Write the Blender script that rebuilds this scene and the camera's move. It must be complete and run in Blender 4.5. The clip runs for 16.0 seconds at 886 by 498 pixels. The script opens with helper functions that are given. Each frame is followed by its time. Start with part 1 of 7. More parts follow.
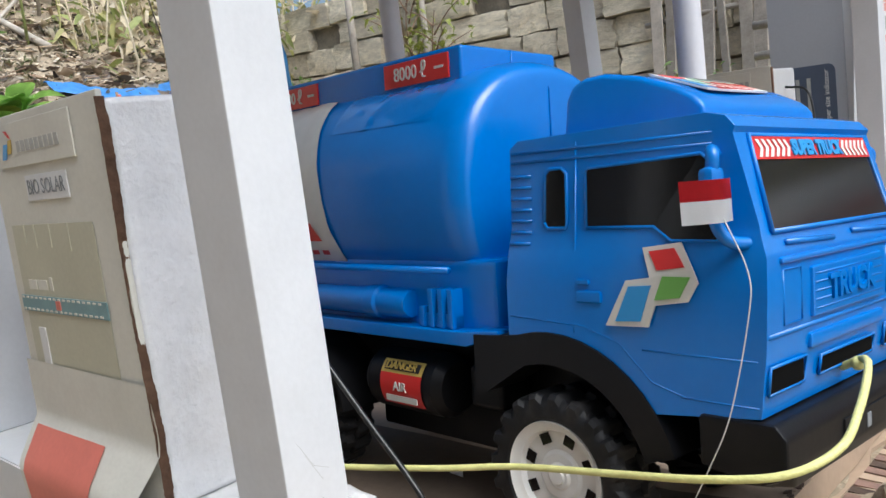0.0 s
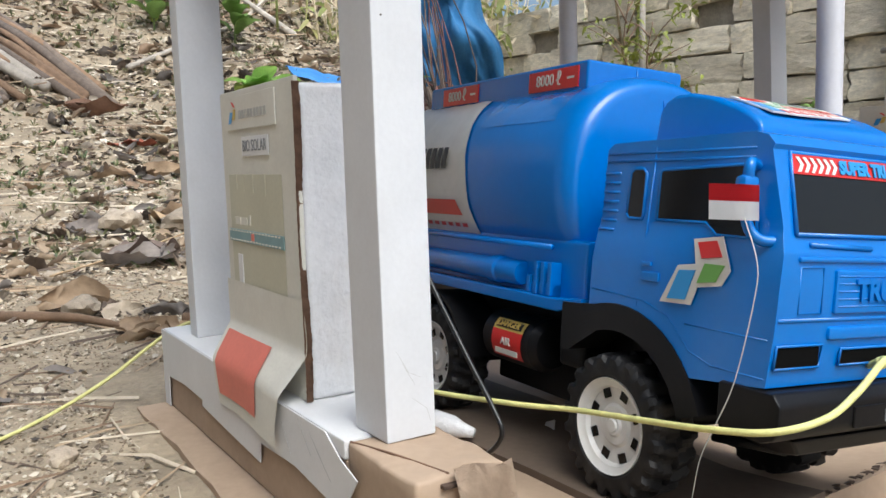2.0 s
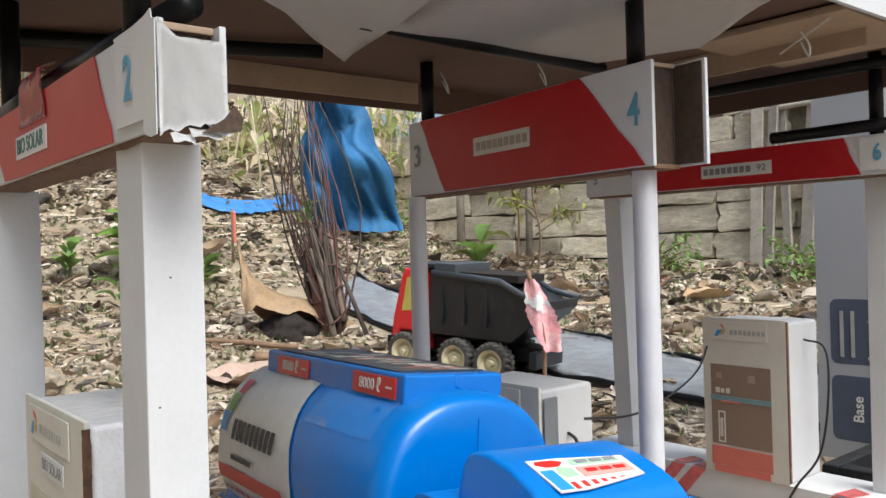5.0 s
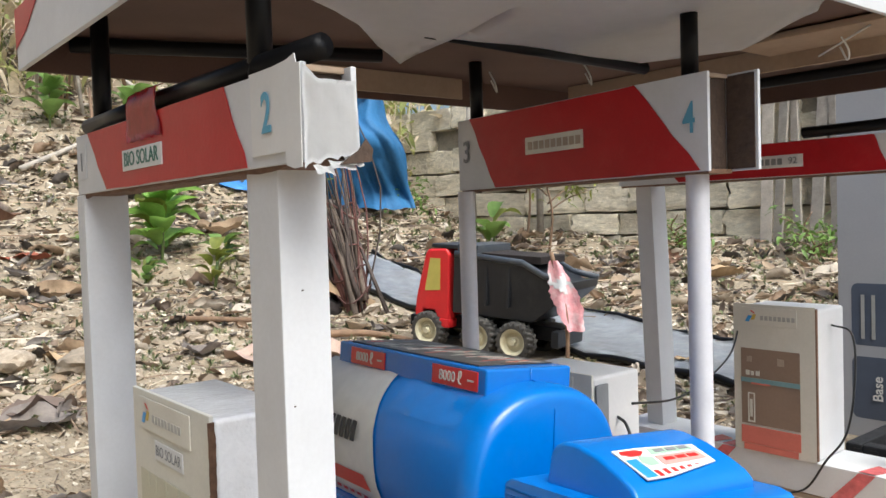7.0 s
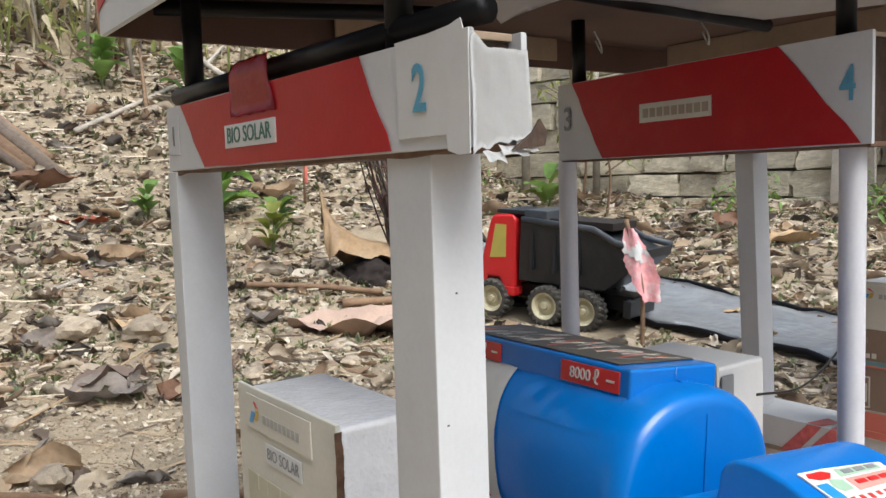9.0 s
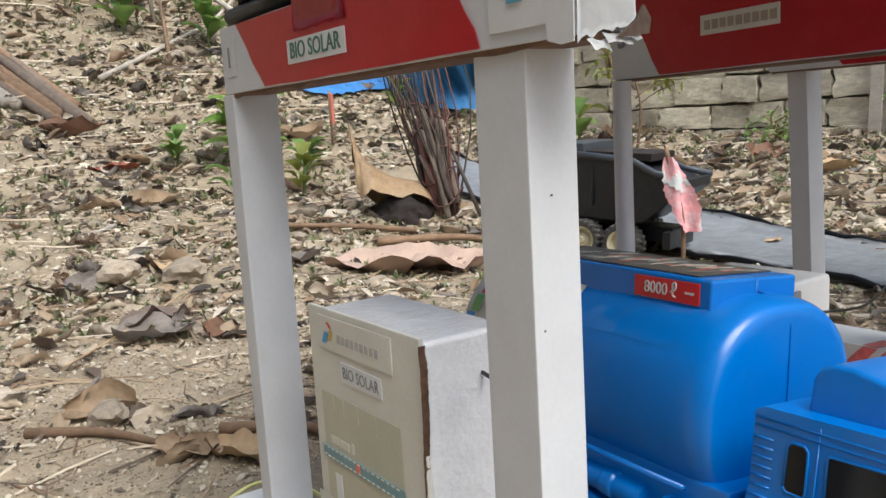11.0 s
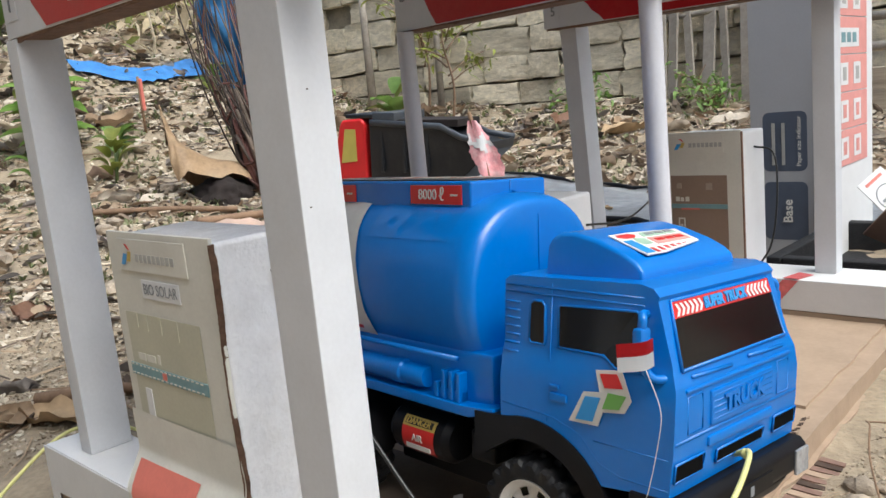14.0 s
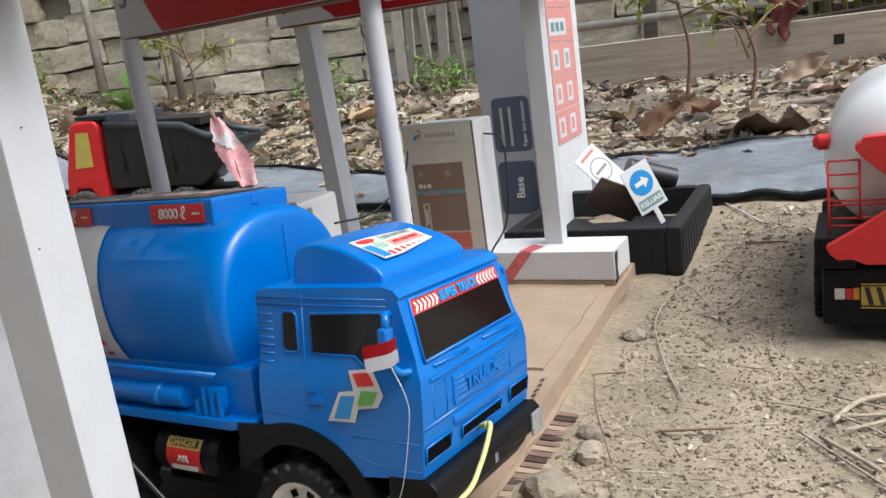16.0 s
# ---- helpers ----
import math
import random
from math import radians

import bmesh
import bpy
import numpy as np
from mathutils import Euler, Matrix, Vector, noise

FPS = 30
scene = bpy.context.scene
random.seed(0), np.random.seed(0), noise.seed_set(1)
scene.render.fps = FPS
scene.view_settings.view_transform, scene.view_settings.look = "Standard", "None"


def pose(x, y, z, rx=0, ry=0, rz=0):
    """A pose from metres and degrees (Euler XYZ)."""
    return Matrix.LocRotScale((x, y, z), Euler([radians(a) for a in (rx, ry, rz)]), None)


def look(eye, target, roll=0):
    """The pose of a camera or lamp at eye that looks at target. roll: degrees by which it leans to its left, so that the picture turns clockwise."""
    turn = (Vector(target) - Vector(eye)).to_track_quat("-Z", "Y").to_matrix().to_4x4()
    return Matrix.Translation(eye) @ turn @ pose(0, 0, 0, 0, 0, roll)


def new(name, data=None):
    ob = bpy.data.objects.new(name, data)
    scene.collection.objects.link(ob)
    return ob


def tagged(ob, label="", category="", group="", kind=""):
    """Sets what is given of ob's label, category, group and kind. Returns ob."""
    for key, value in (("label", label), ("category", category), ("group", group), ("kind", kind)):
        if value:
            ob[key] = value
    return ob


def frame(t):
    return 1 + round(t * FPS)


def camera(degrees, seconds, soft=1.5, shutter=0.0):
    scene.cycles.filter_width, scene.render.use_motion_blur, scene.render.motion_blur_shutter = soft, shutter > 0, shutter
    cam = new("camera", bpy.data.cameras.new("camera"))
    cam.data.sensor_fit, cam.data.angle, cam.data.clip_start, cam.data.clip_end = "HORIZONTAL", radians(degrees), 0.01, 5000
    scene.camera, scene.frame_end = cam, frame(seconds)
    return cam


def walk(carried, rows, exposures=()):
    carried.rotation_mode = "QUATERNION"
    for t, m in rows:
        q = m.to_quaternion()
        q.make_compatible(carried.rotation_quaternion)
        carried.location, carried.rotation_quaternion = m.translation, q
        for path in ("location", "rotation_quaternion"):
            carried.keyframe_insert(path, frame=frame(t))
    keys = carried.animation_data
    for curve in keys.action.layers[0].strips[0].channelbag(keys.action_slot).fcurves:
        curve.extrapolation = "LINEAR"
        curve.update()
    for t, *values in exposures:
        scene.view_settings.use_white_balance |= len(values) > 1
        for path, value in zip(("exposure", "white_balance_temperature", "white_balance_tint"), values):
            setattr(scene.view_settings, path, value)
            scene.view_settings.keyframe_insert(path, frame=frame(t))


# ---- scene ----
cam = camera(56.6, 16.0)
PATH = [
    (0, (0.348, -0.389, 0.232), (-1.024, 1.043, -0.032), -7.2),
    (0.5, (0.464, -0.381, 0.205), (-1.06, 0.891, -0.035), -6.1),
    (1, (0.504, -0.407, 0.19), (-1.122, 0.736, -0.03), -4.2),
    (1.5, (0.489, -0.405, 0.213), (-1.189, 0.663, -0.002), -2.4),
    (2, (0.466, -0.415, 0.219), (-1.216, 0.645, 0.002), -1.8),
    (2.5, (0.452, -0.412, 0.247), (-1.207, 0.685, 0.037), -1.4),
    (3, (0.452, -0.401, 0.273), (-1.185, 0.732, 0.078), -1.3),
    (3.5, (0.465, -0.37, 0.278), (-1.133, 0.819, 0.098), -1.1),
    (4, (0.482, -0.352, 0.315), (-1.084, 0.887, 0.209), -0.8),
    (4.5, (0.493, -0.343, 0.359), (-1.061, 0.917, 0.357), -1.7),
    (7, (0.493, -0.429, 0.411), (-1.06, 0.829, 0.339), -1.8),
    (7.5, (0.44, -0.444, 0.424), (-1.145, 0.77, 0.301), -1.9),
    (8, (0.415, -0.448, 0.432), (-1.178, 0.753, 0.288), -1.9),
    (8.5, (0.401, -0.45, 0.433), (-1.201, 0.738, 0.275), -1.9),
    (9, (0.395, -0.441, 0.431), (-1.214, 0.734, 0.261), -1.9),
    (11.5, (0.359, -0.473, 0.405), (-1.283, 0.625, 0.086), -3.8),
    (12, (0.358, -0.477, 0.4), (-1.301, 0.595, 0.085), -4.0),
    (12.5, (0.363, -0.477, 0.393), (-1.294, 0.591, 0.059), -3.8),
    (13, (0.392, -0.49, 0.379), (-1.165, 0.716, 0.03), -4.0),
    (13.5, (0.429, -0.486, 0.353), (-1.016, 0.849, -0.009), -5.3),
    (14, (0.449, -0.49, 0.356), (-0.922, 0.922, 0.002), -5.6),
    (14.5, (0.487, -0.513, 0.376), (-0.828, 0.955, 0.036), -5.6),
    (15, (0.506, -0.52, 0.39), (-0.755, 0.992, 0.043), -5.5),
    (15.5, (0.511, -0.528, 0.396), (-0.631, 1.073, 0.03), -7.3),
    (16, (0.478, -0.501, 0.38), (-0.428, 1.221, -0.082), -7.9),
]
walk(cam, [(t, look(eye, target, roll)) for t, eye, target, roll in PATH], [(s, stops, kelvin, 4) for s, stops, kelvin in ((0, 0.22, 5850), (2.5, 0.26, 6000), (3.5, 0.22, 6100), (4.5, 0.25, 6100), (7, 0.42, 6100), (8, 0.29, 6050), (9, 0.18, 6100), (11.5, 0.12, 6100), (12.5, 0.1, 6100), (14, 0.17, 6050), (16, 0.15, 5900))])

# ---------- light ----------
world = bpy.data.worlds.new("world")
scene.world = world
world.use_nodes = True
wn, wl = world.node_tree.nodes, world.node_tree.links
sky = wn.new("ShaderNodeTexSky")
sky.sky_type, sky.sun_disc = "NISHITA", False
sky.sun_elevation, sky.sun_rotation = radians(58), radians(92)
sky.air_density, sky.dust_density, sky.ozone_density = 1.0, 7.0, 1.5
wn["Background"].inputs["Strength"].default_value = 0.172
wl.new(sky.outputs["Color"], wn["Background"].inputs["Color"])
sun = new("sun", bpy.data.lights.new("sun", "SUN"))
sun.data.energy, sun.data.angle, sun.data.color = 2.1, radians(42), (0.985, 0.985, 1.0)
sun.matrix_world = look((1.5, -0.05, 2.45), (0, 0, 0))

# ---------- materials ----------


def mat(name, base, rough=0.6, metal=0.0, vary=0.15, scale=40.0, bump=0.15, fine=300.0, dirt=None, dirt_amount=0.0,
        per_object=0.0, per_island=0.0, coat=0.0, spec=0.5, stretch=None, relief=0.002):
    """A surface with colour variation at two scales, optional stains and a fine relief."""
    m = bpy.data.materials.new(name)
    m.use_nodes = True
    n, l = m.node_tree.nodes, m.node_tree.links
    b = n["Principled BSDF"]
    b.inputs["Roughness"].default_value, b.inputs["Metallic"].default_value = rough, metal
    b.inputs["Coat Weight"].default_value, b.inputs["Specular IOR Level"].default_value = coat, spec
    tc = n.new("ShaderNodeTexCoord")
    place = tc.outputs["Object"]
    if stretch:
        mp = n.new("ShaderNodeMapping")
        mp.inputs["Scale"].default_value = stretch
        l.new(place, mp.inputs["Vector"])
        place = mp.outputs["Vector"]
    big, small = n.new("ShaderNodeTexNoise"), n.new("ShaderNodeTexNoise")
    for t, s in ((big, scale), (small, fine)):
        t.inputs["Scale"].default_value, t.inputs["Detail"].default_value = s, 5.0
        l.new(place, t.inputs["Vector"])
    mix = n.new("ShaderNodeMath")
    mix.operation = "MULTIPLY_ADD"
    l.new(small.outputs["Fac"], mix.inputs[0])
    mix.inputs[1].default_value = 0.6
    l.new(big.outputs["Fac"], mix.inputs[2])
    ramp = n.new("ShaderNodeMapRange")
    ramp.inputs["From Min"].default_value, ramp.inputs["From Max"].default_value = 0.45, 1.15
    ramp.inputs["To Min"].default_value, ramp.inputs["To Max"].default_value = 1 - vary, 1 + vary
    l.new(mix.outputs[0], ramp.inputs["Value"])
    value = ramp.outputs["Result"]
    for amount, socket in ((per_object, "object"), (per_island, "island")):
        if amount:
            info = n.new("ShaderNodeObjectInfo" if socket == "object" else "ShaderNodeNewGeometry")
            r = n.new("ShaderNodeMapRange")
            r.inputs["To Min"].default_value, r.inputs["To Max"].default_value = 1 - amount, 1 + amount
            l.new(info.outputs["Random" if socket == "object" else "Random Per Island"], r.inputs["Value"])
            mul = n.new("ShaderNodeMath")
            mul.operation = "MULTIPLY"
            l.new(value, mul.inputs[0]), l.new(r.outputs["Result"], mul.inputs[1])
            value = mul.outputs[0]
    col = n.new("ShaderNodeVectorMath")
    col.operation = "SCALE"
    col.inputs[0].default_value = base[:3]
    l.new(value, col.inputs["Scale"])
    out = col.outputs["Vector"]
    if dirt:
        spot = n.new("ShaderNodeTexNoise")
        spot.inputs["Scale"].default_value, spot.inputs["Detail"].default_value = scale * 0.45, 8.0
        spot.inputs["Roughness"].default_value = 0.7
        l.new(place, spot.inputs["Vector"])
        r = n.new("ShaderNodeMapRange")
        r.inputs["From Min"].default_value, r.inputs["From Max"].default_value = 0.5, 0.75
        r.inputs["To Max"].default_value = dirt_amount
        l.new(spot.outputs["Fac"], r.inputs["Value"])
        blend = n.new("ShaderNodeMix")
        blend.data_type = "RGBA"
        l.new(r.outputs["Result"], blend.inputs["Factor"])
        l.new(out, blend.inputs["A"])
        blend.inputs["B"].default_value = (*dirt, 1)
        out = blend.outputs["Result"]
    l.new(out, b.inputs["Base Color"])
    if bump:
        bp = n.new("ShaderNodeBump")
        bp.inputs["Strength"].default_value, bp.inputs["Distance"].default_value = bump, relief
        l.new(mix.outputs[0], bp.inputs["Height"])
        l.new(bp.outputs["Normal"], b.inputs["Normal"])
    return m


def island_mat(name, colors, rough=0.75, scale=60.0, bump=0.3):
    """Scattered pieces: each loose piece takes its own colour from a row of colours."""
    m = mat(name, (1, 1, 1), rough, vary=0.22, scale=scale, bump=bump)
    n, l = m.node_tree.nodes, m.node_tree.links
    geo, ramp = n.new("ShaderNodeNewGeometry"), n.new("ShaderNodeValToRGB")
    ramp.color_ramp.interpolation = "CONSTANT"
    e = ramp.color_ramp.elements
    while len(e) < len(colors):
        e.new(0.5)
    for k, c in enumerate(colors):
        e[k].position, e[k].color = k / len(colors), (*c, 1)
    l.new(geo.outputs["Random Per Island"], ramp.inputs["Fac"])
    scaled = [x for x in n if x.type == "VECT_MATH"][0]
    l.new(ramp.outputs["Color"], scaled.inputs[0])
    return m


WHITE = mat("white painted card", (0.575, 0.585, 0.605), 0.55, vary=0.06, scale=25, bump=0.08, dirt=(0.42, 0.38, 0.33), dirt_amount=0.14)
PAPER = mat("white paper", (0.63, 0.63, 0.63), 0.6, vary=0.05, scale=30, bump=0.1, dirt=(0.5, 0.45, 0.38), dirt_amount=0.15)
PIPE_WHITE = mat("white painted pipe", (0.6, 0.6, 0.64), 0.4, vary=0.07, scale=30, bump=0.08, dirt=(0.45, 0.42, 0.4), dirt_amount=0.2)
KRAFT = mat("brown corrugated card", (0.36, 0.265, 0.185), 0.75, vary=0.14, scale=18, bump=0.15, fine=160, dirt=(0.2, 0.14, 0.095), dirt_amount=0.5)
KRAFT_DARK = mat("card seen on edge", (0.06, 0.037, 0.025), 0.85, vary=0.35, scale=120, bump=0.4)
KRAFT_PALE = mat("pale card face", (0.6, 0.585, 0.52), 0.7, vary=0.08, scale=25, bump=0.12, dirt=(0.45, 0.38, 0.31), dirt_amount=0.25)
FOAM = mat("white polystyrene", (0.7, 0.7, 0.71), 0.26, vary=0.08, scale=60, bump=0.75, fine=230, dirt=(0.45, 0.4, 0.34), dirt_amount=0.25)
CARD_EDGE = mat("torn brown card", (0.16, 0.09, 0.055), 0.85, vary=0.35, scale=90, bump=0.5)
# the sheet's own dark brown, deepened further to paint the tanker's shadow
KRAFT_FLOOR = mat("dark card with tanker shade", (0.115, 0.084, 0.06), 0.75, vary=0.22, scale=14, bump=0.2, fine=160, dirt=(0.07, 0.052, 0.04), dirt_amount=0.5)
RED = mat("red poster paint", (0.39, 0.009, 0.015), 0.36, vary=0.12, scale=30, bump=0.1, dirt=(0.6, 0.2, 0.17), dirt_amount=0.1, spec=0.25)
TAPE_PINK = mat("crumpled pink-red tape", (0.58, 0.13, 0.13), 0.25, vary=0.35, scale=60, bump=0.8, fine=140)
RED_TAPE = mat("glossy red tape", (0.5, 0.028, 0.032), 0.2, vary=0.2, scale=60, bump=0.5, fine=140)
RED_FADED = mat("pale red print", (0.58, 0.16, 0.12), 0.5, vary=0.1, scale=30, bump=0.05)
BLUE = mat("blue moulded plastic", (0.005, 0.147, 0.52), 0.24, vary=0.06, scale=20, bump=0.03, fine=200, dirt=(0.1, 0.24, 0.5), dirt_amount=0.12)
BLACK = mat("black plastic", (0.005, 0.005, 0.006), 0.42, vary=0.2, scale=40, bump=0.05, dirt=(0.04, 0.035, 0.03), dirt_amount=0.12, spec=0.22)
WINDOW = mat("smoked black window sheet", (0.006, 0.006, 0.006), 0.16, vary=0.1, scale=20, bump=0.01, spec=0.3)
TYRE = mat("black rubber tyre", (0.009, 0.009, 0.01), 0.55, vary=0.25, scale=60, bump=0.15, dirt=(0.14, 0.12, 0.1), dirt_amount=0.3, spec=0.3)
RIM = mat("white wheel plastic", (0.68, 0.67, 0.64), 0.4, vary=0.06, scale=30, bump=0.05, dirt=(0.35, 0.3, 0.24), dirt_amount=0.25)
STICKER_RED = mat("red sticker", (0.55, 0.02, 0.018), 0.3, vary=0.05, bump=0.02)
STICKER_WHITE = mat("white sticker", (0.75, 0.74, 0.7), 0.3, vary=0.05, bump=0.03)
STICKER_CREAM = mat("silvery cream sticker", (0.58, 0.56, 0.51), 0.3, vary=0.08, scale=50, bump=0.15, fine=120)
STICKER_BLUE = mat("blue print", (0.03, 0.26, 0.6), 0.35, vary=0.05, bump=0.02)
STICKER_GREEN = mat("green print", (0.15, 0.36, 0.07), 0.35, vary=0.05, bump=0.02)
STICKER_MINT = mat("pale green print", (0.33, 0.48, 0.36), 0.35, vary=0.1, bump=0.02)
PINK_STICKER = mat("pale pink print", (0.6, 0.3, 0.26), 0.35, vary=0.1, bump=0.02)
HOLLOW = mat("dark hollow", (0.004, 0.004, 0.004), 0.9, vary=0.1, bump=0.0, spec=0.05)
INK = mat("black print", (0.02, 0.02, 0.022), 0.5, vary=0.1, bump=0.0)
INK_PALE = mat("faded grey print", (0.36, 0.36, 0.34), 0.5, vary=0.15, bump=0.0)
INK_GREY = mat("grey print", (0.2, 0.21, 0.22), 0.5, vary=0.1, bump=0.0)
INK_BLUE = mat("blue numeral print", (0.1, 0.31, 0.45), 0.5, vary=0.1, bump=0.0)
INK_GREEN = mat("green lettering print", (0.05, 0.15, 0.12), 0.5, vary=0.1, bump=0.0)
INK_TEAL = mat("faded teal print", (0.16, 0.28, 0.3), 0.5, vary=0.15, bump=0.0)
GOLD = mat("yellow print", (0.5, 0.36, 0.08), 0.5, vary=0.1, bump=0.0)
PRINT_OLIVE = mat("faded olive print", (0.44, 0.43, 0.33), 0.4, vary=0.12, scale=15, bump=0.03)
PRINT_FAINT = mat("faint brown lettering", (0.34, 0.27, 0.21), 0.5, vary=0.15, bump=0.0)
PRINT_BROWN = mat("faded brown print", (0.24, 0.17, 0.125), 0.45, vary=0.1, scale=15, bump=0.03)
ROPE = mat("yellow nylon cord", (0.64, 0.62, 0.24), 0.55, vary=0.15, scale=120, bump=0.5, fine=500)
THREAD = mat("white thread", (0.6, 0.6, 0.58), 0.7, vary=0.1, bump=0.0)
CABLE = mat("black cable", (0.012, 0.012, 0.012), 0.35, vary=0.1, bump=0.02)
CLOTH = mat("white roof sheet", (0.86, 0.86, 0.87), 0.6, vary=0.05, scale=12, bump=0.15, fine=60)
SOIL = mat("dry sandy soil", (0.3, 0.243, 0.168), 0.95, vary=0.45, scale=9, bump=1.0, fine=110, dirt=(0.19, 0.15, 0.105), dirt_amount=0.7, relief=0.008)

# ---------- building helpers ----------


def thing(name, label, category, m=None, group="", kind=""):
    e = new(name)
    e.empty_display_size = 0.05
    e.matrix_world = m or Matrix()
    return tagged(e, label, category, group, kind)


def finish(name, bm, material, smooth=None):
    me = bpy.data.meshes.new(name)
    bmesh.ops.recalc_face_normals(bm, faces=bm.faces[:])
    bm.to_mesh(me)
    bm.free()
    for mm in (material if isinstance(material, (list, tuple)) else [material]):
        me.materials.append(mm)
    if smooth:
        me.shade_smooth() if smooth is True else me.set_sharp_from_angle(angle=radians(smooth))
    return me


def part(name, bm, material, parent, label="", smooth=35):
    """One mesh object under a thing or under a part."""
    ob = new(name, finish(name, bm, material, smooth))
    ob.parent = parent
    if smooth == 35:
        crisp(ob)
    return tagged(ob, label)


def crisp(ob):
    """Keeps the flat faces of a bevelled piece flat in the light."""
    w = ob.modifiers.new("flat faces", "WEIGHTED_NORMAL")
    w.keep_sharp, w.weight = True, 80


def solo(name, bm, material, label, category, group="", kind="", smooth=35):
    """One mesh object at top level."""
    return tagged(new(name, finish(name, bm, material, smooth)), label, category, group, kind)


def slab(x0, x1, y0, y1, z0, z1, bevel=0.0015, seg=2, bm=None, turn=None):
    """A box with rounded edges."""
    b = bmesh.new()
    bmesh.ops.create_cube(b, size=1.0)
    bmesh.ops.scale(b, vec=(x1 - x0, y1 - y0, z1 - z0), verts=b.verts)
    bmesh.ops.translate(b, vec=((x0 + x1) / 2, (y0 + y1) / 2, (z0 + z1) / 2), verts=b.verts)
    if bevel:
        bmesh.ops.bevel(b, geom=b.edges[:], offset=bevel, segments=seg, profile=0.5, affect="EDGES")
    if turn:
        bmesh.ops.transform(b, matrix=turn, verts=b.verts)
    return merge(bm, b)


def merge(bm, b):
    if bm is None:
        return b
    me = bpy.data.meshes.new("tmp")
    b.to_mesh(me)
    b.free()
    bm.from_mesh(me)
    bpy.data.meshes.remove(me)
    return bm


def plate(pts, t, bm=None, bevel=0.0):
    """A flat piece with the outline pts (in space), t thick along its normal."""
    b = bmesh.new()
    f = b.faces.new([b.verts.new(p) for p in pts])
    f.normal_update()
    n = f.normal.copy()
    r = bmesh.ops.extrude_face_region(b, geom=[f])
    bmesh.ops.translate(b, vec=n * t, verts=[v for v in r["geom"] if isinstance(v, bmesh.types.BMVert)])
    if bevel:
        bmesh.ops.bevel(b, geom=b.edges[:], offset=bevel, segments=2, profile=0.5, affect="EDGES")
    return merge(bm, b)


def tube(pts, r, seg=10, bm=None, closed=False):
    """A round bar along a line of points; r may be a list."""
    b = bm or bmesh.new()
    pts = [Vector(p) for p in pts]
    rings, side = [], None
    for k, p in enumerate(pts):
        d = (pts[min(k + 1, len(pts) - 1)] - pts[max(k - 1, 0)]).normalized()
        side = (d.orthogonal() if side is None else side - d * side.dot(d)).normalized()
        up = d.cross(side)
        rad = r[k] if isinstance(r, (list, tuple)) else r
        rings.append([b.verts.new(p + rad * (math.cos(a) * side + math.sin(a) * up)) for a in [2 * math.pi * j / seg for j in range(seg)]])
    for a, c in zip(rings, rings[1:]):
        for j in range(seg):
            b.faces.new((a[j], a[(j + 1) % seg], c[(j + 1) % seg], c[j]))
    b.faces.new(rings[0][::-1]), b.faces.new(rings[-1])
    return b


def glide(pts, n=8):
    """A smooth line through points."""
    p = [Vector(q) for q in pts]
    p = [2 * p[0] - p[1], *p, 2 * p[-1] - p[-2]]
    out = []
    for a, b, c, d in zip(p, p[1:], p[2:], p[3:]):
        for k in range(n):
            t = k / n
            out.append(0.5 * (2 * b + (c - a) * t + (2 * a - 5 * b + 4 * c - d) * t * t + (3 * b - a - 3 * c + d) * t ** 3))
    return out + [p[-2]]


def lathe(profile, seg=40, bm=None, axis="y"):
    """A turned shape: profile is a line of (radius, place along the axis)."""
    b = bm or bmesh.new()
    rings = []
    for r, h in profile:
        ring = []
        for j in range(seg):
            a = 2 * math.pi * j / seg
            c, s = r * math.cos(a), r * math.sin(a)
            ring.append(b.verts.new({"y": (c, h, s), "z": (c, s, h), "x": (h, c, s)}[axis]))
        rings.append(ring)
    for a, c in zip(rings, rings[1:]):
        for j in range(seg):
            b.faces.new((a[j], a[(j + 1) % seg], c[(j + 1) % seg], c[j]))
    return b


def wedge(profile, half, bevel=0.004, seg=3, cuts=()):
    """A side outline (x, z) drawn out across y; half(z) gives the half width."""
    b = bmesh.new()
    near = [b.verts.new((x, -1, z)) for x, z in profile]
    far = [b.verts.new((x, 1, z)) for x, z in profile]
    b.faces.new(near), b.faces.new(far[::-1])
    for k in range(len(profile)):
        j = (k + 1) % len(profile)
        b.faces.new((near[j], near[k], far[k], far[j]))
    for z in cuts:
        bmesh.ops.bisect_plane(b, geom=b.verts[:] + b.edges[:] + b.faces[:], dist=1e-6, plane_co=(0, 0, z), plane_no=(0, 0, 1))
    for v in b.verts:
        v.co.y *= half(v.co.z)
    bmesh.ops.recalc_face_normals(b, faces=b.faces[:])
    if bevel:
        sharp = [e for e in b.edges if e.calc_face_angle(0) > radians(25)]
        bmesh.ops.bevel(b, geom=sharp, offset=bevel, segments=seg, profile=0.5, affect="EDGES", clamp_overlap=True)
    return b


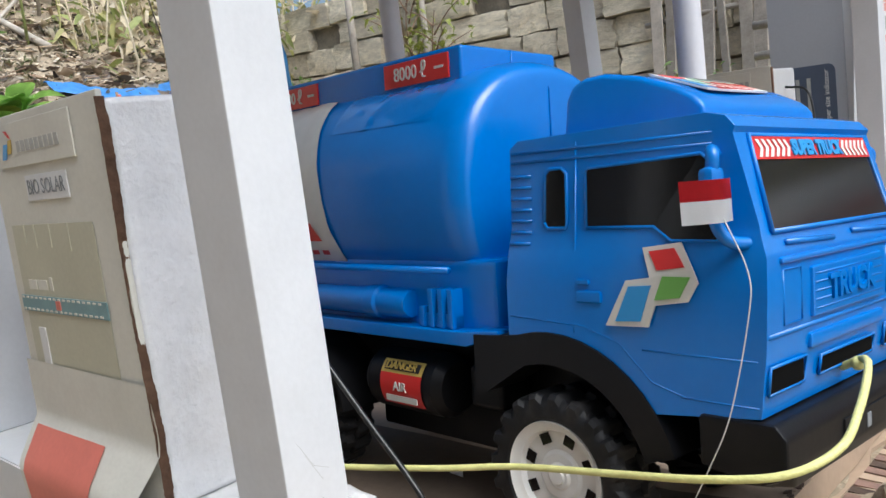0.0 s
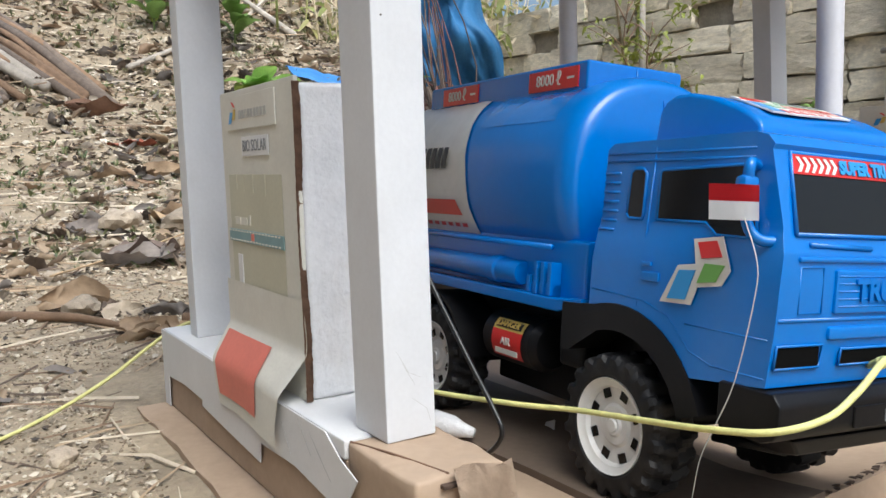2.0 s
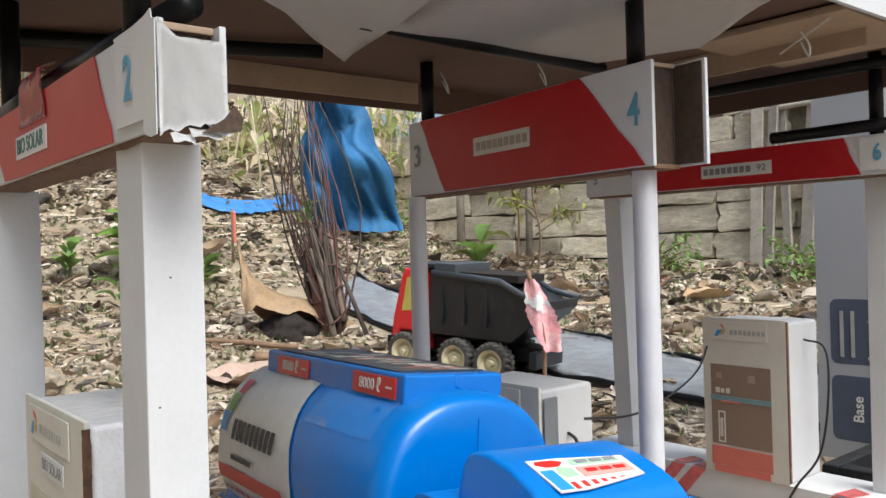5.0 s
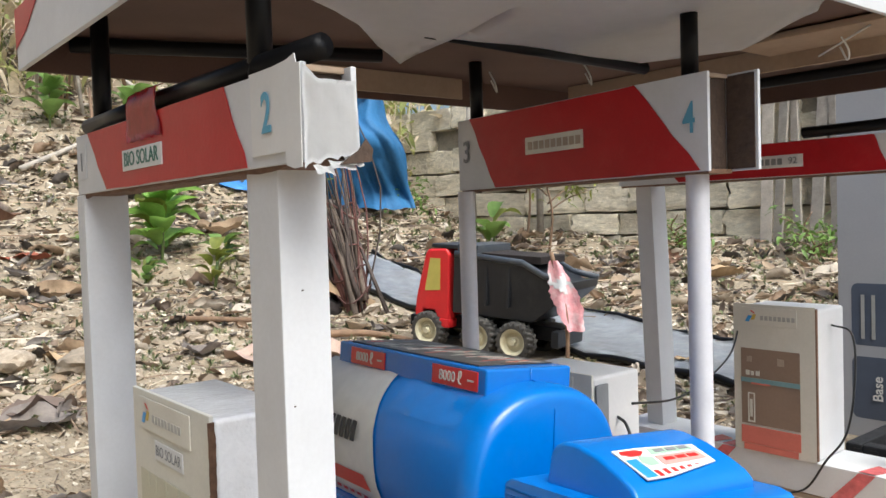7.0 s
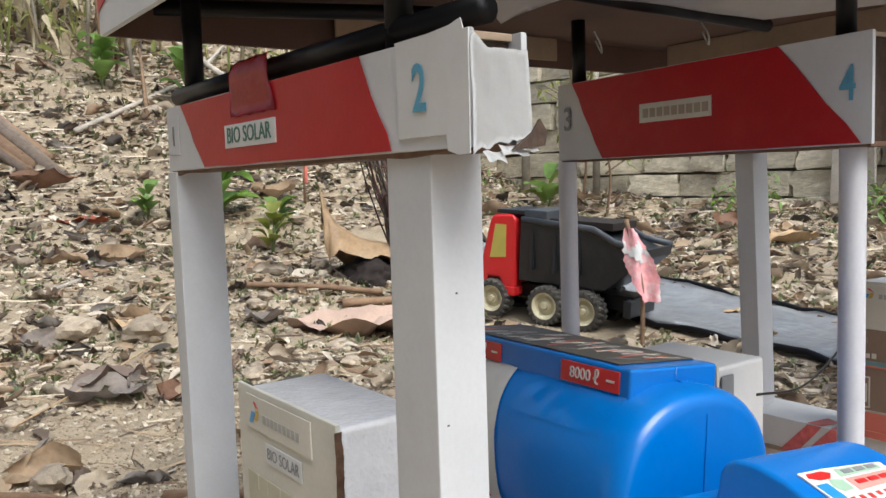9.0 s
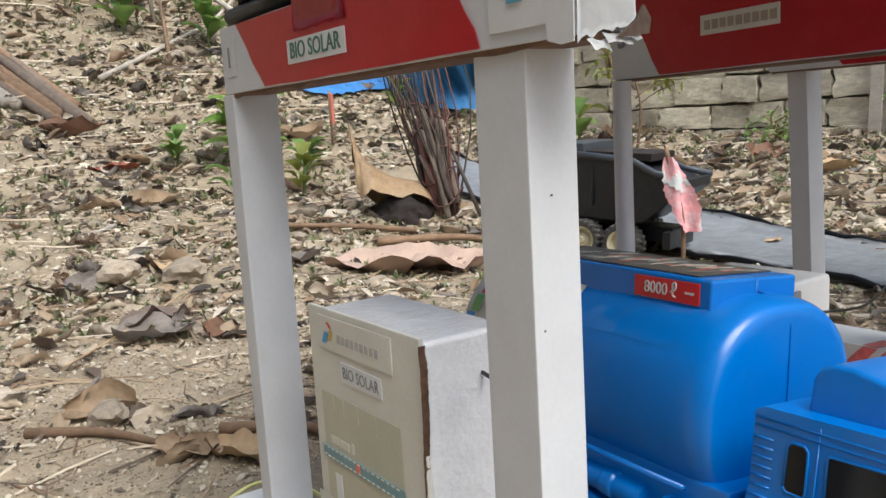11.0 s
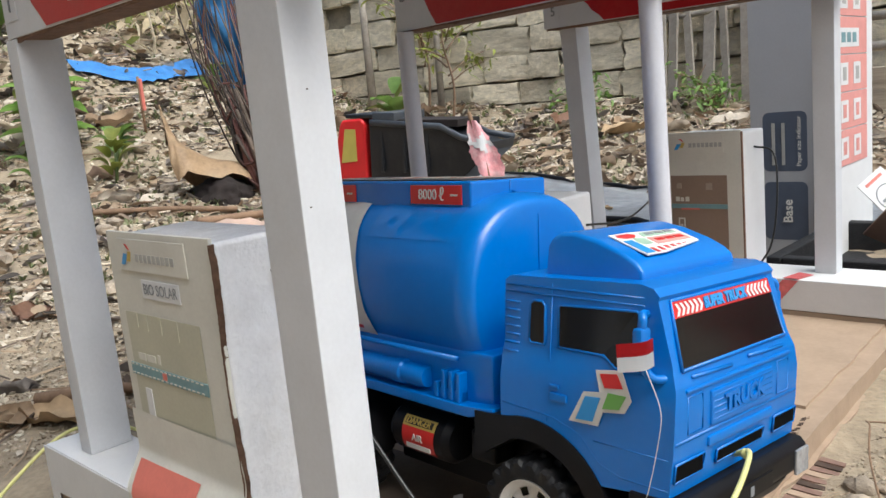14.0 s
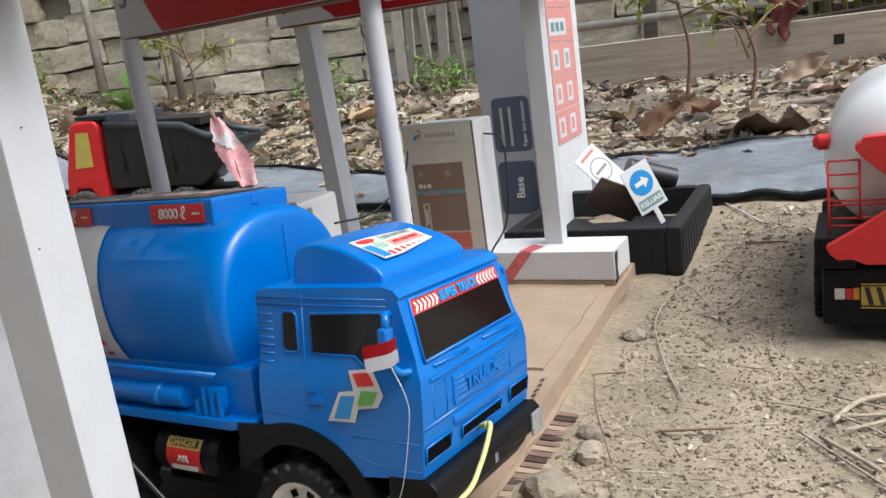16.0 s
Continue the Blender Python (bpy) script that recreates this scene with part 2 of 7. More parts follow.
def words(name, text, size, m, material, parent, depth=0.0004, label="", align="CENTER", squeeze=1.0, bold=0.0):
    """Lettering in the built-in font as a mesh: it reads along x, with y up, at the pose m."""
    cu = bpy.data.curves.new("lettering", "FONT")
    cu.body, cu.size, cu.extrude, cu.align_x, cu.align_y, cu.offset, cu.resolution_u = text, size, depth, align, "CENTER", bold, 4
    tmp = bpy.data.objects.new("lettering", cu)
    scene.collection.objects.link(tmp)
    bpy.context.view_layer.update()
    me = bpy.data.meshes.new_from_object(tmp)
    bpy.data.objects.remove(tmp)
    me.transform(m @ Matrix.Diagonal((squeeze, 1, 1, 1)))
    me.materials.append(material)
    ob = new(name, me)
    ob.parent = parent
    return tagged(ob, label)


def on_near(x, y, z, lean=0.0):
    """A pose on a face that looks to -y: text reads along +x."""
    return pose(x, y, z, 90 + lean, 0, 0)


def on_front(x, y, z, lean=0.0):
    """A pose on a face that looks to +x: text reads along +y."""
    return pose(x, y, z, 90, 0, 90) @ pose(0, 0, 0, lean, 0, 0)

# ---------- ground ----------
CX, CY = 0.42, -0.45


def lerp(x, xs, ys):
    return float(np.interp(x, xs, ys))


def ground_height(x, y):
    """The lie of the land: flat round the model, rising towards the wall, steep on the hillside."""
    dx, dy = x - CX, y - CY
    r = math.hypot(dx, dy)
    yaw = math.degrees(math.atan2(-dx, dy))
    back = lerp(r, (0, 1.3, 2.2, 3.0, 4.4, 6.0, 9.0, 14.0), (-0.03, -0.03, 0.03, 0.12, 0.28, 0.42, 0.8, 1.2))
    hill = lerp(r, (0, 1.0, 2.2, 3.2, 4.5, 6.5, 9.0, 14.0), (-0.03, -0.03, 0.05, 0.2, 0.75, 1.9, 3.3, 4.2))
    behind = -0.03
    w = lerp(yaw, (-180, -60, -20, 48, 66, 120, 160, 180), (0, 0, 0, 0, 1, 1, 0, 0))
    k = lerp(abs(yaw - 40), (0, 100, 140, 220), (1, 1, 0, 0))
    z = (back * (1 - w) + hill * w) * k + behind * (1 - k)
    rough = lerp(r, (0, 0.8, 2.0, 5.0, 14), (0.0, 0.004, 0.018, 0.08, 0.25))
    z += rough * (noise.noise((x * 1.3, y * 1.3, 0.3)) + 0.5 * noise.noise((x * 3.7, y * 3.7, 1.3)))
    if r > 0.5:
        z += 0.008 * noise.noise((x * 11, y * 11, 4.0)) + 0.005 * noise.noise((x * 27, y * 27, 7.0)) * min(1.0, (r - 0.5) * 2)
    return z


def make_ground():
    rads = [0.0]
    while rads[-1] < 3.2:
        rads.append(rads[-1] + 0.022)
    while rads[-1] < 60:
        rads.append(rads[-1] * 1.045)
    angs = []
    a = -180.0
    while a < 180:
        angs.append(a)
        a += 0.75 if -20 < a < 100 else 4.0
    verts, faces = [], []
    for r in rads[1:]:
        for a in angs:
            x, y = CX - r * math.sin(radians(a)), CY + r * math.cos(radians(a))
            verts.append((x, y, ground_height(x, y)))
    n = len(angs)
    verts.append((CX, CY, -0.03))
    for j in range(n):
        faces.append((len(verts) - 1, (j + 1) % n, j))
    for i in range(len(rads) - 2):
        for j in range(n):
            a, b = i * n + j, i * n + (j + 1) % n
            faces.append((a, b, b + n, a + n))
    me = bpy.data.meshes.new("ground")
    me.from_pydata(verts, [], faces)
    me.materials.append(SOIL)
    me.shade_smooth()
    return tagged(new("ground", me), "dry sandy ground that rises to a hillside", "ground", kind="structure")


make_ground()

# ---------- the model filling station ----------
ISLAND_TOP = 0.053


def platform():
    t = thing("cardboard_platform", "brown corrugated cardboard sheets laid as the forecourt floor", "platform")

    def sag(x, y):
        return -0.021 * math.exp(-((y - 0.17) / 0.11) ** 2) * min(1.0, max(0.0, (0.158 - x) / 0.05)) - 0.002 * noise.noise((x * 9, y * 9, 2))

    def sheet(x0, x1, y0, y1, z0, z1, nx=16, ny=24, wob=0.003):
        b = bmesh.new()
        rows = []
        for i in range(nx + 1):
            row = []
            for j in range(ny + 1):
                x, y = x0 + (x1 - x0) * i / nx, y0 + (y1 - y0) * j / ny
                x -= 0.045 * max(0.0, y - 0.3) * max(0.0, (x + 0.1) / 0.26)
                if i in (0, nx):
                    x += wob * noise.noise((y * 20, i, 1))
                if j in (0, ny):
                    y += wob * noise.noise((x * 20, j, 3))
                z = z1 + sag(x, y)
                row.append((b.verts.new((x, y, z)), b.verts.new((x, y, z0 + sag(x, y)))))
            rows.append(row)
        for i in range(nx):
            for j in range(ny):
                a, c, d, e = rows[i][j], rows[i + 1][j], rows[i + 1][j + 1], rows[i][j + 1]
                b.faces.new((a[0], c[0], d[0], e[0]))
                b.faces.new((a[1], e[1], d[1], c[1]))
        for j in range(ny):
            for i in (0, nx):
                a, c = rows[i][j], rows[i][j + 1]
                b.faces.new((a[0], c[0], c[1], a[1]))
        for i in range(nx):
            for j in (0, ny):
                a, c = rows[i][j], rows[i + 1][j]
                b.faces.new((a[0], c[0], c[1], a[1]))
        return b
    part("base_sheet", sheet(-0.4, 0.164, -0.2085, 0.86, -0.0275, -0.004), KRAFT, t)
    part("top_sheet", sheet(-0.42, 0.1662, -0.071, 0.057, -0.0045, 0.0016), KRAFT_FLOOR, t, "dark card sheet, deepened for the shade under the tanker")
    part("top_sheet", sheet(-0.42, 0.14, 0.36, 0.69, -0.0045, -0.0005), KRAFT, t)
    part("lower_sheet", sheet(-0.412, 0.17, -0.243, 0.5, -0.034, -0.0275, wob=0.008), KRAFT, t, "worn brown cardboard under the floor")
    random.seed(19)
    stripes = [KRAFT, mat("reddish print stripe", (0.2, 0.12, 0.09), 0.75, vary=0.3, scale=60, bump=0.3), KRAFT_DARK]
    for k in range(44):
        y = -0.2 + k * 0.0115
        x1 = 0.196 + 0.006 * noise.noise((y * 14, 1, 1))
        part("torn_strip", plate([(0.172, y, -0.0285), (x1, y + 0.003, -0.031), (x1 - 0.001, y + 0.011, -0.031), (0.172, y + 0.009, -0.0285)], 0.0016), stripes[(0, 1, 2, 1)[k % 4]], t, smooth=None)
    # torn flutes along the front edge
    for k in range(70):
        y = 0.045 + k * 0.0042
        x = 0.1615 - 0.055 * (y - 0.06) + random.uniform(-0.002, 0.002)
        z = -0.0035 + sag(x, y)
        part("torn_flute", plate([(x - 0.002, y, z), (x + 0.0025, y + random.uniform(0, 0.002), z), (x + 0.002, y + 0.0035, z + random.uniform(0, 0.002)), (x - 0.002, y + 0.0036, z)], 0.0006), KRAFT if k % 3 == 0 else KRAFT_DARK, t, smooth=None)
    b = bmesh.new()
    rows = []
    for i in range(15):
        u = i / 14
        row = []
        for j in range(5):
            v = j / 4
            p = Vector((0.118, -0.15, 0)).lerp(Vector((0.162, -0.088, 0)), u) + Vector((-0.028 * (1 - v), 0.02 * (1 - v), 0.0)) + Vector((0.004, -0.003, 0)) * noise.noise((u * 9, v, 5)) * v
            row.append(b.verts.new((p.x, p.y, 0.001 + 0.0045 * v * v + 0.0015 * noise.noise((u * 6, v * 2, 8)))))
        rows.append(row)
    for p, q in zip(rows, rows[1:]):
        for j in range(4):
            b.faces.new((p[j], q[j], q[j + 1], p[j + 1]))
    bmesh.ops.solidify(b, geom=b.faces[:], thickness=0.0018)
    part("torn_sheet", b, KRAFT, t, "torn card edge lifted off the floor")
    return t


platform()


def crumpled_end(x0, x1, y0, y1, z0, z1):
    """A card box end with soft creases and dents."""
    b = slab(x0, x1, y0, y1, z0, z1, 0.0022, 2)
    for axis, n, a, c in ((0, 9, x0, x1), (1, 7, y0, y1), (2, 9, z0, z1)):
        for k in range(1, n):
            co, no = [0, 0, 0], [0, 0, 0]
            co[axis], no[axis] = a + (c - a) * k / n, 1
            bmesh.ops.bisect_plane(b, geom=b.verts[:] + b.edges[:] + b.faces[:], dist=1e-6, plane_co=co, plane_no=no)
    for v in b.verts:
        p = v.co
        w = min(1.0, max(0.0, (p.x - x0) / 0.03))
        v.co = p + w * Vector((0.004 * noise.noise((p.y * 60, p.z * 22, 1)) + 0.002 * abs(noise.noise((p.y * 130, p.z * 30, 4))), 0.003 * noise.noise((p.x * 45, p.z * 30, 7)), 0.0035 * noise.noise((p.x * 50, p.y * 50, 9)) * (p.z > z0 + 0.01)))
    return b


def island(x0, x1, y0, y1, paper_to, label, low=0.033, foot=-0.004):
    """A folded card kerb with white paper over its top."""
    t = thing("pump_island", label, "pump island", group="pump islands")
    part("card_base", slab(x0, min(x1, paper_to), y0, y1, foot, low, 0.0015), KRAFT, t, "bare brown card side")
    part("paper_top", slab(x0 - 0.002, paper_to, y0 - 0.0015, y1 + 0.0015, low + 0.0004, ISLAND_TOP, 0.002), PAPER, t, "white paper wrapped over the kerb")
    if paper_to < x1:
        part("end_box", crumpled_end(paper_to + 0.0004, x1 + 0.001, y0 + 0.0005, y1 - 0.0005, foot, ISLAND_TOP - 0.0008), KRAFT, t, "crumpled card end", smooth=True)
    return t


isl = island(-0.405, 0.108, -0.212, -0.152, 0.028, "cardboard pump island wrapped in white paper with a torn end", 0.04, -0.0272)
f = -0.2142
random.seed(14)
lower = [(-0.407, -0.026), (-0.389, -0.026), (-0.387, 0.006), (-0.33, 0.01), (-0.268, 0.009), (-0.27, 0.003), (-0.2, -0.001), (-0.12, -0.005), (-0.118, 0.011), (-0.05, 0.014), (0.026, 0.006), (0.03, 0.013), (0.047, 0.034), (0.024, 0.041), (0.004, 0.0525)]
part("paper_side", plate([(x, f, z) for x, z in [*lower, (-0.407, 0.0525)]], 0.0009), PAPER, isl, "white paper pasted down the kerb side, torn below", smooth=None)
part("corner_strip", slab(-0.4085, -0.4055, -0.214, -0.152, -0.026, 0.0395, 0.0006), PAPER, isl, "white paper round the kerb corner")
part("top_crease", tube(glide([(0.03, -0.21, 0.0523), (0.066, -0.2, 0.0528), (0.107, -0.19, 0.0522)]), 0.0008, 5), CARD_EDGE, isl, "dark crease in the folded card")
for q in ([(-0.04, 0.05), (-0.02, 0.03)], [(-0.02, 0.045), (0.01, 0.022)], [(-0.07, 0.04), (-0.055, 0.02)]):
    part("pencil_line", tube([(x, f - 0.0012, z) for x, z in q], 0.00012, 4), INK_GREY, isl)
b = bmesh.new()
cols = []
for i in range(7):
    row = []
    for j in range(9):
        u, v = i / 6, j / 8
        row.append(b.verts.new((0.112 + 0.016 * v + 0.004 * math.sin(v * 5 + u * 2), -0.19 + 0.036 * u + 0.012 * v * (u - 0.2), 0.056 - 0.058 * v + 0.002 * math.sin(u * 6))))
    cols.append(row)
for p, q in zip(cols, cols[1:]):
    for j in range(8):
        b.faces.new((p[j], q[j], q[j + 1], p[j + 1]))
bmesh.ops.solidify(b, geom=b.faces[:], thickness=0.0015)
part("torn_flap", b, mat("pale torn card", (0.43, 0.325, 0.235), 0.75, vary=0.14, scale=40, bump=0.3, fine=160), isl, "torn brown card flap", smooth=True)
part("dark_slot", slab(0.1075, 0.1122, -0.196, -0.178, 0.0455, 0.048, 0.0005), KRAFT_DARK, isl)
isl = island(-0.42, 0.14, 0.69, 0.78, 0.142, "cardboard pump island wrapped in white paper with red paint stripe", 0.006)
part("torn_fold", plate([(0.1432, 0.6905, 0.006), (0.1432, 0.703, 0.004), (0.1432, 0.697, 0.024), (0.1432, 0.706, 0.05), (0.1432, 0.6905, 0.05)], 0.0008), KRAFT_DARK, isl, "dark torn gap at the corner", smooth=None)
for dx in (0.0, -0.205, -0.24):
    part("red_stripe", plate([(x + dx, 0.6878, z) for x, z in ((-0.056, 0.004), (-0.03, 0.004), (0.01, 0.052), (-0.012, 0.052))], 0.0008), TAPE_PINK, isl, "crumpled red tape stripe", smooth=None)
    part("red_stripe", plate([(x + dx, y, 0.0538) for x, y in ((-0.012, 0.6885), (0.01, 0.6885), (0.02, 0.72), (-0.004, 0.73))], 0.0006), TAPE_PINK, isl, "crumpled red tape stripe", smooth=None)
part("dark_slot", slab(0.1365, 0.1415, 0.694, 0.702, 0.0, 0.05, 0.0005), KRAFT_DARK, isl, "dark torn card edge")
island(-0.40, -0.085, 0.245, 0.335, -0.08, "cardboard pump island wrapped in white paper behind the tanker", 0.006)


def card_post(x0, x1, y0, y1, z0, z1, label, lean=0.0):
    """A folded card post: slightly bowed, with a soft fold and an uneven foot."""
    t = thing("post", label, "post", group="canopy posts")
    b = slab(x0, x1, y0, y1, z0, z1, 0.0016, 2)
    bmesh.ops.bisect_plane(b, geom=b.verts[:] + b.edges[:] + b.faces[:], plane_co=(0, 0, z0 + (z1 - z0) * 0.35), plane_no=(0, 0, 1))
    bmesh.ops.bisect_plane(b, geom=b.verts[:] + b.edges[:] + b.faces[:], plane_co=(0, 0, z0 + (z1 - z0) * 0.7), plane_no=(0, 0, 1))
    for v in b.verts:
        u = (v.co.z - z0) / (z1 - z0)
        v.co.x += 0.0014 * noise.noise((x0 * 40, u * 3, y0)) - lean * (u - 1)
        v.co.y += 0.0014 * noise.noise((x0 * 40 + 9, u * 3, y0))
    part("shaft", b, WHITE, t)
    return t


card_post(-0.352, -0.329, -0.2, -0.158, ISLAND_TOP, 0.445, "square white cardboard post standing on the pump island")
p2 = card_post(0.008, 0.05, -0.196, -0.162, ISLAND_TOP, 0.445, "square white cardboard post with pencil marks near its foot")
for q in ([(-0.188, 0.108), (-0.18, 0.094), (-0.172, 0.09)], [(-0.184, 0.1), (-0.176, 0.086)], [(-0.178, 0.078), (-0.168, 0.07), (-0.166, 0.062)]):
    part("pencil_line", tube([(0.0505, y, z) for y, z in q], 0.00014, 4), INK_PALE, p2)
for y, z in ((-0.19, 0.3), (-0.17, 0.22), (-0.182, 0.37), (-0.175, 0.15)):
    part("speck", slab(0.0499, 0.0505, y, y + 0.0012, z, z + 0.0009, 0.0), KRAFT_DARK, p2)
card_post(-0.392, -0.36, 0.715, 0.755, ISLAND_TOP, 0.457, "square white cardboard post of the far pump island", 0.014)
card_post(0.016, 0.047, 0.737, 0.763, ISLAND_TOP, 0.457, "square white cardboard post at the far island's end")


def pipe_post(x, y):
    t = thing("post", "round white-painted plastic pipe post", "post", group="canopy posts")
    part("pipe", tube([(x, y, ISLAND_TOP), (x, y, 0.446)], 0.011, 24), PIPE_WHITE, t)
    return t


pipe_post(-0.325, 0.276)
pipe_post(0.032, 0.262)


def sign_beam(x0, x1, y0, y1, z0, z1, red, m, number_a, number_b, at_b, label, open_end=0.0, cards=True):
    """A folded card beam with slanting white ends and two numbers."""
    t = thing("sign_beam", label, "sign beam", m, group="canopy sign beams")
    part("front_card", slab(x0, x1 - open_end, y0, y0 + 0.004, z0, z1, 0.0008), WHITE, t)
    part("back_card", slab(x0, x1, y1 - 0.004, y1, z0, z1, 0.0008), WHITE, t)
    if open_end:
        part("inner_lining", slab(x1 - open_end - 0.008, x1 - 0.003, y1 - 0.0052, y1 - 0.0041, z0 + 0.002, z1 - 0.002, 0.0003), KRAFT_DARK, t, "dark brown inside of the card")
    part("top_card", slab(x0, x1 - open_end - 0.006, y0 + 0.0042, y1 - 0.0042, z1 - 0.004, z1, 0.0008), KRAFT, t)
    part("bottom_card", slab(x0 + 0.003, x1 - open_end - 0.003, y0 + 0.0042, y1 - 0.0042, z0 - 0.002, z0 + 0.002, 0.0008), CARD_EDGE, t, "bare brown card underside")
    n = 30
    torn = [(x0 + 0.004 + (x1 - open_end - x0 - 0.01) * k / n, z0 - 0.0008 - 0.0055 * abs(noise.noise((x0 * 7 + k * 0.55, z0, 3.3)))) for k in range(n + 1)]
    part("torn_edge", plate([(x, y0 + 0.0043, z) for x, z in [(torn[0][0], z0 + 0.002), *torn, (torn[-1][0], z0 + 0.002)]], 0.0025), CARD_EDGE, t, "torn brown card edge", smooth=None)
    part("end_card", slab(x1 - open_end - 0.014, x1 - open_end - 0.009, y0 + 0.0042, y1 - 0.0042, z0 + 0.0022, z1 - 0.0042, 0.0006), KRAFT_DARK, t, "dark hollow card end")
    part("end_card", slab(x0 + 0.0003, x0 + 0.004, y0 + 0.0042, y1 - 0.0042, z0 + 0.0022, z1 - 0.0042, 0.0006), WHITE, t)
    f = y0 - 0.0006
    a0, a1, b0, b1 = red
    n = 10
    lower = [(a1 + (b1 - a1) * k / n, z0 + 0.0006 + 0.0007 * random.random()) for k in range(n + 1)]
    left = [(a0 + (a1 - a0) * k / 5 + (0.001 * random.gauss(0, 1) if 0 < k < 5 else 0), z1 - 0.0005 + (z0 - z1) * k / 5) for k in range(5)]
    right = [(b1 + (b0 - b1) * k / 5 + (0.001 * random.gauss(0, 1) if k < 5 else 0), z0 + (z1 - z0 - 0.0005) * k / 5) for k in range(1, 6)]
    upper = [(b0 + (a0 - b0) * k / n, z1 - 0.0005 - 0.0008 * random.random()) for k in range(1, n)]
    part("red_band", plate([(x, f, z) for x, z in [*left, *lower, *right, *upper]], 0.0007), RED, t, "red painted slanting band", smooth=None)
    h = z1 - z0
    words("numeral", number_a, h * 0.42, on_near(x0 + 0.02, y0 - 0.0016, z0 + h * 0.52), INK_GREY, t, squeeze=0.85, bold=0.0004)
    if not cards:
        words("numeral", number_b, min(h * 0.5, 0.042), on_near(at_b, y0 - 0.0012, z0 + h * 0.54), INK_BLUE, t, 0.0002, squeeze=0.72, bold=0.0004)
        return t
    part("numeral_card", slab(x0 + 0.008, x0 + 0.032, y0 - 0.001, y0 - 0.0002, z0 + h * 0.25, z0 + h * 0.85, 0.0003), WHITE, t)
    words("numeral", number_b, min(h * 0.6, 0.042), on_near(at_b, y0 - 0.0024, z0 + h * 0.54), INK_BLUE, t, 0.0002, squeeze=0.75, bold=0.0006)
    part("numeral_card", slab(at_b - 0.021, at_b + 0.021, y0 - 0.0016, y0 - 0.0004, z0 + h * 0.12, z0 + h * 0.95, 0.0003), PAPER, t)
    return t


random.seed(2)
b = sign_beam(-0.345, 0.09, -0.2, -0.163, 0.4455, 0.501, (-0.305, -0.255, -0.008, 0.022), None, "1", "2", 0.052, "red and white cardboard sign beam above the pump with a frayed end")
part("name_strip", slab(-0.206, -0.118, -0.2025, -0.201, 0.459, 0.476, 0.0003), PAPER, b)
words("lettering", "BIO SOLAR", 0.0165, on_near(-0.162, -0.2029, 0.4675), INK_GREEN, b, 0.0002, squeeze=0.95, bold=0.00005)


def sheet(rows, thick):
    """A thin creased sheet through rows of points, with a back."""
    bm = bmesh.new()
    vs = [[bm.verts.new(p) for p in row] for row in rows]
    for p, q in zip(vs, vs[1:]):
        for k in range(len(p) - 1):
            bm.faces.new((p[k], p[k + 1], q[k + 1], q[k]))
    bmesh.ops.solidify(bm, geom=bm.faces[:], thickness=thick)
    bmesh.ops.recalc_face_normals(bm, faces=bm.faces[:])
    return bm


def end_point(u, v):
    """A place on the paper round the beam end: u from front to back, v from the bottom up."""
    bottom = 0.4425 + 0.008 * u + 0.0035 * noise.noise((u * 9, 0.3, 1.7))
    top = 0.5005 - 0.0085 * min(1, u * 4) + 0.001 * noise.noise((u * 7, 2.3, 4.1))
    crease = 0.0016 * noise.noise((u * 3.1, v * 2.7 + u * 2, 5.2)) + 0.0003 * noise.noise((u * 9, v * 8, 8.8))
    return (0.0925 + crease + 0.0035 * u * (1 - v), -0.2005 + 0.0345 * u, bottom + (top - bottom) * v)


part("end_paper", sheet([[end_point(u / 14, v / 14) for v in range(15)] for u in range(15)], 0.0006), PAPER, b, "crumpled white paper folded over the beam end", smooth=True)
part("end_paper", plate([(x, -0.2013, z) for x, z in ((0.074, 0.4445), (0.083, 0.442), (0.0915, 0.4425), (0.0925, 0.4995), (0.0885, 0.5005), (0.0868, 0.5055), (0.085, 0.5052), (0.078, 0.5035), (0.06, 0.5022), (0.03, 0.5018), (0.033, 0.4965), (0.07, 0.49))], 0.0005), PAPER, b, "crumpled white paper folded over the beam end", smooth=None)
for y, w, z in ((-0.196, 0.012, 0.4435), (-0.186, 0.016, 0.4465), (-0.176, 0.011, 0.4485)):
    rim = [[(0.0935 + 0.0022 * k + 0.0015 * noise.noise((y * 90, j, k * 1.7)), y + w * j / 4, z - 0.0026 * k + 0.0022 * noise.noise((y * 70 + j * 0.9, k * 1.3, 2.2))) for j in range(5)] for k in range(3)]
    part("torn_paper", sheet(rim, 0.0004), PAPER, b, "torn curling scrap of white paper", smooth=None)
part("torn_corner", plate([(0.0965, y, z) for y, z in ((-0.181, 0.4435), (-0.16, 0.4455), (-0.1585, 0.4525), (-0.163, 0.4585), (-0.168, 0.452))], 0.0016), KRAFT_DARK, b, "torn brown card corner", smooth=None)
tape_side = ((-0.2018, 0.481), (-0.2019, 0.489), (-0.202, 0.497), (-0.2022, 0.505), (-0.2018, 0.512), (-0.1995, 0.5185), (-0.194, 0.5225), (-0.1885, 0.5235))
tape = [[(-0.193 + (0.078 - 0.003 * j) * k / 11 + 0.0022 * noise.noise((j * 0.8, k * 0.2, 9.0)), y - 0.0004 + 0.0016 * noise.noise((k * 0.62, j * 0.9, 1.1)) * (j > 2), z + 0.0015 * noise.noise((k * 0.7, j * 0.6, 6.1))) for k in range(12)] for j, (y, z) in enumerate(tape_side)]
part("red_tape", sheet(tape, 0.0004), RED_TAPE, b, "crumpled glossy red tape holding the pipe", smooth=True)
m3 = pose(-0.13, 0.262, 0.0, 0, 0, -5.6)
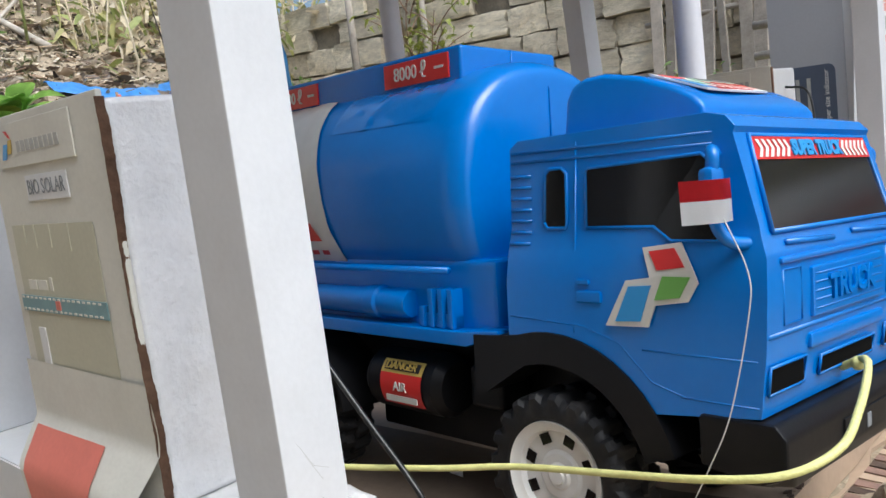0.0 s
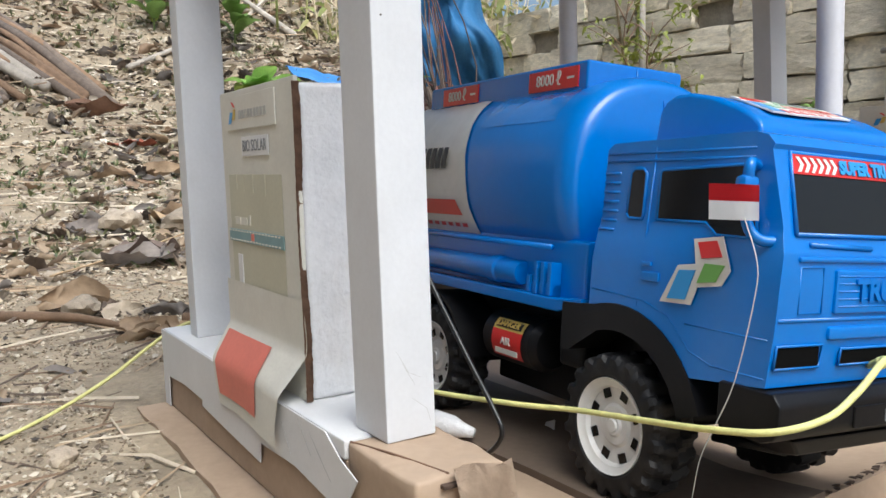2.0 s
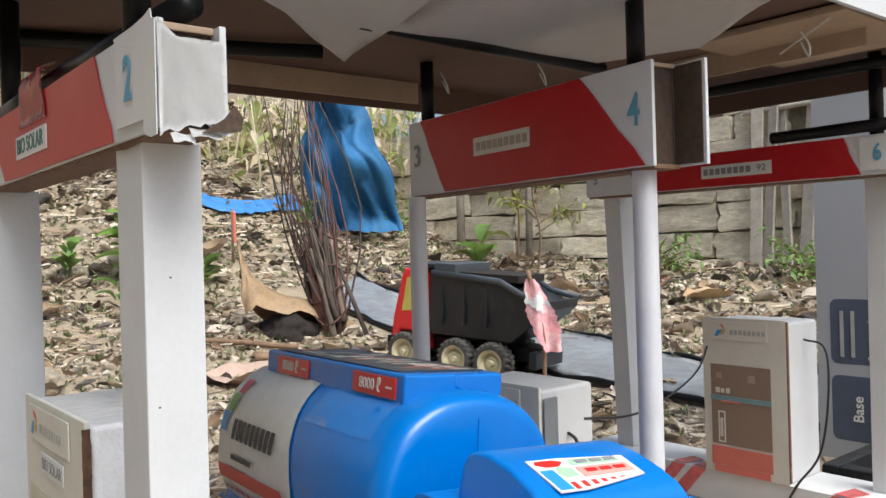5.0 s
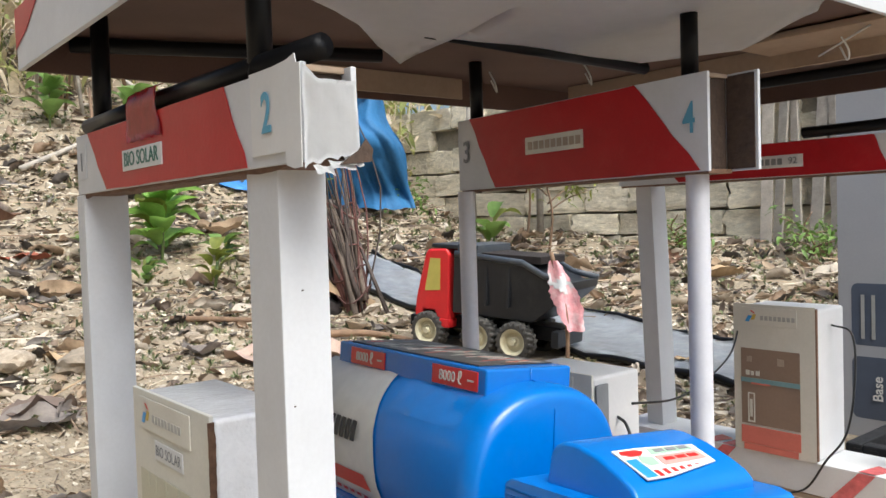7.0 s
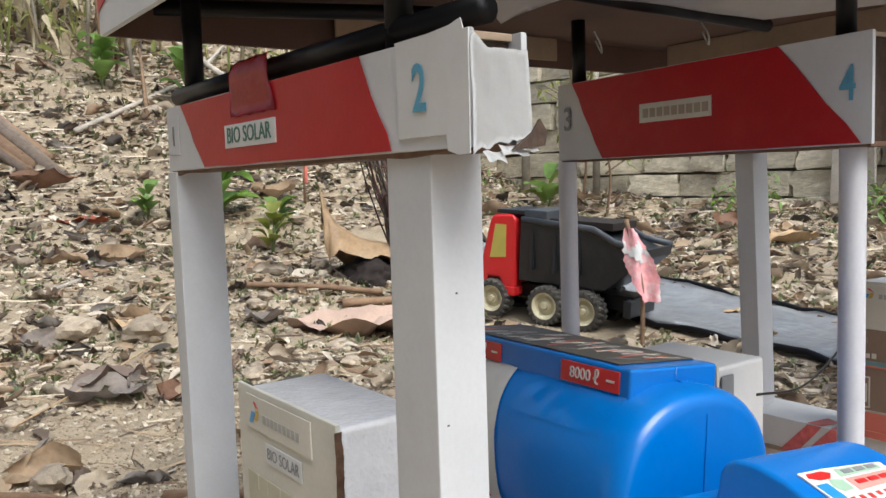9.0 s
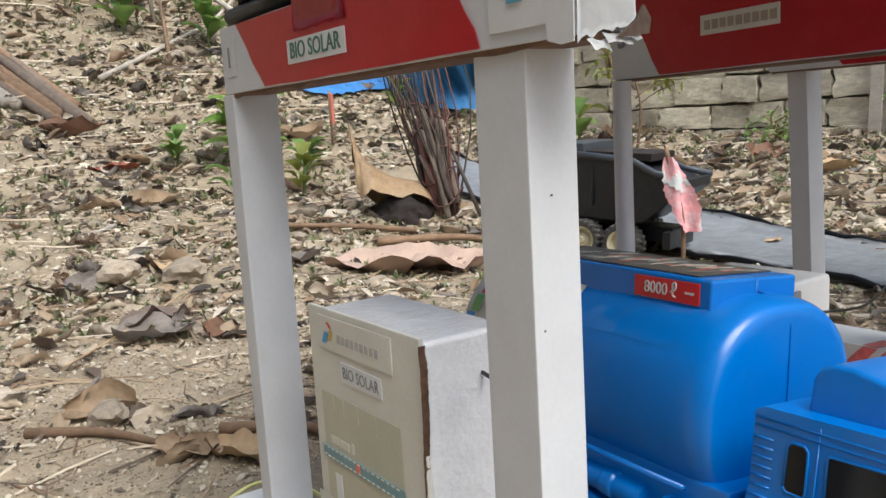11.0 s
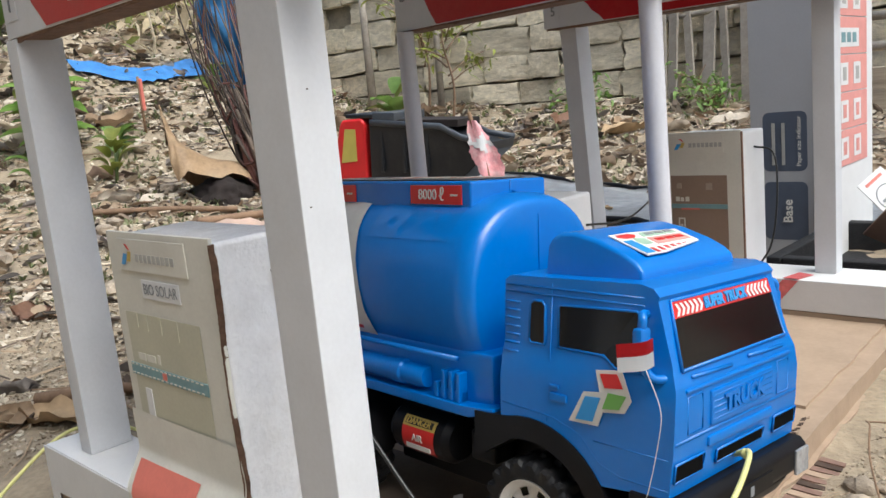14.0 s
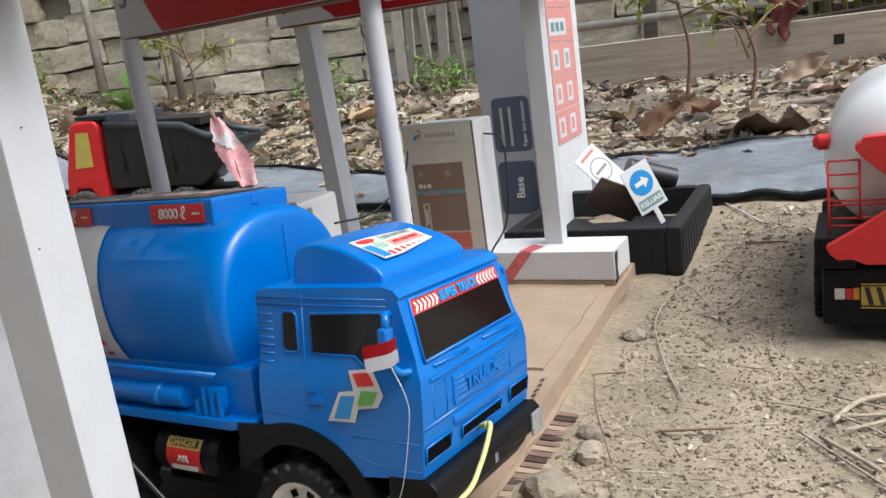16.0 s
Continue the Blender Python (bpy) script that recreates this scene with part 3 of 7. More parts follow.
b = sign_beam(-0.215, 0.215, -0.002, 0.04, 0.448, 0.54, (-0.187, -0.135, 0.1, 0.18), m3, "3", "4", 0.168, "red and white cardboard sign beam on two pipe posts", 0.026, False)
part("name_strip", slab(-0.073, 0.025, -0.0045, -0.003, 0.484, 0.504, 0.0003), KRAFT_PALE, b)
for k in range(9):
    part("name_bar", slab(-0.0675 + 0.0102 * k, -0.0597 + 0.0102 * k, -0.005, -0.0046, 0.489, 0.4985, 0.0001), PRINT_FAINT, b)
m5 = pose(-0.16, 0.7, 0.0, 0, 0, 3)
b = sign_beam(-0.245, 0.24, 0.0, 0.045, 0.457, 0.507, (-0.18, -0.13, 0.165, 0.185), m5, "5", "6", 0.205, "red and white cardboard sign beam over the far island")
part("name_strip", slab(-0.035, 0.07, -0.0025, -0.001, 0.47, 0.488, 0.0003), PAPER, b)
for k in range(8):
    part("name_bar", slab(-0.031 + 0.0092 * k, -0.0242 + 0.0092 * k, -0.0032, -0.0026, 0.4745, 0.4835, 0.0001), INK_GREY, b)
words("lettering", "92", 0.0135, on_near(0.056, -0.0034, 0.479), INK_GREY, b)


def pump(name, x0, x1, y0, y1, z1, body, face, screen, label, z0=ISLAND_TOP, drop=0.0):
    t = thing(name, label, "fuel pump", group="fuel pumps")
    part("body", slab(x0, x1, y0, y1, z0, z1 - 0.004, 0.004, 3), body, t)
    w = x1 - x0
    f = y0 - 0.0042
    part("front_board", slab(x0 - 0.004, x1 + 0.002, f, y0 - 0.0005, z0 - drop, z1, 0.001), face, t, "card front with faded print")
    g = f - 0.0004
    part("screen_print", slab(x0 + w * 0.07, x1 - w * 0.17, g - 0.0004, g, z0 + 0.04, z1 - 0.066, 0.0002), screen, t)
    part("brand_card", slab(x0 + w * 0.1, x1 - w * 0.2, g - 0.0011, g, z1 - 0.031, z1 - 0.005, 0.0004), face, t)
    k = x0 + w * 0.14
    z = z1 - 0.026
    part("mark", plate([(k, g - 0.0015, z), (k + 0.006, g - 0.0015, z), (k + 0.012, g - 0.0015, z + 0.009), (k + 0.005, g - 0.0015, z + 0.009)], 0.0003), STICKER_BLUE, t)
    part("mark", plate([(k + 0.009, g - 0.0015, z + 0.003), (k + 0.015, g - 0.0015, z + 0.003), (k + 0.018, g - 0.0015, z + 0.011), (k + 0.013, g - 0.0015, z + 0.011)], 0.0003), GOLD, t)
    part("mark", plate([(k + 0.008, g - 0.0015, z + 0.017), (k + 0.013, g - 0.0015, z + 0.013), (k + 0.017, g - 0.0015, z + 0.012), (k + 0.012, g - 0.0015, z + 0.0165)], 0.0003), STICKER_RED, t)
    for j in range(9):
        xx = k + 0.024 + j * 0.0068
        if xx + 0.005 < x1 - w * 0.2:
            part("name_bar", slab(xx, xx + 0.005, g - 0.0015, g - 0.0011, z + 0.003, z + 0.0095, 0.0001), INK_PALE, t)
    return t, g


t, g = pump("fuel_pump", -0.212, -0.06, -0.195, -0.125, 0.278, FOAM, KRAFT_PALE, PRINT_OLIVE, "white polystyrene fuel pump with a faded card front")
random.seed(6)
edge = []
for k in range(111):
    z = ISLAND_TOP + 0.001 + k * 0.002
    bow = 0.004 * math.sin(k * 0.08) + 0.002 * noise.noise((k * 0.2, 1, 2))
    edge.append([(-0.0566 + bow * 0.6 + 0.0006 * noise.noise((k * 1.7, j, 3)), -0.2012 + 0.0017 * j - 0.0008 * bow * 200 * (j == 0) + 0.0005 * noise.noise((k * 0.9, j * 3, 6)), z) for j in range(4)])
b = sheet(edge, 0.0022)
part("board_edge", b, CARD_EDGE, t, "torn dark corrugated board edge")
b = bmesh.new()
cols = []
for i in range(9):
    row = []
    for j in range(23):
        u, v = i / 8, j / 22
        z = 0.125 - 0.112 * v
        wave = 0.006 * math.sin(v * 5.5) * max(0, u - 0.55) * 2
        y = -0.2008 - 0.018 * min(1, max(0, (0.085 - z) / 0.03)) - 0.002 * math.sin(u * 5 + v * 3) * v
        row.append(b.verts.new((-0.218 + 0.161 * u + wave + 0.035 * v * v * (0.5 - u) * (1 if u < 0.5 else 0.6), y, z + 0.018 * u * v - 0.02 * v * (u - 0.5))))
    cols.append(row)
for p, q in zip(cols, cols[1:]):
    for j in range(22):
        b.faces.new((p[j], q[j], q[j + 1], p[j + 1]))
sheet_ob = part("loose_sheet", b, KRAFT_PALE, t, "curling paper skirt of the pump front", smooth=True)
part("label_strip", slab(-0.165, -0.107, g - 0.0008, g, 0.226, 0.241, 0.0002), PAPER, t)
words("lettering", "BIO SOLAR", 0.0125, on_near(-0.136, g - 0.0012, 0.2335), INK_GREY, t, depth=0.0001, squeeze=0.85)
part("print_stripe", slab(-0.205, -0.085, g - 0.0012, g - 0.0005, 0.158, 0.168, 0.0001), INK_TEAL, t, "teal film-strip print")
for k in range(17):
    for dz in (0.1588, 0.1662):
        part("film_hole", slab(-0.2035 + 0.0068 * k, -0.2 + 0.0068 * k, g - 0.0015, g - 0.0012, dz, dz + 0.0012, 0.0), KRAFT_PALE, t)
part("film_spot", slab(-0.152, -0.146, g - 0.0016, g - 0.0012, 0.1605, 0.166, 0.0005), RED_FADED, t)
for x, z, w, h in ((-0.19, 0.172, 0.012, 0.006), (-0.176, 0.172, 0.014, 0.006), (-0.158, 0.172, 0.004, 0.008), (-0.188, 0.2, 0.006, 0.012), (-0.172, 0.198, 0.006, 0.014), (-0.15, 0.198, 0.006, 0.014), (-0.13, 0.196, 0.012, 0.016)):
    part("print_block", slab(x, x + w, g - 0.0007, g - 0.0003, z, z + h, 0.0), KRAFT_PALE if z < 0.18 else PRINT_OLIVE, t)
part("print_nozzle", slab(-0.187, -0.177, g - 0.0012, g - 0.0006, 0.118, 0.148, 0.0), PAPER, t)
b = bmesh.new()
cols = []
for i in range(5):
    row = []
    for j in range(9):
        u, v = 0.06 + 0.6 * i / 4, 0.4 + 0.5 * j / 8
        z = 0.125 - 0.112 * v
        y = -0.2008 - 0.018 * min(1, max(0, (0.085 - z) / 0.03)) - 0.002 * math.sin(u * 5 + v * 3) * v
        row.append(b.verts.new((-0.218 + 0.161 * u + 0.035 * v * v * (0.5 - u) * (1 if u < 0.5 else 0.6), y - 0.0012, z + 0.018 * u * v - 0.02 * v * (u - 0.5))))
    cols.append(row)
for p, q in zip(cols, cols[1:]):
    for j in range(8):
        b.faces.new((p[j], q[j], q[j + 1], p[j + 1]))
part("red_block", b, RED_FADED, t, "faded red printed block", smooth=True)
t, g = pump("fuel_pump", -0.19, -0.07, 0.69, 0.775, 0.272, PAPER, KRAFT_PALE, PRINT_BROWN, "white card fuel pump with a faded brown front print")
part("red_block", slab(-0.182, -0.09, g - 0.0012, g - 0.0003, 0.064, 0.09, 0.0001), RED_FADED, t)
part("red_block", slab(-0.178, -0.094, g - 0.0016, g - 0.0003, 0.054, 0.0636, 0.0001), RED_FADED, t)
for x, z, w, h in ((-0.171, 0.096, 0.011, 0.002), (-0.171, 0.138, 0.011, 0.002), (-0.171, 0.098, 0.0018, 0.04), (-0.1618, 0.098, 0.0018, 0.04), (-0.168, 0.104, 0.004, 0.026), (-0.174, 0.166, 0.006, 0.007), (-0.166, 0.166, 0.005, 0.006), (-0.158, 0.166, 0.006, 0.007), (-0.172, 0.186, 0.008, 0.008), (-0.124, 0.184, 0.01, 0.01)):
    part("print_block", slab(x, x + w, g - 0.001, g - 0.0004, z, z + h, 0.0), KRAFT_PALE if z < 0.18 else PRINT_FAINT, t)
part("dark_edge", slab(-0.0685, -0.066, 0.6862, 0.69, 0.056, 0.27, 0.0004), CARD_EDGE, t, "dark card edge")
part("print_line", slab(-0.165, -0.135, g - 0.0015, g - 0.0011, 0.153, 0.1555, 0.0), RED_FADED, t)
part("print_stripe", slab(-0.182, -0.09, g - 0.0012, g - 0.0005, 0.155, 0.162, 0.0001), INK_TEAL, t)
t, g = pump("fuel_pump", -0.215, -0.095, 0.25, 0.33, 0.238, PAPER, KRAFT_PALE, PRINT_BROWN, "white card fuel pump behind the tanker")
part("side_screen", slab(-0.094, -0.091, 0.2515, 0.272, 0.17, 0.226, 0.002), INK_GREY, t, "grey curled card on the pump's edge")

# cables
solo("cable", tube(glide([(-0.069, 0.735, 0.243), (-0.04, 0.735, 0.232), (-0.03, 0.72, 0.17), (-0.033, 0.7, 0.1), (-0.055, 0.685, 0.06), (-0.085, 0.677, 0.014), (-0.14, 0.672, 0.004), (-0.2, 0.67, 0.004)]), 0.0016, 6), CABLE, "thin black cable hanging from the pump", "cable", smooth=True)
solo("cable", tube(glide([(-0.0945, 0.315, 0.196), (-0.1, 0.4, 0.186), (-0.125, 0.5, 0.188), (-0.16, 0.62, 0.205), (-0.193, 0.7, 0.235)]), 0.0014, 6), CABLE, "thin black cable hanging between the pumps", "cable", smooth=True)
solo("cable", tube(glide([(-0.0945, 0.29, 0.185), (-0.078, 0.285, 0.178), (-0.062, 0.28, 0.14), (-0.058, 0.278, 0.056)]), 0.0018, 6), CABLE, "thin black cable on the white pump", "cable", smooth=True)
nail = solo("wire_stub", tube([(-0.0605, -0.149, 0.245), (-0.045, -0.15, 0.243)], 0.0015, 6), CABLE, "short black wire stub in the polystyrene", "wire")

# canopy
t = thing("canopy", "cardboard canopy roof with white sheet below and red fascia", "canopy")
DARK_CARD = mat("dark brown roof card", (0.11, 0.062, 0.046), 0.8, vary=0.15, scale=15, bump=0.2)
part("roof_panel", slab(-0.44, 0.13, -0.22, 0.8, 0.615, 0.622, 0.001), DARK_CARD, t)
part("near_fascia", slab(-0.446, 0.13, -0.226, -0.2205, 0.578, 0.64, 0.001), WHITE, t)
part("red_band", plate([(-0.446, -0.2264, 0.6), (-0.40, -0.2264, 0.612), (-0.34, -0.2264, 0.64), (-0.446, -0.2264, 0.64)], 0.0006), RED, t, smooth=None)
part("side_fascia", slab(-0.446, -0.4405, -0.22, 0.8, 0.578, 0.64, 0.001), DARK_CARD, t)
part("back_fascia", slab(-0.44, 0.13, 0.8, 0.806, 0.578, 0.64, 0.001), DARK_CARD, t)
part("front_fascia", slab(0.1305, 0.136, -0.22, 0.8, 0.6, 0.645, 0.001), WHITE, t)
part("card_strip", slab(-0.428, -0.424, 0.02, 0.36, 0.585, 0.6145, 0.001), KRAFT, t, "paler brown card strip")
part("card_strip", slab(-0.4, 0.1, 0.56, 0.565, 0.585, 0.6145, 0.001), KRAFT, t, "paler brown card strip")
part("card_strip", slab(-0.06, 0.12, 0.47, 0.68, 0.604, 0.6125, 0.002), KRAFT, t, "paler brown card panel")
back = [(-0.09, -0.19), (-0.121, -0.07), (-0.144, -0.029), (-0.18, 0.02), (-0.25, 0.09), (-0.318, 0.17), (-0.168, 0.118), (-0.17, 0.27), (-0.165, 0.43), (-0.1, 0.452), (-0.045, 0.471), (0.03, 0.42), (0.118, 0.36)]
rows = []
for k, (x, y) in enumerate(p for q in range(len(back) - 1) for p in ([(back[q][0] + (back[q + 1][0] - back[q][0]) * j / 4, back[q][1] + (back[q + 1][1] - back[q][1]) * j / 4) for j in range(4)])):
    fx, fy = 0.128, -0.195 + 0.55 * k / 47
    row = []
    for j in range(17):
        v = j / 16
        c = Vector((fx + (x - fx) * v, fy + (y - fy) * v, 0.0))
        c.z = 0.6105 - 0.012 * math.sin(math.pi * v) * abs(math.sin(c.y * 7 + 0.6)) - 0.006 * noise.noise((c.x * 9, c.y * 9, 3)) - 0.01 * v ** 6
        row.append(c)
    rows.append(row)
part("under_sheet", sheet(rows, 0.0006), CLOTH, t, "sagging white sheet under the roof", smooth=True)
for p0, p1 in (((-0.425, -0.18, 0.606), (-0.3, 0.13, 0.604)), ((-0.178, 0.1, 0.606), (-0.168, 0.45, 0.597)), ((-0.15, -0.19, 0.606), (0.1, -0.1, 0.605)), ((-0.36, 0.725, 0.6), (0.1, 0.74, 0.6))):
    part("roof_pipe", tube([p0, p1], 0.008, 12), BLACK, t, "black plastic pipe", smooth=True)
for x, y, z in ((-0.325, -0.18, 0.5), (0.0, -0.178, 0.5), (-0.318, 0.292, 0.541), (0.022, 0.268, 0.541), (-0.375, 0.73, 0.508), (0.03, 0.745, 0.508)):
    part("roof_stay", tube([(x, y, z), (x, y, 0.6145)], 0.0085, 14), BLACK, t, "black plastic upright", smooth=True)
for p0, p1 in (((-0.345, -0.187, 0.511), (-0.18, -0.187, 0.512)), ((-0.2, -0.186, 0.513), (0.075, -0.176, 0.5145)), ((-0.09, 0.705, 0.517), (0.085, 0.715, 0.519)), ((-0.4, 0.7, 0.515), (-0.3, 0.7, 0.516))):
    part("cross_pipe", tube([p0, p1], 0.0078, 14), BLACK, t, "black plastic pipe lying on the beam", smooth=True)
for x, y in ((-0.3, 0.3), (-0.2, 0.37), (0.06, 0.5)):
    part("string", tube(glide([(x, y, 0.6), (x + 0.006, y + 0.004, 0.585), (x + 0.002, y + 0.01, 0.575), (x - 0.004, y + 0.006, 0.59)]), 0.0012, 5), THREAD, t, "white string end", smooth=True)
part("string", tube([(0.02, 0.53, 0.588), (0.1, 0.48, 0.602)], 0.0012, 5), THREAD, t, smooth=True)

# ---------- toy tanker ----------
TRUCK = pose(0.0, 0.03, -0.007, -5.5, 0, 0) @ pose(-0.03, 0, 0, 0, 0, -3.5) @ pose(0.03, 0, 0)
truck = thing("toy_tanker", "blue plastic toy tanker truck with white wheels and black fenders", "toy truck", TRUCK)


def cab_half(z):
    return float(np.interp(z, (0.09, 0.15, 0.166, 0.178, 0.23), (0.0865, 0.0855, 0.0825, 0.079, 0.0768)))


arc = [(0.098 + 0.066 * math.cos(radians(a)), 0.046 + 0.066 * math.sin(radians(a))) for a in range(48, 124, 8)]
profile = [(0.213, 0.0955), (0.216, 0.125), (0.217, 0.15), (0.216, 0.164), (0.2125, 0.174), (0.2, 0.2185), (0.2012, 0.2212), (0.1965, 0.2262), (0.187, 0.2285), (0.076, 0.2255), (0.07, 0.2215), (0.07, 0.178), (0.07, 0.105)]
cab = part("cab", wedge([*profile, *arc[::-1], (0.16, 0.09)], cab_half, 0.005, 3, (0.15, 0.166, 0.178)), BLUE, truck)
fairing = part("roof_fairing", wedge([(0.095, 0.223), (0.096, 0.2455), (0.0995, 0.2525), (0.107, 0.2563), (0.12, 0.2567), (0.14, 0.2527), (0.16, 0.2455), (0.172, 0.2395), (0.178, 0.234), (0.179, 0.223)], lambda z: 0.062 - 0.16 * max(0, z - 0.23), 0.0032, 3), BLUE, truck)


def side(x, z, out=0.0, s=-1):
    return (x, s * (cab_half(z) + out), z)


def ribbon(pts, r, closed=True):
    return tube([*pts, pts[0]] if closed else pts, r, 6)


for s in (-1, 1):
    small = [(0.094, 0.181), (0.096, 0.178), (0.108, 0.178), (0.109, 0.181), (0.109, 0.206), (0.106, 0.209), (0.098, 0.209), (0.095, 0.206)]
    large = [(0.121, 0.178), (0.121, 0.206), (0.123, 0.208), (0.185, 0.2105), (0.189, 0.207), (0.198, 0.1715), (0.17, 0.1715), (0.16, 0.178)]
    for k, outline in enumerate((small, large)):
        w = part("side_window", plate([side(x, z, -0.003, s) for x, z in (outline if (s < 0) == (k == 0) else outline[::-1])], 0.0036), WINDOW, cab, "black window sheet", smooth=None)
        part("window_frame", ribbon([side(x, z, 0.0005, s) for x, z in outline], 0.001), BLUE, cab, smooth=True)
    for z in (0.17, 0.176, 0.182, 0.188, 0.194, 0.2, 0.206):
        part("vent_rib", tube([side(0.071, z, 0.0004, s), side(0.085, z, 0.0, s)], 0.001, 6), BLUE, cab, smooth=True)
    for line in ([(0.115, 0.222), (0.115, 0.125)], [(0.072, 0.131), (0.12, 0.129), (0.142, 0.122), (0.16, 0.105), (0.178, 0.1)], [(0.155, 0.12), (0.212, 0.12)], [(0.175, 0.1), (0.212, 0.1)]):
        part("panel_line", tube([side(x, z, -0.0003, s) for x, z in line], 0.0006, 6), BLUE, cab, smooth=True)
    part("door_handle", slab(0.118, 0.133, s * 0.0862 - 0.001, s * 0.0862 + 0.001, 0.141, 0.147, 0.001), BLUE, cab)
    part("door_handle", slab(0.118, 0.126, s * 0.0862 - 0.001, s * 0.0862 + 0.001, 0.15, 0.153, 0.0008), BLUE, cab)
    for z in (0.2135, 0.2185):
        part("roof_ridge", tube([side(0.0715, z, 0.0, s), side(0.15, z + 0.0006, 0.0, s), side(0.19, z + 0.001, -0.0006, s)], 0.0009, 6), BLUE, cab, smooth=True)
    # black fender arch
    sweep = [radians(a) for a in range(18, 111, 8)]
    outer = [(0.098 + 0.077 * math.cos(a), 0.047 + 0.077 * math.sin(a)) for a in sweep] + [(0.058, 0.1192), (0.044, 0.1185)]
    inner = [(0.044, 0.085), (0.053, 0.087)] + [(0.098 + 0.06 * math.cos(a), 0.047 + 0.06 * math.sin(a)) for a in sweep[::-1]]
    b = bmesh.new()
    ring = outer + inner
    va = [b.verts.new((x, s * 0.058, z)) for x, z in ring]
    vb = [b.verts.new((x, s * 0.0875, z)) for x, z in ring]
    n = len(ring)
    for k in range(n):
        j = (k + 1) % n
        b.faces.new((va[k], va[j], vb[j], vb[k]))
    for k in range(len(outer) - 1):
        b.faces.new((vb[k], vb[k + 1], vb[n - 2 - k], vb[n - 1 - k]))
    part("fender", b, BLACK, truck, smooth=30)
    # mirror on its bent arm
    mirror = part("mirror", slab(0.192, 0.2, s * 0.09 - 0.006, s * 0.09 + 0.006, 0.182, 0.204, 0.003), BLUE, truck)
    part("mirror_arm", tube(glide([(0.19, s * 0.073, 0.2085), (0.194, s * 0.085, 0.211), (0.197, s * 0.09, 0.2085), (0.196, s * 0.09, 0.2)]), 0.003, 8), BLUE, mirror, smooth=True)
    part("mirror_arm", tube(glide([(0.196, s * 0.09, 0.184), (0.199, s * 0.0895, 0.176), (0.203, s * 0.086, 0.171), (0.208, s * 0.077, 0.17)]), 0.003, 8), BLUE, mirror, smooth=True)
    # brand mark: three leaning panes on a cream backing
    y = s * 0.0863
    cells = (("backing", STICKER_CREAM, [(0.128, 0.128), (0.152, 0.129), (0.156, 0.141), (0.173, 0.144), (0.178, 0.154), (0.175, 0.161), (0.168, 0.175), (0.148, 0.172), (0.153, 0.156), (0.14, 0.154)], 0.0),
             ("pane_blue", STICKER_BLUE, [(0.134, 0.131), (0.148, 0.132), (0.154, 0.152), (0.142, 0.151)], 0.0006),
             ("pane_green", STICKER_GREEN, [(0.156, 0.144), (0.169, 0.146), (0.174, 0.157), (0.16, 0.157)], 0.0006),
             ("pane_red", STICKER_RED, [(0.157, 0.16), (0.171, 0.162), (0.165, 0.172), (0.152, 0.17)], 0.0006))
    mark = None
    for name, mm, pts, up in cells:
        ob = part("brand_sticker" if mark is None else "colour_pane", plate([(x + 0.008, s * (cab_half(0.1306 + (z - 0.128) * 0.86) + 0.0012 + up), 0.1306 + (z - 0.128) * 0.86) for x, z in (pts if s < 0 else pts[::-1])], 0.0007), mm, truck if mark is None else mark, smooth=None)
        mark = mark or ob

# front of the cab


def front_x(z):
    return float(np.interp(z, (0.0955, 0.125, 0.15, 0.164, 0.174, 0.2185), (0.213, 0.216, 0.217, 0.216, 0.2125, 0.2)))


def face(y, z, out=0.0):
    return (front_x(z) + out, y, z)


glass = [(-0.071, 0.1745), (0.071, 0.1745), (0.0655, 0.2172), (-0.0655, 0.2172)]
ws = part("windshield", plate([face(y, z, -0.001) for y, z in glass], 0.0018), WINDOW, cab, "black smoked windshield sheet", smooth=None)
part("window_frame", ribbon([face(y, z, 0.0008) for y, z in glass], 0.0013), BLUE, cab, smooth=True)
lean = 14.7
band = [(-0.067, 0.206), (0.067, 0.206), (0.0655, 0.2165), (-0.0655, 0.2165)]
sticker = part("sun_strip", plate([face(y, z, 0.001) for y, z in band], 0.0006), STICKER_RED, cab, "red sticker strip with white chevrons", smooth=None)
for s in (-1, 1):
    for k in range(6):
        y = s * (0.062 - 0.0055 * k)
        b = None
        for z0, z1, d in ((0.2072, 0.2112, 0), (0.2112, 0.2152, 1)):
            sh0, sh1 = (0.0, 0.003) if d == 0 else (0.003, 0.0)
            q = [(y - s * sh0 - 0.0013, z0), (y - s * sh0 + 0.0013, z0), (y - s * sh1 + 0.0013, z1), (y - s * sh1 - 0.0013, z1)]
            b = plate([face(yy, z, 0.0018) for yy, z in q], 0.0003, b)
        part("chevron", b, STICKER_WHITE, sticker, smooth=None)
words("lettering", "SUPER TRUCK", 0.0098, on_front(front_x(0.2112) + 0.0022, 0.0, 0.2112, -lean), STICKER_BLUE, sticker, squeeze=0.92, bold=0.0006)
part("cowl_rib", slab(0.2125, 0.2178, -0.072, 0.072, 0.1605, 0.1635, 0.0012), BLUE, cab)
for y0 in (-0.062, 0.012):
    part("wiper_rib", tube([(0.2148, y0, 0.1695), (0.2152, y0 + 0.05, 0.168)], 0.0014, 6), BLUE, cab, smooth=True)
panel = part("grille_panel", slab(0.2145, 0.2185, -0.043, 0.043, 0.1335, 0.157, 0.0016), BLUE, cab)
for z in (0.1375, 0.1415, 0.1455, 0.1495, 0.1535):
    part("grille_rib", tube([(0.2184, -0.041, z), (0.2184, 0.041, z)], 0.0005, 6), BLUE, panel, smooth=True)
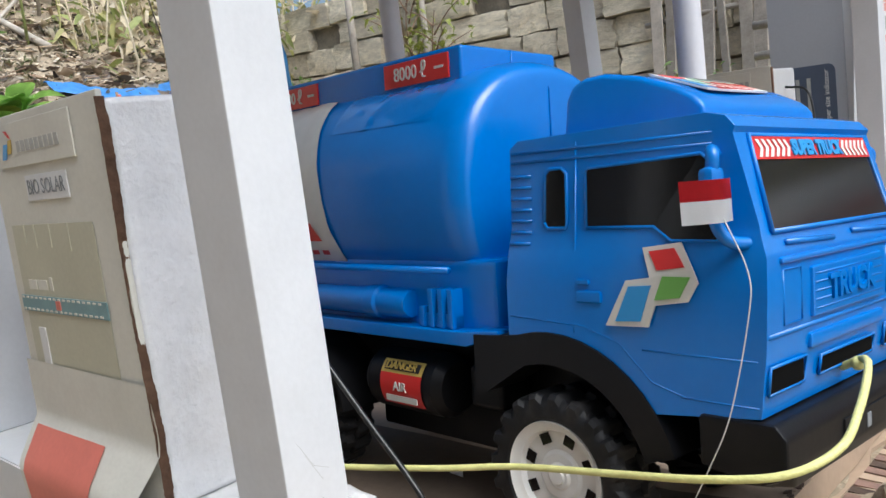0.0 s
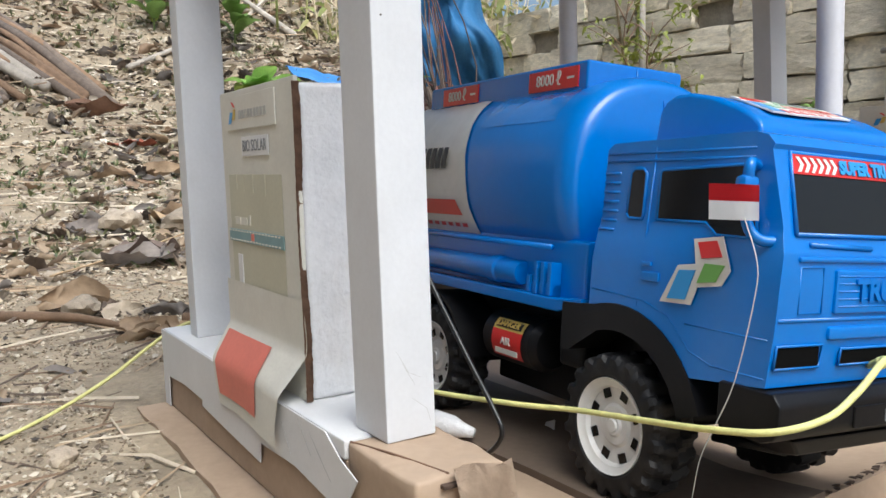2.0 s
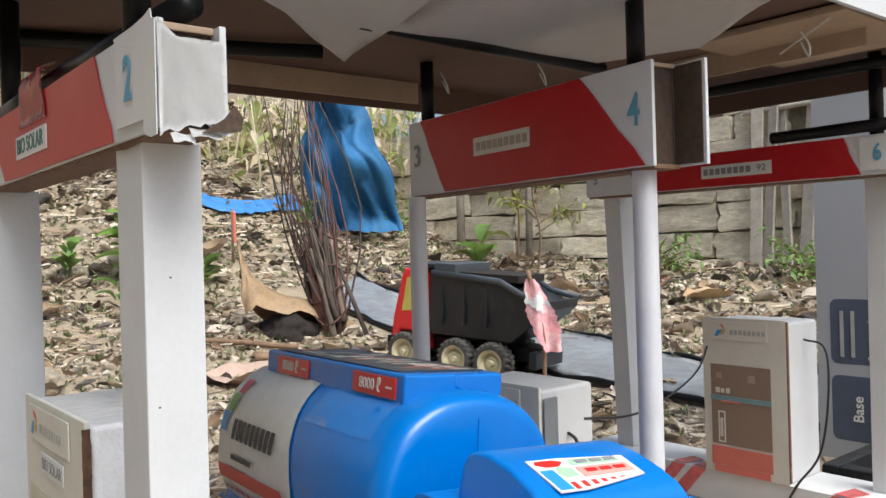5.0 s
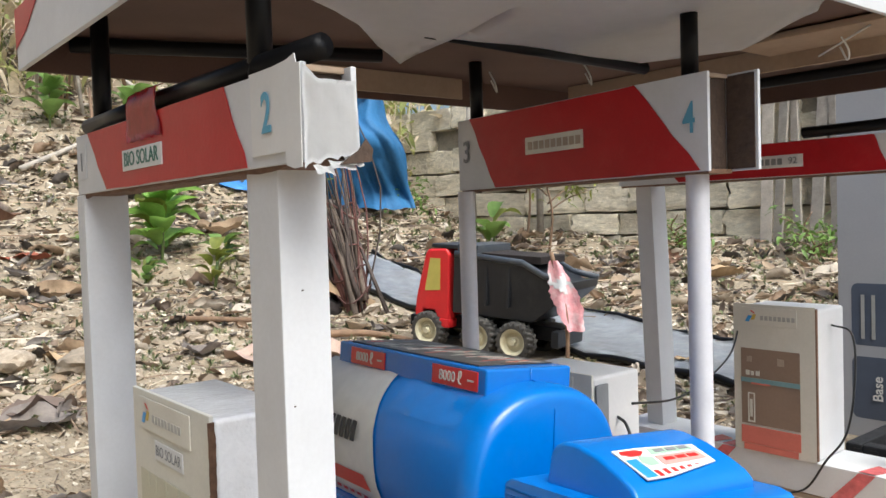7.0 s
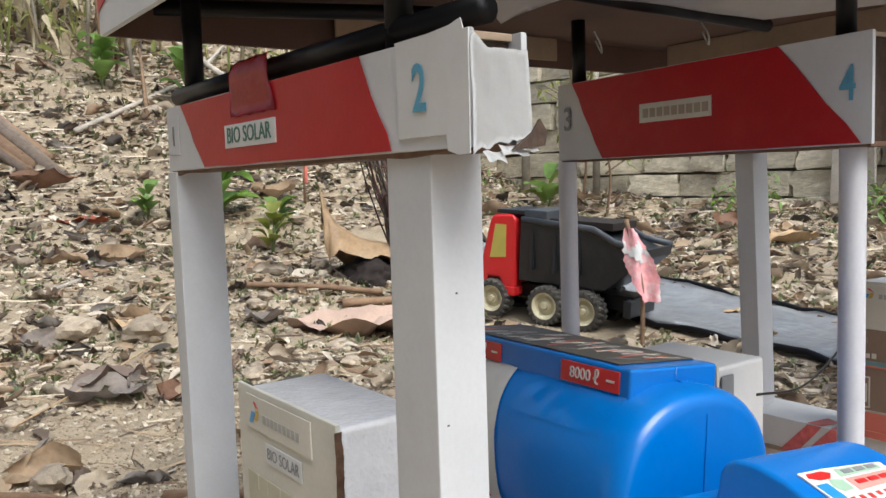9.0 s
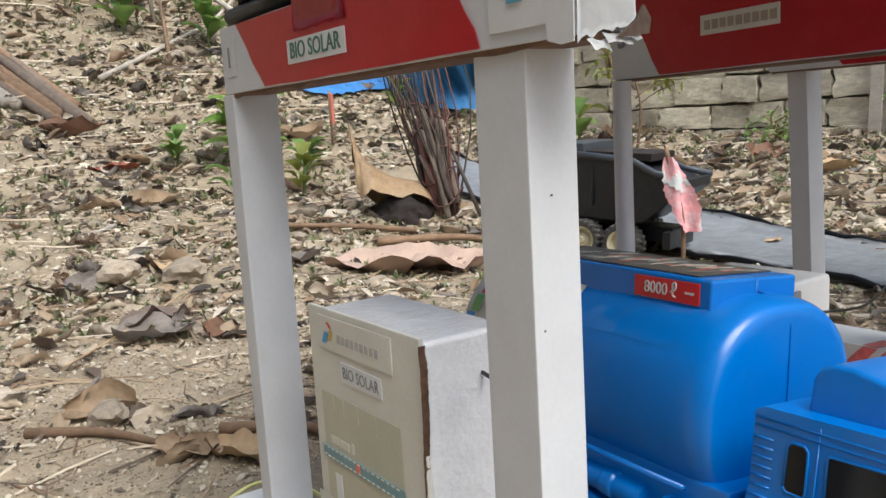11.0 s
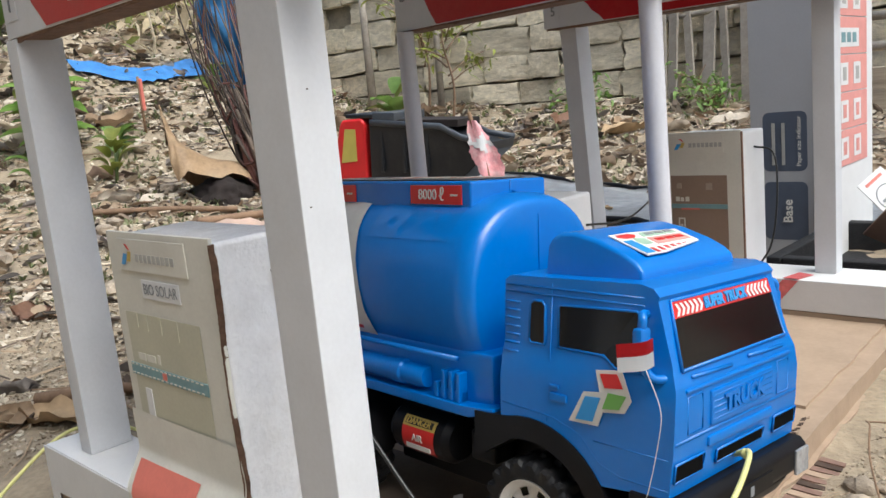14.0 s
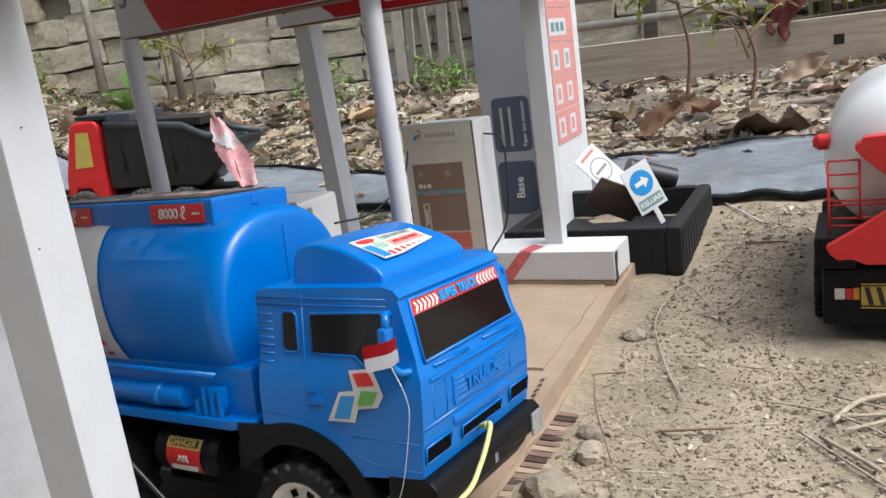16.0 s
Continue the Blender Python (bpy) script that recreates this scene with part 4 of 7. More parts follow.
words("lettering", "TRUCK", 0.0155, on_front(0.2193, 0.0, 0.1455), BLUE, panel, depth=0.0007, squeeze=1.08, bold=0.0006)
for s in (-1, 1):
    for q in ([(s * 0.052, 0.134), (s * 0.07, 0.134), (s * 0.07, 0.158), (s * 0.052, 0.158)],):
        part("corner_panel", ribbon([face(y, z, 0.0003) for y, z in q], 0.0005), BLUE, cab, smooth=True)
part("lower_moulding", tube([face(-0.084, 0.1305, -0.0004), face(0.084, 0.1305, -0.0004)], 0.0013, 8), BLUE, cab, smooth=True)
part("lower_moulding", slab(0.2125, 0.2178, -0.045, 0.045, 0.1195, 0.1268, 0.0018), BLUE, cab)
for y0, y1 in ((-0.083, -0.05), (-0.032, 0.032), (0.05, 0.083)):
    h = 0.1165 if abs(y0) > 0.04 or y1 > 0.04 else 0.1135
    part("front_opening", slab(0.206, 0.2162, y0, y1, 0.1062, h, 0.001), HOLLOW, cab, "dark opening in the front")
    part("opening_frame", ribbon([(0.2152, y0 - 0.001, 0.1055), (0.2152, y1 + 0.001, 0.1055), (0.2165, y1 + 0.001, h + 0.001), (0.2165, y0 - 0.001, h + 0.001)], 0.0008), BLUE, cab, smooth=True)
bumper = part("bumper", wedge([(0.184, 0.071), (0.213, 0.067), (0.2205, 0.07), (0.2245, 0.075), (0.2245, 0.0885), (0.2195, 0.0945), (0.184, 0.0945)], lambda z: 0.0885, 0.0022, 2), BLACK, truck)
part("bumper_rib", slab(0.224, 0.2256, -0.03, 0.03, 0.073, 0.085, 0.0008), BLACK, bumper)
part("tow_mark", slab(0.2253, 0.226, -0.004, 0.001, 0.075, 0.082, 0.0003), INK_GREY, bumper, "scuffed grey mark")
part("headlight", slab(0.224, 0.2268, 0.066, 0.086, 0.07, 0.089, 0.001), mat("silvery lamp", (0.5, 0.52, 0.55), 0.25, metal=0.6, vary=0.3, scale=200, bump=0.2), bumper, "silvery headlight sticker")
part("bumper_skirt", wedge([(0.172, 0.0585), (0.2, 0.0545), (0.214, 0.058), (0.219, 0.068), (0.172, 0.07)], lambda z: 0.055 + 1.1 * max(0, z - 0.0545), 0.002, 2), BLACK, bumper)
# fairing sticker
f0 = Vector((0.1385, 0, 0.2536))
slope = Vector((0.02, 0, -0.0071)).normalized()
up = Vector((0.335, 0, 0.942))


def on_slope(d, y, out=0.0012):
    p = f0 + slope * d + up * out
    return (p.x, y, p.z)


fs = part("roof_sticker", plate([on_slope(d, y, 0.0) for d, y in ((0.0, -0.044), (0.034, -0.044), (0.034, -0.02), (0.026, 0.036), (0.004, 0.036), (0.0, -0.02))], 0.001), STICKER_WHITE, truck, "white sticker with red, blue and green print", smooth=None)
for mm, q in ((STICKER_BLUE, ((0.012, -0.0425), (0.0325, -0.0425), (0.0325, -0.032), (0.012, -0.032))), (STICKER_RED, ((0.002, -0.039), (0.0055, -0.041), (0.009, -0.034), (0.009, -0.024), (0.005, -0.018), (0.002, -0.024))),
              (STICKER_MINT, ((0.009, -0.027), (0.016, -0.031), (0.021, -0.027), (0.0205, -0.017), (0.012, -0.016))), (STICKER_MINT, ((0.0025, -0.012), (0.0095, -0.014), (0.0095, 0.03), (0.0045, 0.03))), (PINK_STICKER, ((0.0115, -0.013), (0.0225, -0.014), (0.0215, 0.032), (0.0115, 0.031)))):
    part("print_patch", plate([on_slope(d, y, 0.001) for d, y in q], 0.0003), mm, fs, smooth=None)
for k in range(8):
    y = -0.03 + k * 0.0085
    part("print_stripe", plate([on_slope(d, yy, 0.001) for d, yy in ((0.026, y), (0.033 - 0.0012 * k, y), (0.033 - 0.0012 * k, y + 0.004), (0.026, y + 0.004))], 0.0003), STICKER_RED, fs, smooth=None)
for k in range(6):
    d, y = (0.0045, 0.0145)[k // 3], -0.008 + 0.0125 * (k % 3)
    part("print_bar", plate([on_slope(d + a, y + c, 0.0014) for a, c in ((0, 0), (0.0035, 0), (0.0035, 0.0095), (0, 0.0095))], 0.0003), (INK_GREY, STICKER_RED)[k // 3], fs, smooth=None)



def ring_point(a, k=1.0, e=2 / 2.25):
    c, s = math.cos(a), math.sin(a)
    return 0.083 * math.copysign(abs(c) ** e, c) * k, 0.202 + 0.08 * math.copysign(abs(s) ** e, s) * k


def tank_shell():
    b = bmesh.new()
    rings = []
    for x, k in ((-0.262, 0.0), (-0.262, 0.8), (-0.257, 0.93), (-0.245, 1.0), (-0.1, 1.0), (0.0, 1.0), (0.018, 1.0), (0.0225, 0.996), (0.027, 0.984), (0.0305, 0.966), (0.0335, 0.943), (0.0355, 0.915), (0.0365, 0.88), (0.037, 0.83), (0.037, 0.0)):
        ring = []
        for j in range(72):
            y, z = ring_point(2 * math.pi * j / 72, k)
            ring.append(b.verts.new((x, y, z)))
        rings.append(ring)
    for p, q in zip(rings, rings[1:]):
        for j in range(72):
            b.faces.new((p[j], p[(j + 1) % 72], q[(j + 1) % 72], q[j]))
    bmesh.ops.remove_doubles(b, verts=b.verts, dist=1e-6)
    return b


tank = part("tank", tank_shell(), BLUE, truck, smooth=True)
part("mould_seam", tube([(0.0375, 0, 0.13), (0.0375, 0, 0.262), (0.034, 0, 0.272), (0.026, 0, 0.279), (0.008, 0, 0.283)], 0.0007, 6), BLUE, tank, smooth=True)


def tank_skin(x0, x1, a0, a1, out, nx=10, na=14, cut=None, ripple=0.0):
    """A thin sheet stuck on the tank between two angles."""
    b = bmesh.new()
    rows = []
    for i in range(nx + 1):
        row = []
        for j in range(na + 1):
            a = radians(a0 + (a1 - a0) * j / na)
            y, z = ring_point(a)
            n = Vector((0, y / 0.083, (z - 0.202) / 0.08)).normalized()
            e1 = cut(j / na) if cut else x1
            x = x0 + (e1 - x0) * i / nx
            d = out + ripple * max(0, noise.noise((x * 55, a * 5, 3)))
            row.append(b.verts.new((x, y + n.y * d, z + n.z * d)))
        rows.append(row)
    for i in range(nx):
        for j in range(na):
            b.faces.new((rows[i][j], rows[i + 1][j], rows[i + 1][j + 1], rows[i][j + 1]))
    return b


film = mat("blue plastic under wrinkled clear film", (0.006, 0.15, 0.525), 0.16, vary=0.06, scale=20, bump=0.8, fine=60, coat=0.8)
part("clear_film", tank_skin(-0.1, 0.004, 112, 150, 0.0003, 26, 14, None, 0.0012), film, truck, "wrinkled clear film band", smooth=True)
ts = part("tank_sticker", tank_skin(-0.258, -0.07, 117, 212, 0.0012, 30, 22, lambda v: -0.126 + 0.037 * v, 0.0016), STICKER_CREAM, truck, "wrinkled silvery cream sticker with lettering bars", smooth=True)
part("red_flash", tank_skin(-0.258, -0.1, 190, 199, 0.0022, 8, 4, lambda v: -0.118 + 0.01 * v), STICKER_RED, ts, smooth=True)
for k in range(12):
    part("red_dash", tank_skin(-0.25 + k * 0.0125, -0.242 + k * 0.0125, 204, 206.5, 0.0022, 2, 2), STICKER_RED, ts, smooth=True)
for k in range(9):
    x = -0.224 + k * 0.0103
    part("name_bar", tank_skin(x, x + 0.0078, 163, 175, 0.0034, 2, 4), INK, ts, "black lettering bar", smooth=True)
for k in range(3):
    part("logo_pane", tank_skin(-0.253 + 0.005 * k, -0.24 + 0.005 * k, 160 - 13 * k, 172 - 13 * k, 0.0034, 2, 3), (STICKER_BLUE, STICKER_GREEN, STICKER_RED)[k], ts, smooth=True)
part("small_print", tank_skin(-0.222, -0.175, 182, 184.5, 0.0034, 2, 2), INK, ts, smooth=True)
hatch = part("hatch_walk", slab(-0.24, 0.006, -0.047, 0.047, 0.258, 0.293, 0.0025, 3), BLUE, truck)
part("hatch_seam", tube([(0.0064, 0, 0.27), (0.0064, 0, 0.2925)], 0.0006, 6), BLUE, hatch, smooth=True)
part("deck_print", slab(-0.225, -0.012, -0.041, 0.041, 0.2934, 0.2942, 0.0003), mat("dark deck print", (0.07, 0.065, 0.06), 0.45, vary=0.3, scale=90, bump=0.2), hatch, "worn dark printed deck sheet")
random.seed(4)
for k in range(60):
    x = -0.214 + k * 0.0032
    q, d, e = random.uniform(-0.034, 0.012), random.uniform(0.012, 0.03), random.uniform(-0.008, 0.014)
    x += random.uniform(-0.003, 0.003)
    part("deck_mark", plate([(x, q, 0.2944), (x + 0.0026, q - 0.001, 0.2944), (x + e + 0.003, q + d, 0.2944), (x + e, q + d - 0.002, 0.2944)], 0.0002), random.choice((RED_FADED, STICKER_CREAM, INK_GREY, KRAFT_PALE)), hatch, smooth=None)
for x in (-0.068, -0.212):
    lab = part("capacity_label", slab(x, x + 0.064, -0.0485, -0.0472, 0.2735, 0.2895, 0.0003), STICKER_RED, hatch, "red sticker with cream figures")
    words("lettering", "8000", 0.0128, on_near(x + 0.0225, -0.0488, 0.2813), STICKER_CREAM, lab, squeeze=0.92)
    words("lettering", "\u2113", 0.0155, on_near(x + 0.0405, -0.0488, 0.2813), STICKER_CREAM, lab)
    part("figure_bar", slab(x + 0.051, x + 0.0595, -0.0489, -0.0485, 0.2805, 0.2822, 0.0001), STICKER_CREAM, lab)
bed = part("tank_bed", slab(-0.262, 0.052, -0.074, 0.074, 0.112, 0.16, 0.004), BLUE, truck)
part("side_rail", tube([(-0.25, -0.0815, 0.154), (0.02, -0.0815, 0.154)], 0.0022, 8), BLUE, bed, smooth=True)
part("ledge", wedge([(-0.262, 0.11), (0.035, 0.11), (0.062, 0.118), (0.062, 0.122), (0.03, 0.119), (-0.262, 0.119)], lambda z: 0.086, 0.0015, 2), BLUE, truck)
for s in (-1, 1):
    part("side_cylinder", lathe([(0.0, -0.2), (0.008, -0.199), (0.0095, -0.196), (0.0095, -0.06), (0.011, -0.058), (0.011, -0.048), (0.0095, -0.046), (0.0095, -0.022), (0.0085, -0.019), (0.0, -0.0185)], 20, axis="x"), BLUE, bed, smooth=30).matrix_basis = pose(0, s * 0.077, 0.1315)
    for k in range(4):
        part("bracket_tooth", slab(-0.006 + 0.0085 * k, -0.0015 + 0.0085 * k, s * 0.079 - 0.005, s * 0.079 + 0.005, 0.119, 0.143 if k else 0.132, 0.001), BLUE, bed)
    part("bracket_tooth", slab(-0.006, 0.024, s * 0.078 - 0.004, s * 0.078 + 0.004, 0.119, 0.128, 0.001), BLUE, bed)
    air = part("air_tank", lathe([(0.0, -0.085), (0.016, -0.083), (0.0205, -0.076), (0.0205, -0.014), (0.016, -0.008), (0.0, -0.006)], 28, axis="x"), BLACK, truck, smooth=30)
    air.matrix_basis = pose(0.012, s * 0.062, 0.078)
    part("valve_box", slab(0.022, 0.05, s * 0.058 - 0.014, s * 0.058 + 0.014, 0.07, 0.096, 0.004, 3), BLACK, truck)
    if s < 0:
        def skin(x0, x1, a0, a1, out):
            b = bmesh.new()
            v = [[b.verts.new((x, -math.cos(radians(a)) * (0.0205 + out), math.sin(radians(a)) * (0.0205 + out))) for a in np.linspace(a0, a1, 8)] for x in (x0, x1)]
            for p in range(7):
                b.faces.new((v[0][p], v[1][p], v[1][p + 1], v[0][p + 1]))
            return b
        part("warning_label", skin(-0.062, -0.022, -38, 22, 0.0007), STICKER_RED, air, "red warning label", smooth=True)
        part("warning_label", skin(-0.062, -0.022, 22, 48, 0.0007), GOLD, air, "yellow and black warning label", smooth=True)
        part("label_band", skin(-0.059, -0.025, 27, 43, 0.0011), INK, air, smooth=True)
        words("lettering", "DANGER", 0.0078, pose(-0.042, -0.0186, 0.0128, 52, 0, 0), GOLD, air, squeeze=0.95)
        words("lettering", "AIR", 0.0085, pose(-0.042, -0.0216, -0.0005, 90, 0, 0), STICKER_CREAM, air)
        part("label_bar", slab(-0.057, -0.027, -0.0206, -0.0195, -0.0105, -0.0065, 0.0002), STICKER_CREAM, air)
part("chassis", slab(-0.262, 0.19, -0.045, 0.045, 0.068, 0.112, 0.003), BLACK, truck)
# added block: black for the underbody and the shade in the gap
part("underbody_filler", slab(-0.1, 0.075, -0.042, 0.042, 0.034, 0.069, 0.003), BLACK, truck, "black underbody block that also stands in for shade")
for x in (0.098, -0.139):
    part("axle", tube([(x, -0.08, 0.046), (x, 0.08, 0.046)], 0.007, 10), BLACK, truck, smooth=True)
part("tie_bar", tube([(0.15, -0.05, 0.05), (0.2, -0.05, 0.056)], 0.003, 8), BLACK, truck, smooth=True)
# rear mudguard
for s in (-1, 1):
    b = bmesh.new()
    for r0, r1, y0, y1 in ((0.052, 0.055, 0.05, 0.09),):
        pa = []
        for a in range(5, 180, 10):
            c, q = math.cos(radians(a)), math.sin(radians(a))
            pa.append([b.verts.new((-0.139 + r * c, s * y, 0.05 + r * q)) for r in (r0, r1) for y in (y0, y1)])
        for p, q in zip(pa, pa[1:]):
            b.faces.new((p[2], p[3], q[3], q[2])), b.faces.new((p[0], q[0], q[1], p[1])), b.faces.new((p[1], q[1], q[3], p[3]))
    part("mudguard", b, BLACK, truck, smooth=30)

# wheels: lugged tyre with a dished rim


def tyre_bm():
    rows = [(0.029, 0.003, 0), (0.0325, 0.0, 0), (0.0375, -0.0003, 0), (0.0395, 0.0006, 1), (0.0418, 0.0022, 1), (0.0425, 0.004, 1), (0.0428, 0.0085, 1), (0.043, 0.0165, 1), (0.043, 0.0175, 0), (0.043, 0.0185, 2), (0.0428, 0.026, 2), (0.0425, 0.031, 2), (0.0415, 0.033, 2), (0.038, 0.035, 0), (0.03, 0.035, 0)]
    b = bmesh.new()
    rings, seg = [], 120
    for r, y, side_row in rows:
        ring = []
        for j in range(seg):
            twist = 0 if not side_row else (0.35 if side_row == 1 else -0.35) * (y - 0.0175) / 0.0175
            ph = (j / seg * 20 + twist + (0.5 if side_row == 2 else 0)) % 1.0
            lug = min(1, max(0, (0.30 - abs(ph - 0.5)) / 0.08)) if side_row else 0
            a = 2 * math.pi * j / seg
            rr = r + 0.0034 * lug
            ring.append(b.verts.new((rr * math.cos(a), y - (0.0012 * lug if y < 0.003 else 0), rr * math.sin(a))))
        rings.append(ring)
    for p, q in zip(rings, rings[1:]):
        for j in range(seg):
            b.faces.new((p[j], p[(j + 1) % seg], q[(j + 1) % seg], q[j]))
    return b


tyre_me = finish("tyre", tyre_bm(), TYRE, 30)
rim_me = finish("rim", lathe([(0.0, 0.0045), (0.006, 0.0045), (0.0075, 0.0058), (0.012, 0.006), (0.014, 0.0075), (0.024, 0.0068), (0.0255, 0.0035), (0.029, 0.0022), (0.0305, 0.0004), (0.0312, 0.003), (0.031, 0.012)], 48), RIM, 30)
hb = bmesh.new()
slab(-0.003, 0.003, 0.0, 0.0006, -0.0033, 0.0033, 0.0, bm=hb)
hole_me = finish("rim_hole", hb, WINDOW, 30)
cap_me = finish("hub_cap", lathe([(0.0, 0.0012), (0.0038, 0.0012), (0.0046, 0.0024), (0.0048, 0.005)], 20), RIM, 30)
for x in (0.098, -0.139):
    for s in (-1, 1):
        w = new("wheel", tyre_me)
        w.parent = truck
        tagged(w, "black lugged tyre on a white rim")
        w.matrix_basis = pose(x, s * 0.0885, 0.046) if s < 0 else pose(x, s * 0.0885, 0.046, 0, 0, 180)
        r = new("rim", rim_me)
        r.parent = w
        c = new("hub_cap", cap_me)
        c.parent = w
        c.matrix_basis = pose(0, 0.0022, 0)
        for k in range(8):
            h = new("rim_hole", hole_me)
            h.parent = w
            h.matrix_basis = Matrix.Rotation(radians(45 * k + 20), 4, "Y") @ pose(0.0208, 0.0062, 0)

# paper flag on the mirror, with its thread
flag = thing("paper_flag", "small red and white paper flag tucked on the mirror", "flag")
for name, mm, z0, z1 in (("red_half", RED, 0.0, 0.0085), ("white_half", PAPER, -0.0095, 0.0)):
    b = bmesh.new()
    cols = []
    for k in range(7):
        u = k / 6 - 0.5
        cols.append([b.verts.new((0.197 + u * 0.01 + 0.003 * math.cos(u * 5), -0.07 + u * 0.026, 0.1935 + z - 0.002 * u)) for z in (z0, z1)])
    for p, q in zip(cols, cols[1:]):
        b.faces.new((p[0], q[0], q[1], p[1]))
    bmesh.ops.solidify(b, geom=b.faces[:], thickness=0.0006)
    part(name, b, mm, flag)
solo("thread", tube(glide([(0.203, -0.073, 0.186), (0.212, -0.075, 0.165), (0.211, -0.075, 0.147), (0.2, -0.075, 0.104), (0.188, -0.075, 0.077), (0.177, -0.074, 0.055), (0.166, -0.068, 0.026)]), 0.0003, 5), THREAD, "thin white thread hanging from the paper flag", "thread")
rope_pts = [(0.214, 0.02, 0.098), (0.226, 0.014, 0.105), (0.233, -0.004, 0.105), (0.236, -0.028, 0.096), (0.236, -0.054, 0.088), (0.222, -0.076, 0.082), (0.19, -0.083, 0.0765), (0.146, -0.079, 0.0685), (0.08, -0.075, 0.058), (0.028, -0.09, 0.053), (-0.052, -0.115, 0.05), (-0.12, -0.135, 0.056), (-0.36, -0.146, 0.056), (-0.41, -0.17, 0.056), (-0.428, -0.205, 0.042), (-0.425, -0.275, 0.0), (-0.39, -0.35, -0.022), (-0.34, -0.42, -0.025)]
solo("tow_cord", tube(glide(rope_pts, 10), 0.0019, 8), ROPE, "yellow braided nylon cord tied to the truck front", "cord", smooth=True)
knot = bmesh.new()
bmesh.ops.create_icosphere(knot, subdivisions=2, radius=0.0036, matrix=pose(0.223, 0.016, 0.102))
solo("cord_knot", knot, ROPE, "knot of yellow nylon cord at the grille", "knot", smooth=True)
# hose and nozzle between pump and truck
solo("pump_hose", tube(glide([(-0.095, -0.13, 0.243), (-0.078, -0.127, 0.236), (-0.068, -0.115, 0.19), (-0.055, -0.104, 0.14), (-0.012, -0.1, 0.086), (0.022, -0.1, 0.052), (0.033, -0.1, 0.036), (0.021, -0.1, 0.02), (0.0, -0.1, 0.01), (-0.02, -0.1, 0.008)]), 0.0018, 8), CABLE, "black pump hose hanging to the floor", "hose", smooth=True)
nz = lathe([(0.0, -0.04), (0.008, -0.038), (0.011, -0.025), (0.0125, 0.0), (0.011, 0.02), (0.007, 0.03), (0.0045, 0.042), (0.0, 0.043)], 18, axis="x")
ob = solo("hose_nozzle", nz, FOAM, "pale nozzle lying on the cardboard floor", "nozzle", smooth=True)
ob.matrix_world = pose(-0.078, -0.085, 0.0105, 0, 4, 25) @ Matrix.Scale(0.85, 4)

# ---------- the yard ----------
STONE = mat("weathered limestone", (0.68, 0.61, 0.47), 0.9, vary=0.36, scale=7, bump=1.0, fine=55, dirt=(0.2, 0.18, 0.11), dirt_amount=0.7, per_object=0.26, relief=0.008)
MORTAR = mat("dark mortar and earth", (0.24, 0.21, 0.16), 0.95, vary=0.4, scale=12, bump=0.8, fine=90)
WOOD_GREY = mat("weathered grey wood", (0.38, 0.34, 0.29), 0.85, vary=0.3, scale=20, bump=0.5, fine=120, dirt=(0.14, 0.12, 0.09), dirt_amount=0.5, per_object=0.2)
WOOD_BROWN = mat("dry brown stick", (0.2, 0.125, 0.075), 0.85, vary=0.35, scale=30, bump=0.5, per_object=0.25)
TWIG_RED = mat("reddish stick", (0.12, 0.05, 0.04), 0.7, vary=0.35, scale=40, bump=0.4, per_object=0.3)
BARK = mat("dark dry stick", (0.06, 0.045, 0.038), 0.85, vary=0.4, scale=40, bump=0.5, per_object=0.4)
BARK_GREY = mat("grey-brown dry stick", (0.15, 0.115, 0.09), 0.85, vary=0.4, scale=40, bump=0.5, per_object=0.3)
TARP = mat("blue tarpaulin", (0.03, 0.125, 0.27), 0.62, vary=0.3, scale=6, bump=0.3, fine=60, spec=0.25)


def see_through(m, share=0.35):
    """Thin leaves glow a little where the light falls on their far side."""
    n, l = m.node_tree.nodes, m.node_tree.links
    b, out = n["Principled BSDF"], n["Material Output"]
    thin, both = n.new("ShaderNodeBsdfTranslucent"), n.new("ShaderNodeMixShader")
    l.new(b.inputs["Base Color"].links[0].from_socket, thin.inputs["Color"])
    both.inputs[0].default_value = share
    l.new(b.outputs[0], both.inputs[1]), l.new(thin.outputs[0], both.inputs[2]), l.new(both.outputs[0], out.inputs["Surface"])
    return m


LEAF_GREEN = mat("green leaf", (0.19, 0.31, 0.075), 0.45, vary=0.3, scale=25, bump=0.2, per_island=0.35)
LEAF_YELLOW = mat("yellow-green leaf", (0.24, 0.27, 0.05), 0.5, vary=0.3, scale=25, bump=0.2, per_island=0.35)
see_through(LEAF_GREEN), see_through(LEAF_YELLOW)
LEAF_DRY = mat("dry tan leaf", (0.4, 0.28, 0.16), 0.7, vary=0.3, scale=14, bump=0.5, fine=80)
LEAF_PINK = mat("dry pinkish leaf", (0.44, 0.315, 0.25), 0.7, vary=0.25, scale=14, bump=0.5)
DARK = mat("near-black brown", (0.018, 0.012, 0.01), 0.9, vary=0.4, scale=30, bump=0.6)
# the pale blue-grey base includes the sky's reflection on darker plastic
SHEET = mat("road sheet with painted sky sheen", (0.44, 0.465, 0.5), 0.2, vary=0.22, scale=9, bump=0.9, fine=28, relief=0.006, dirt=(0.26, 0.21, 0.15), dirt_amount=0.45)
TRAY = mat("black foam tray", (0.007, 0.007, 0.008), 0.7, vary=0.3, scale=80, bump=0.6)
BED = mat("dark grey bed plastic", (0.016, 0.018, 0.022), 0.4, vary=0.2, scale=30, bump=0.1, dirt=(0.08, 0.075, 0.065), dirt_amount=0.3)
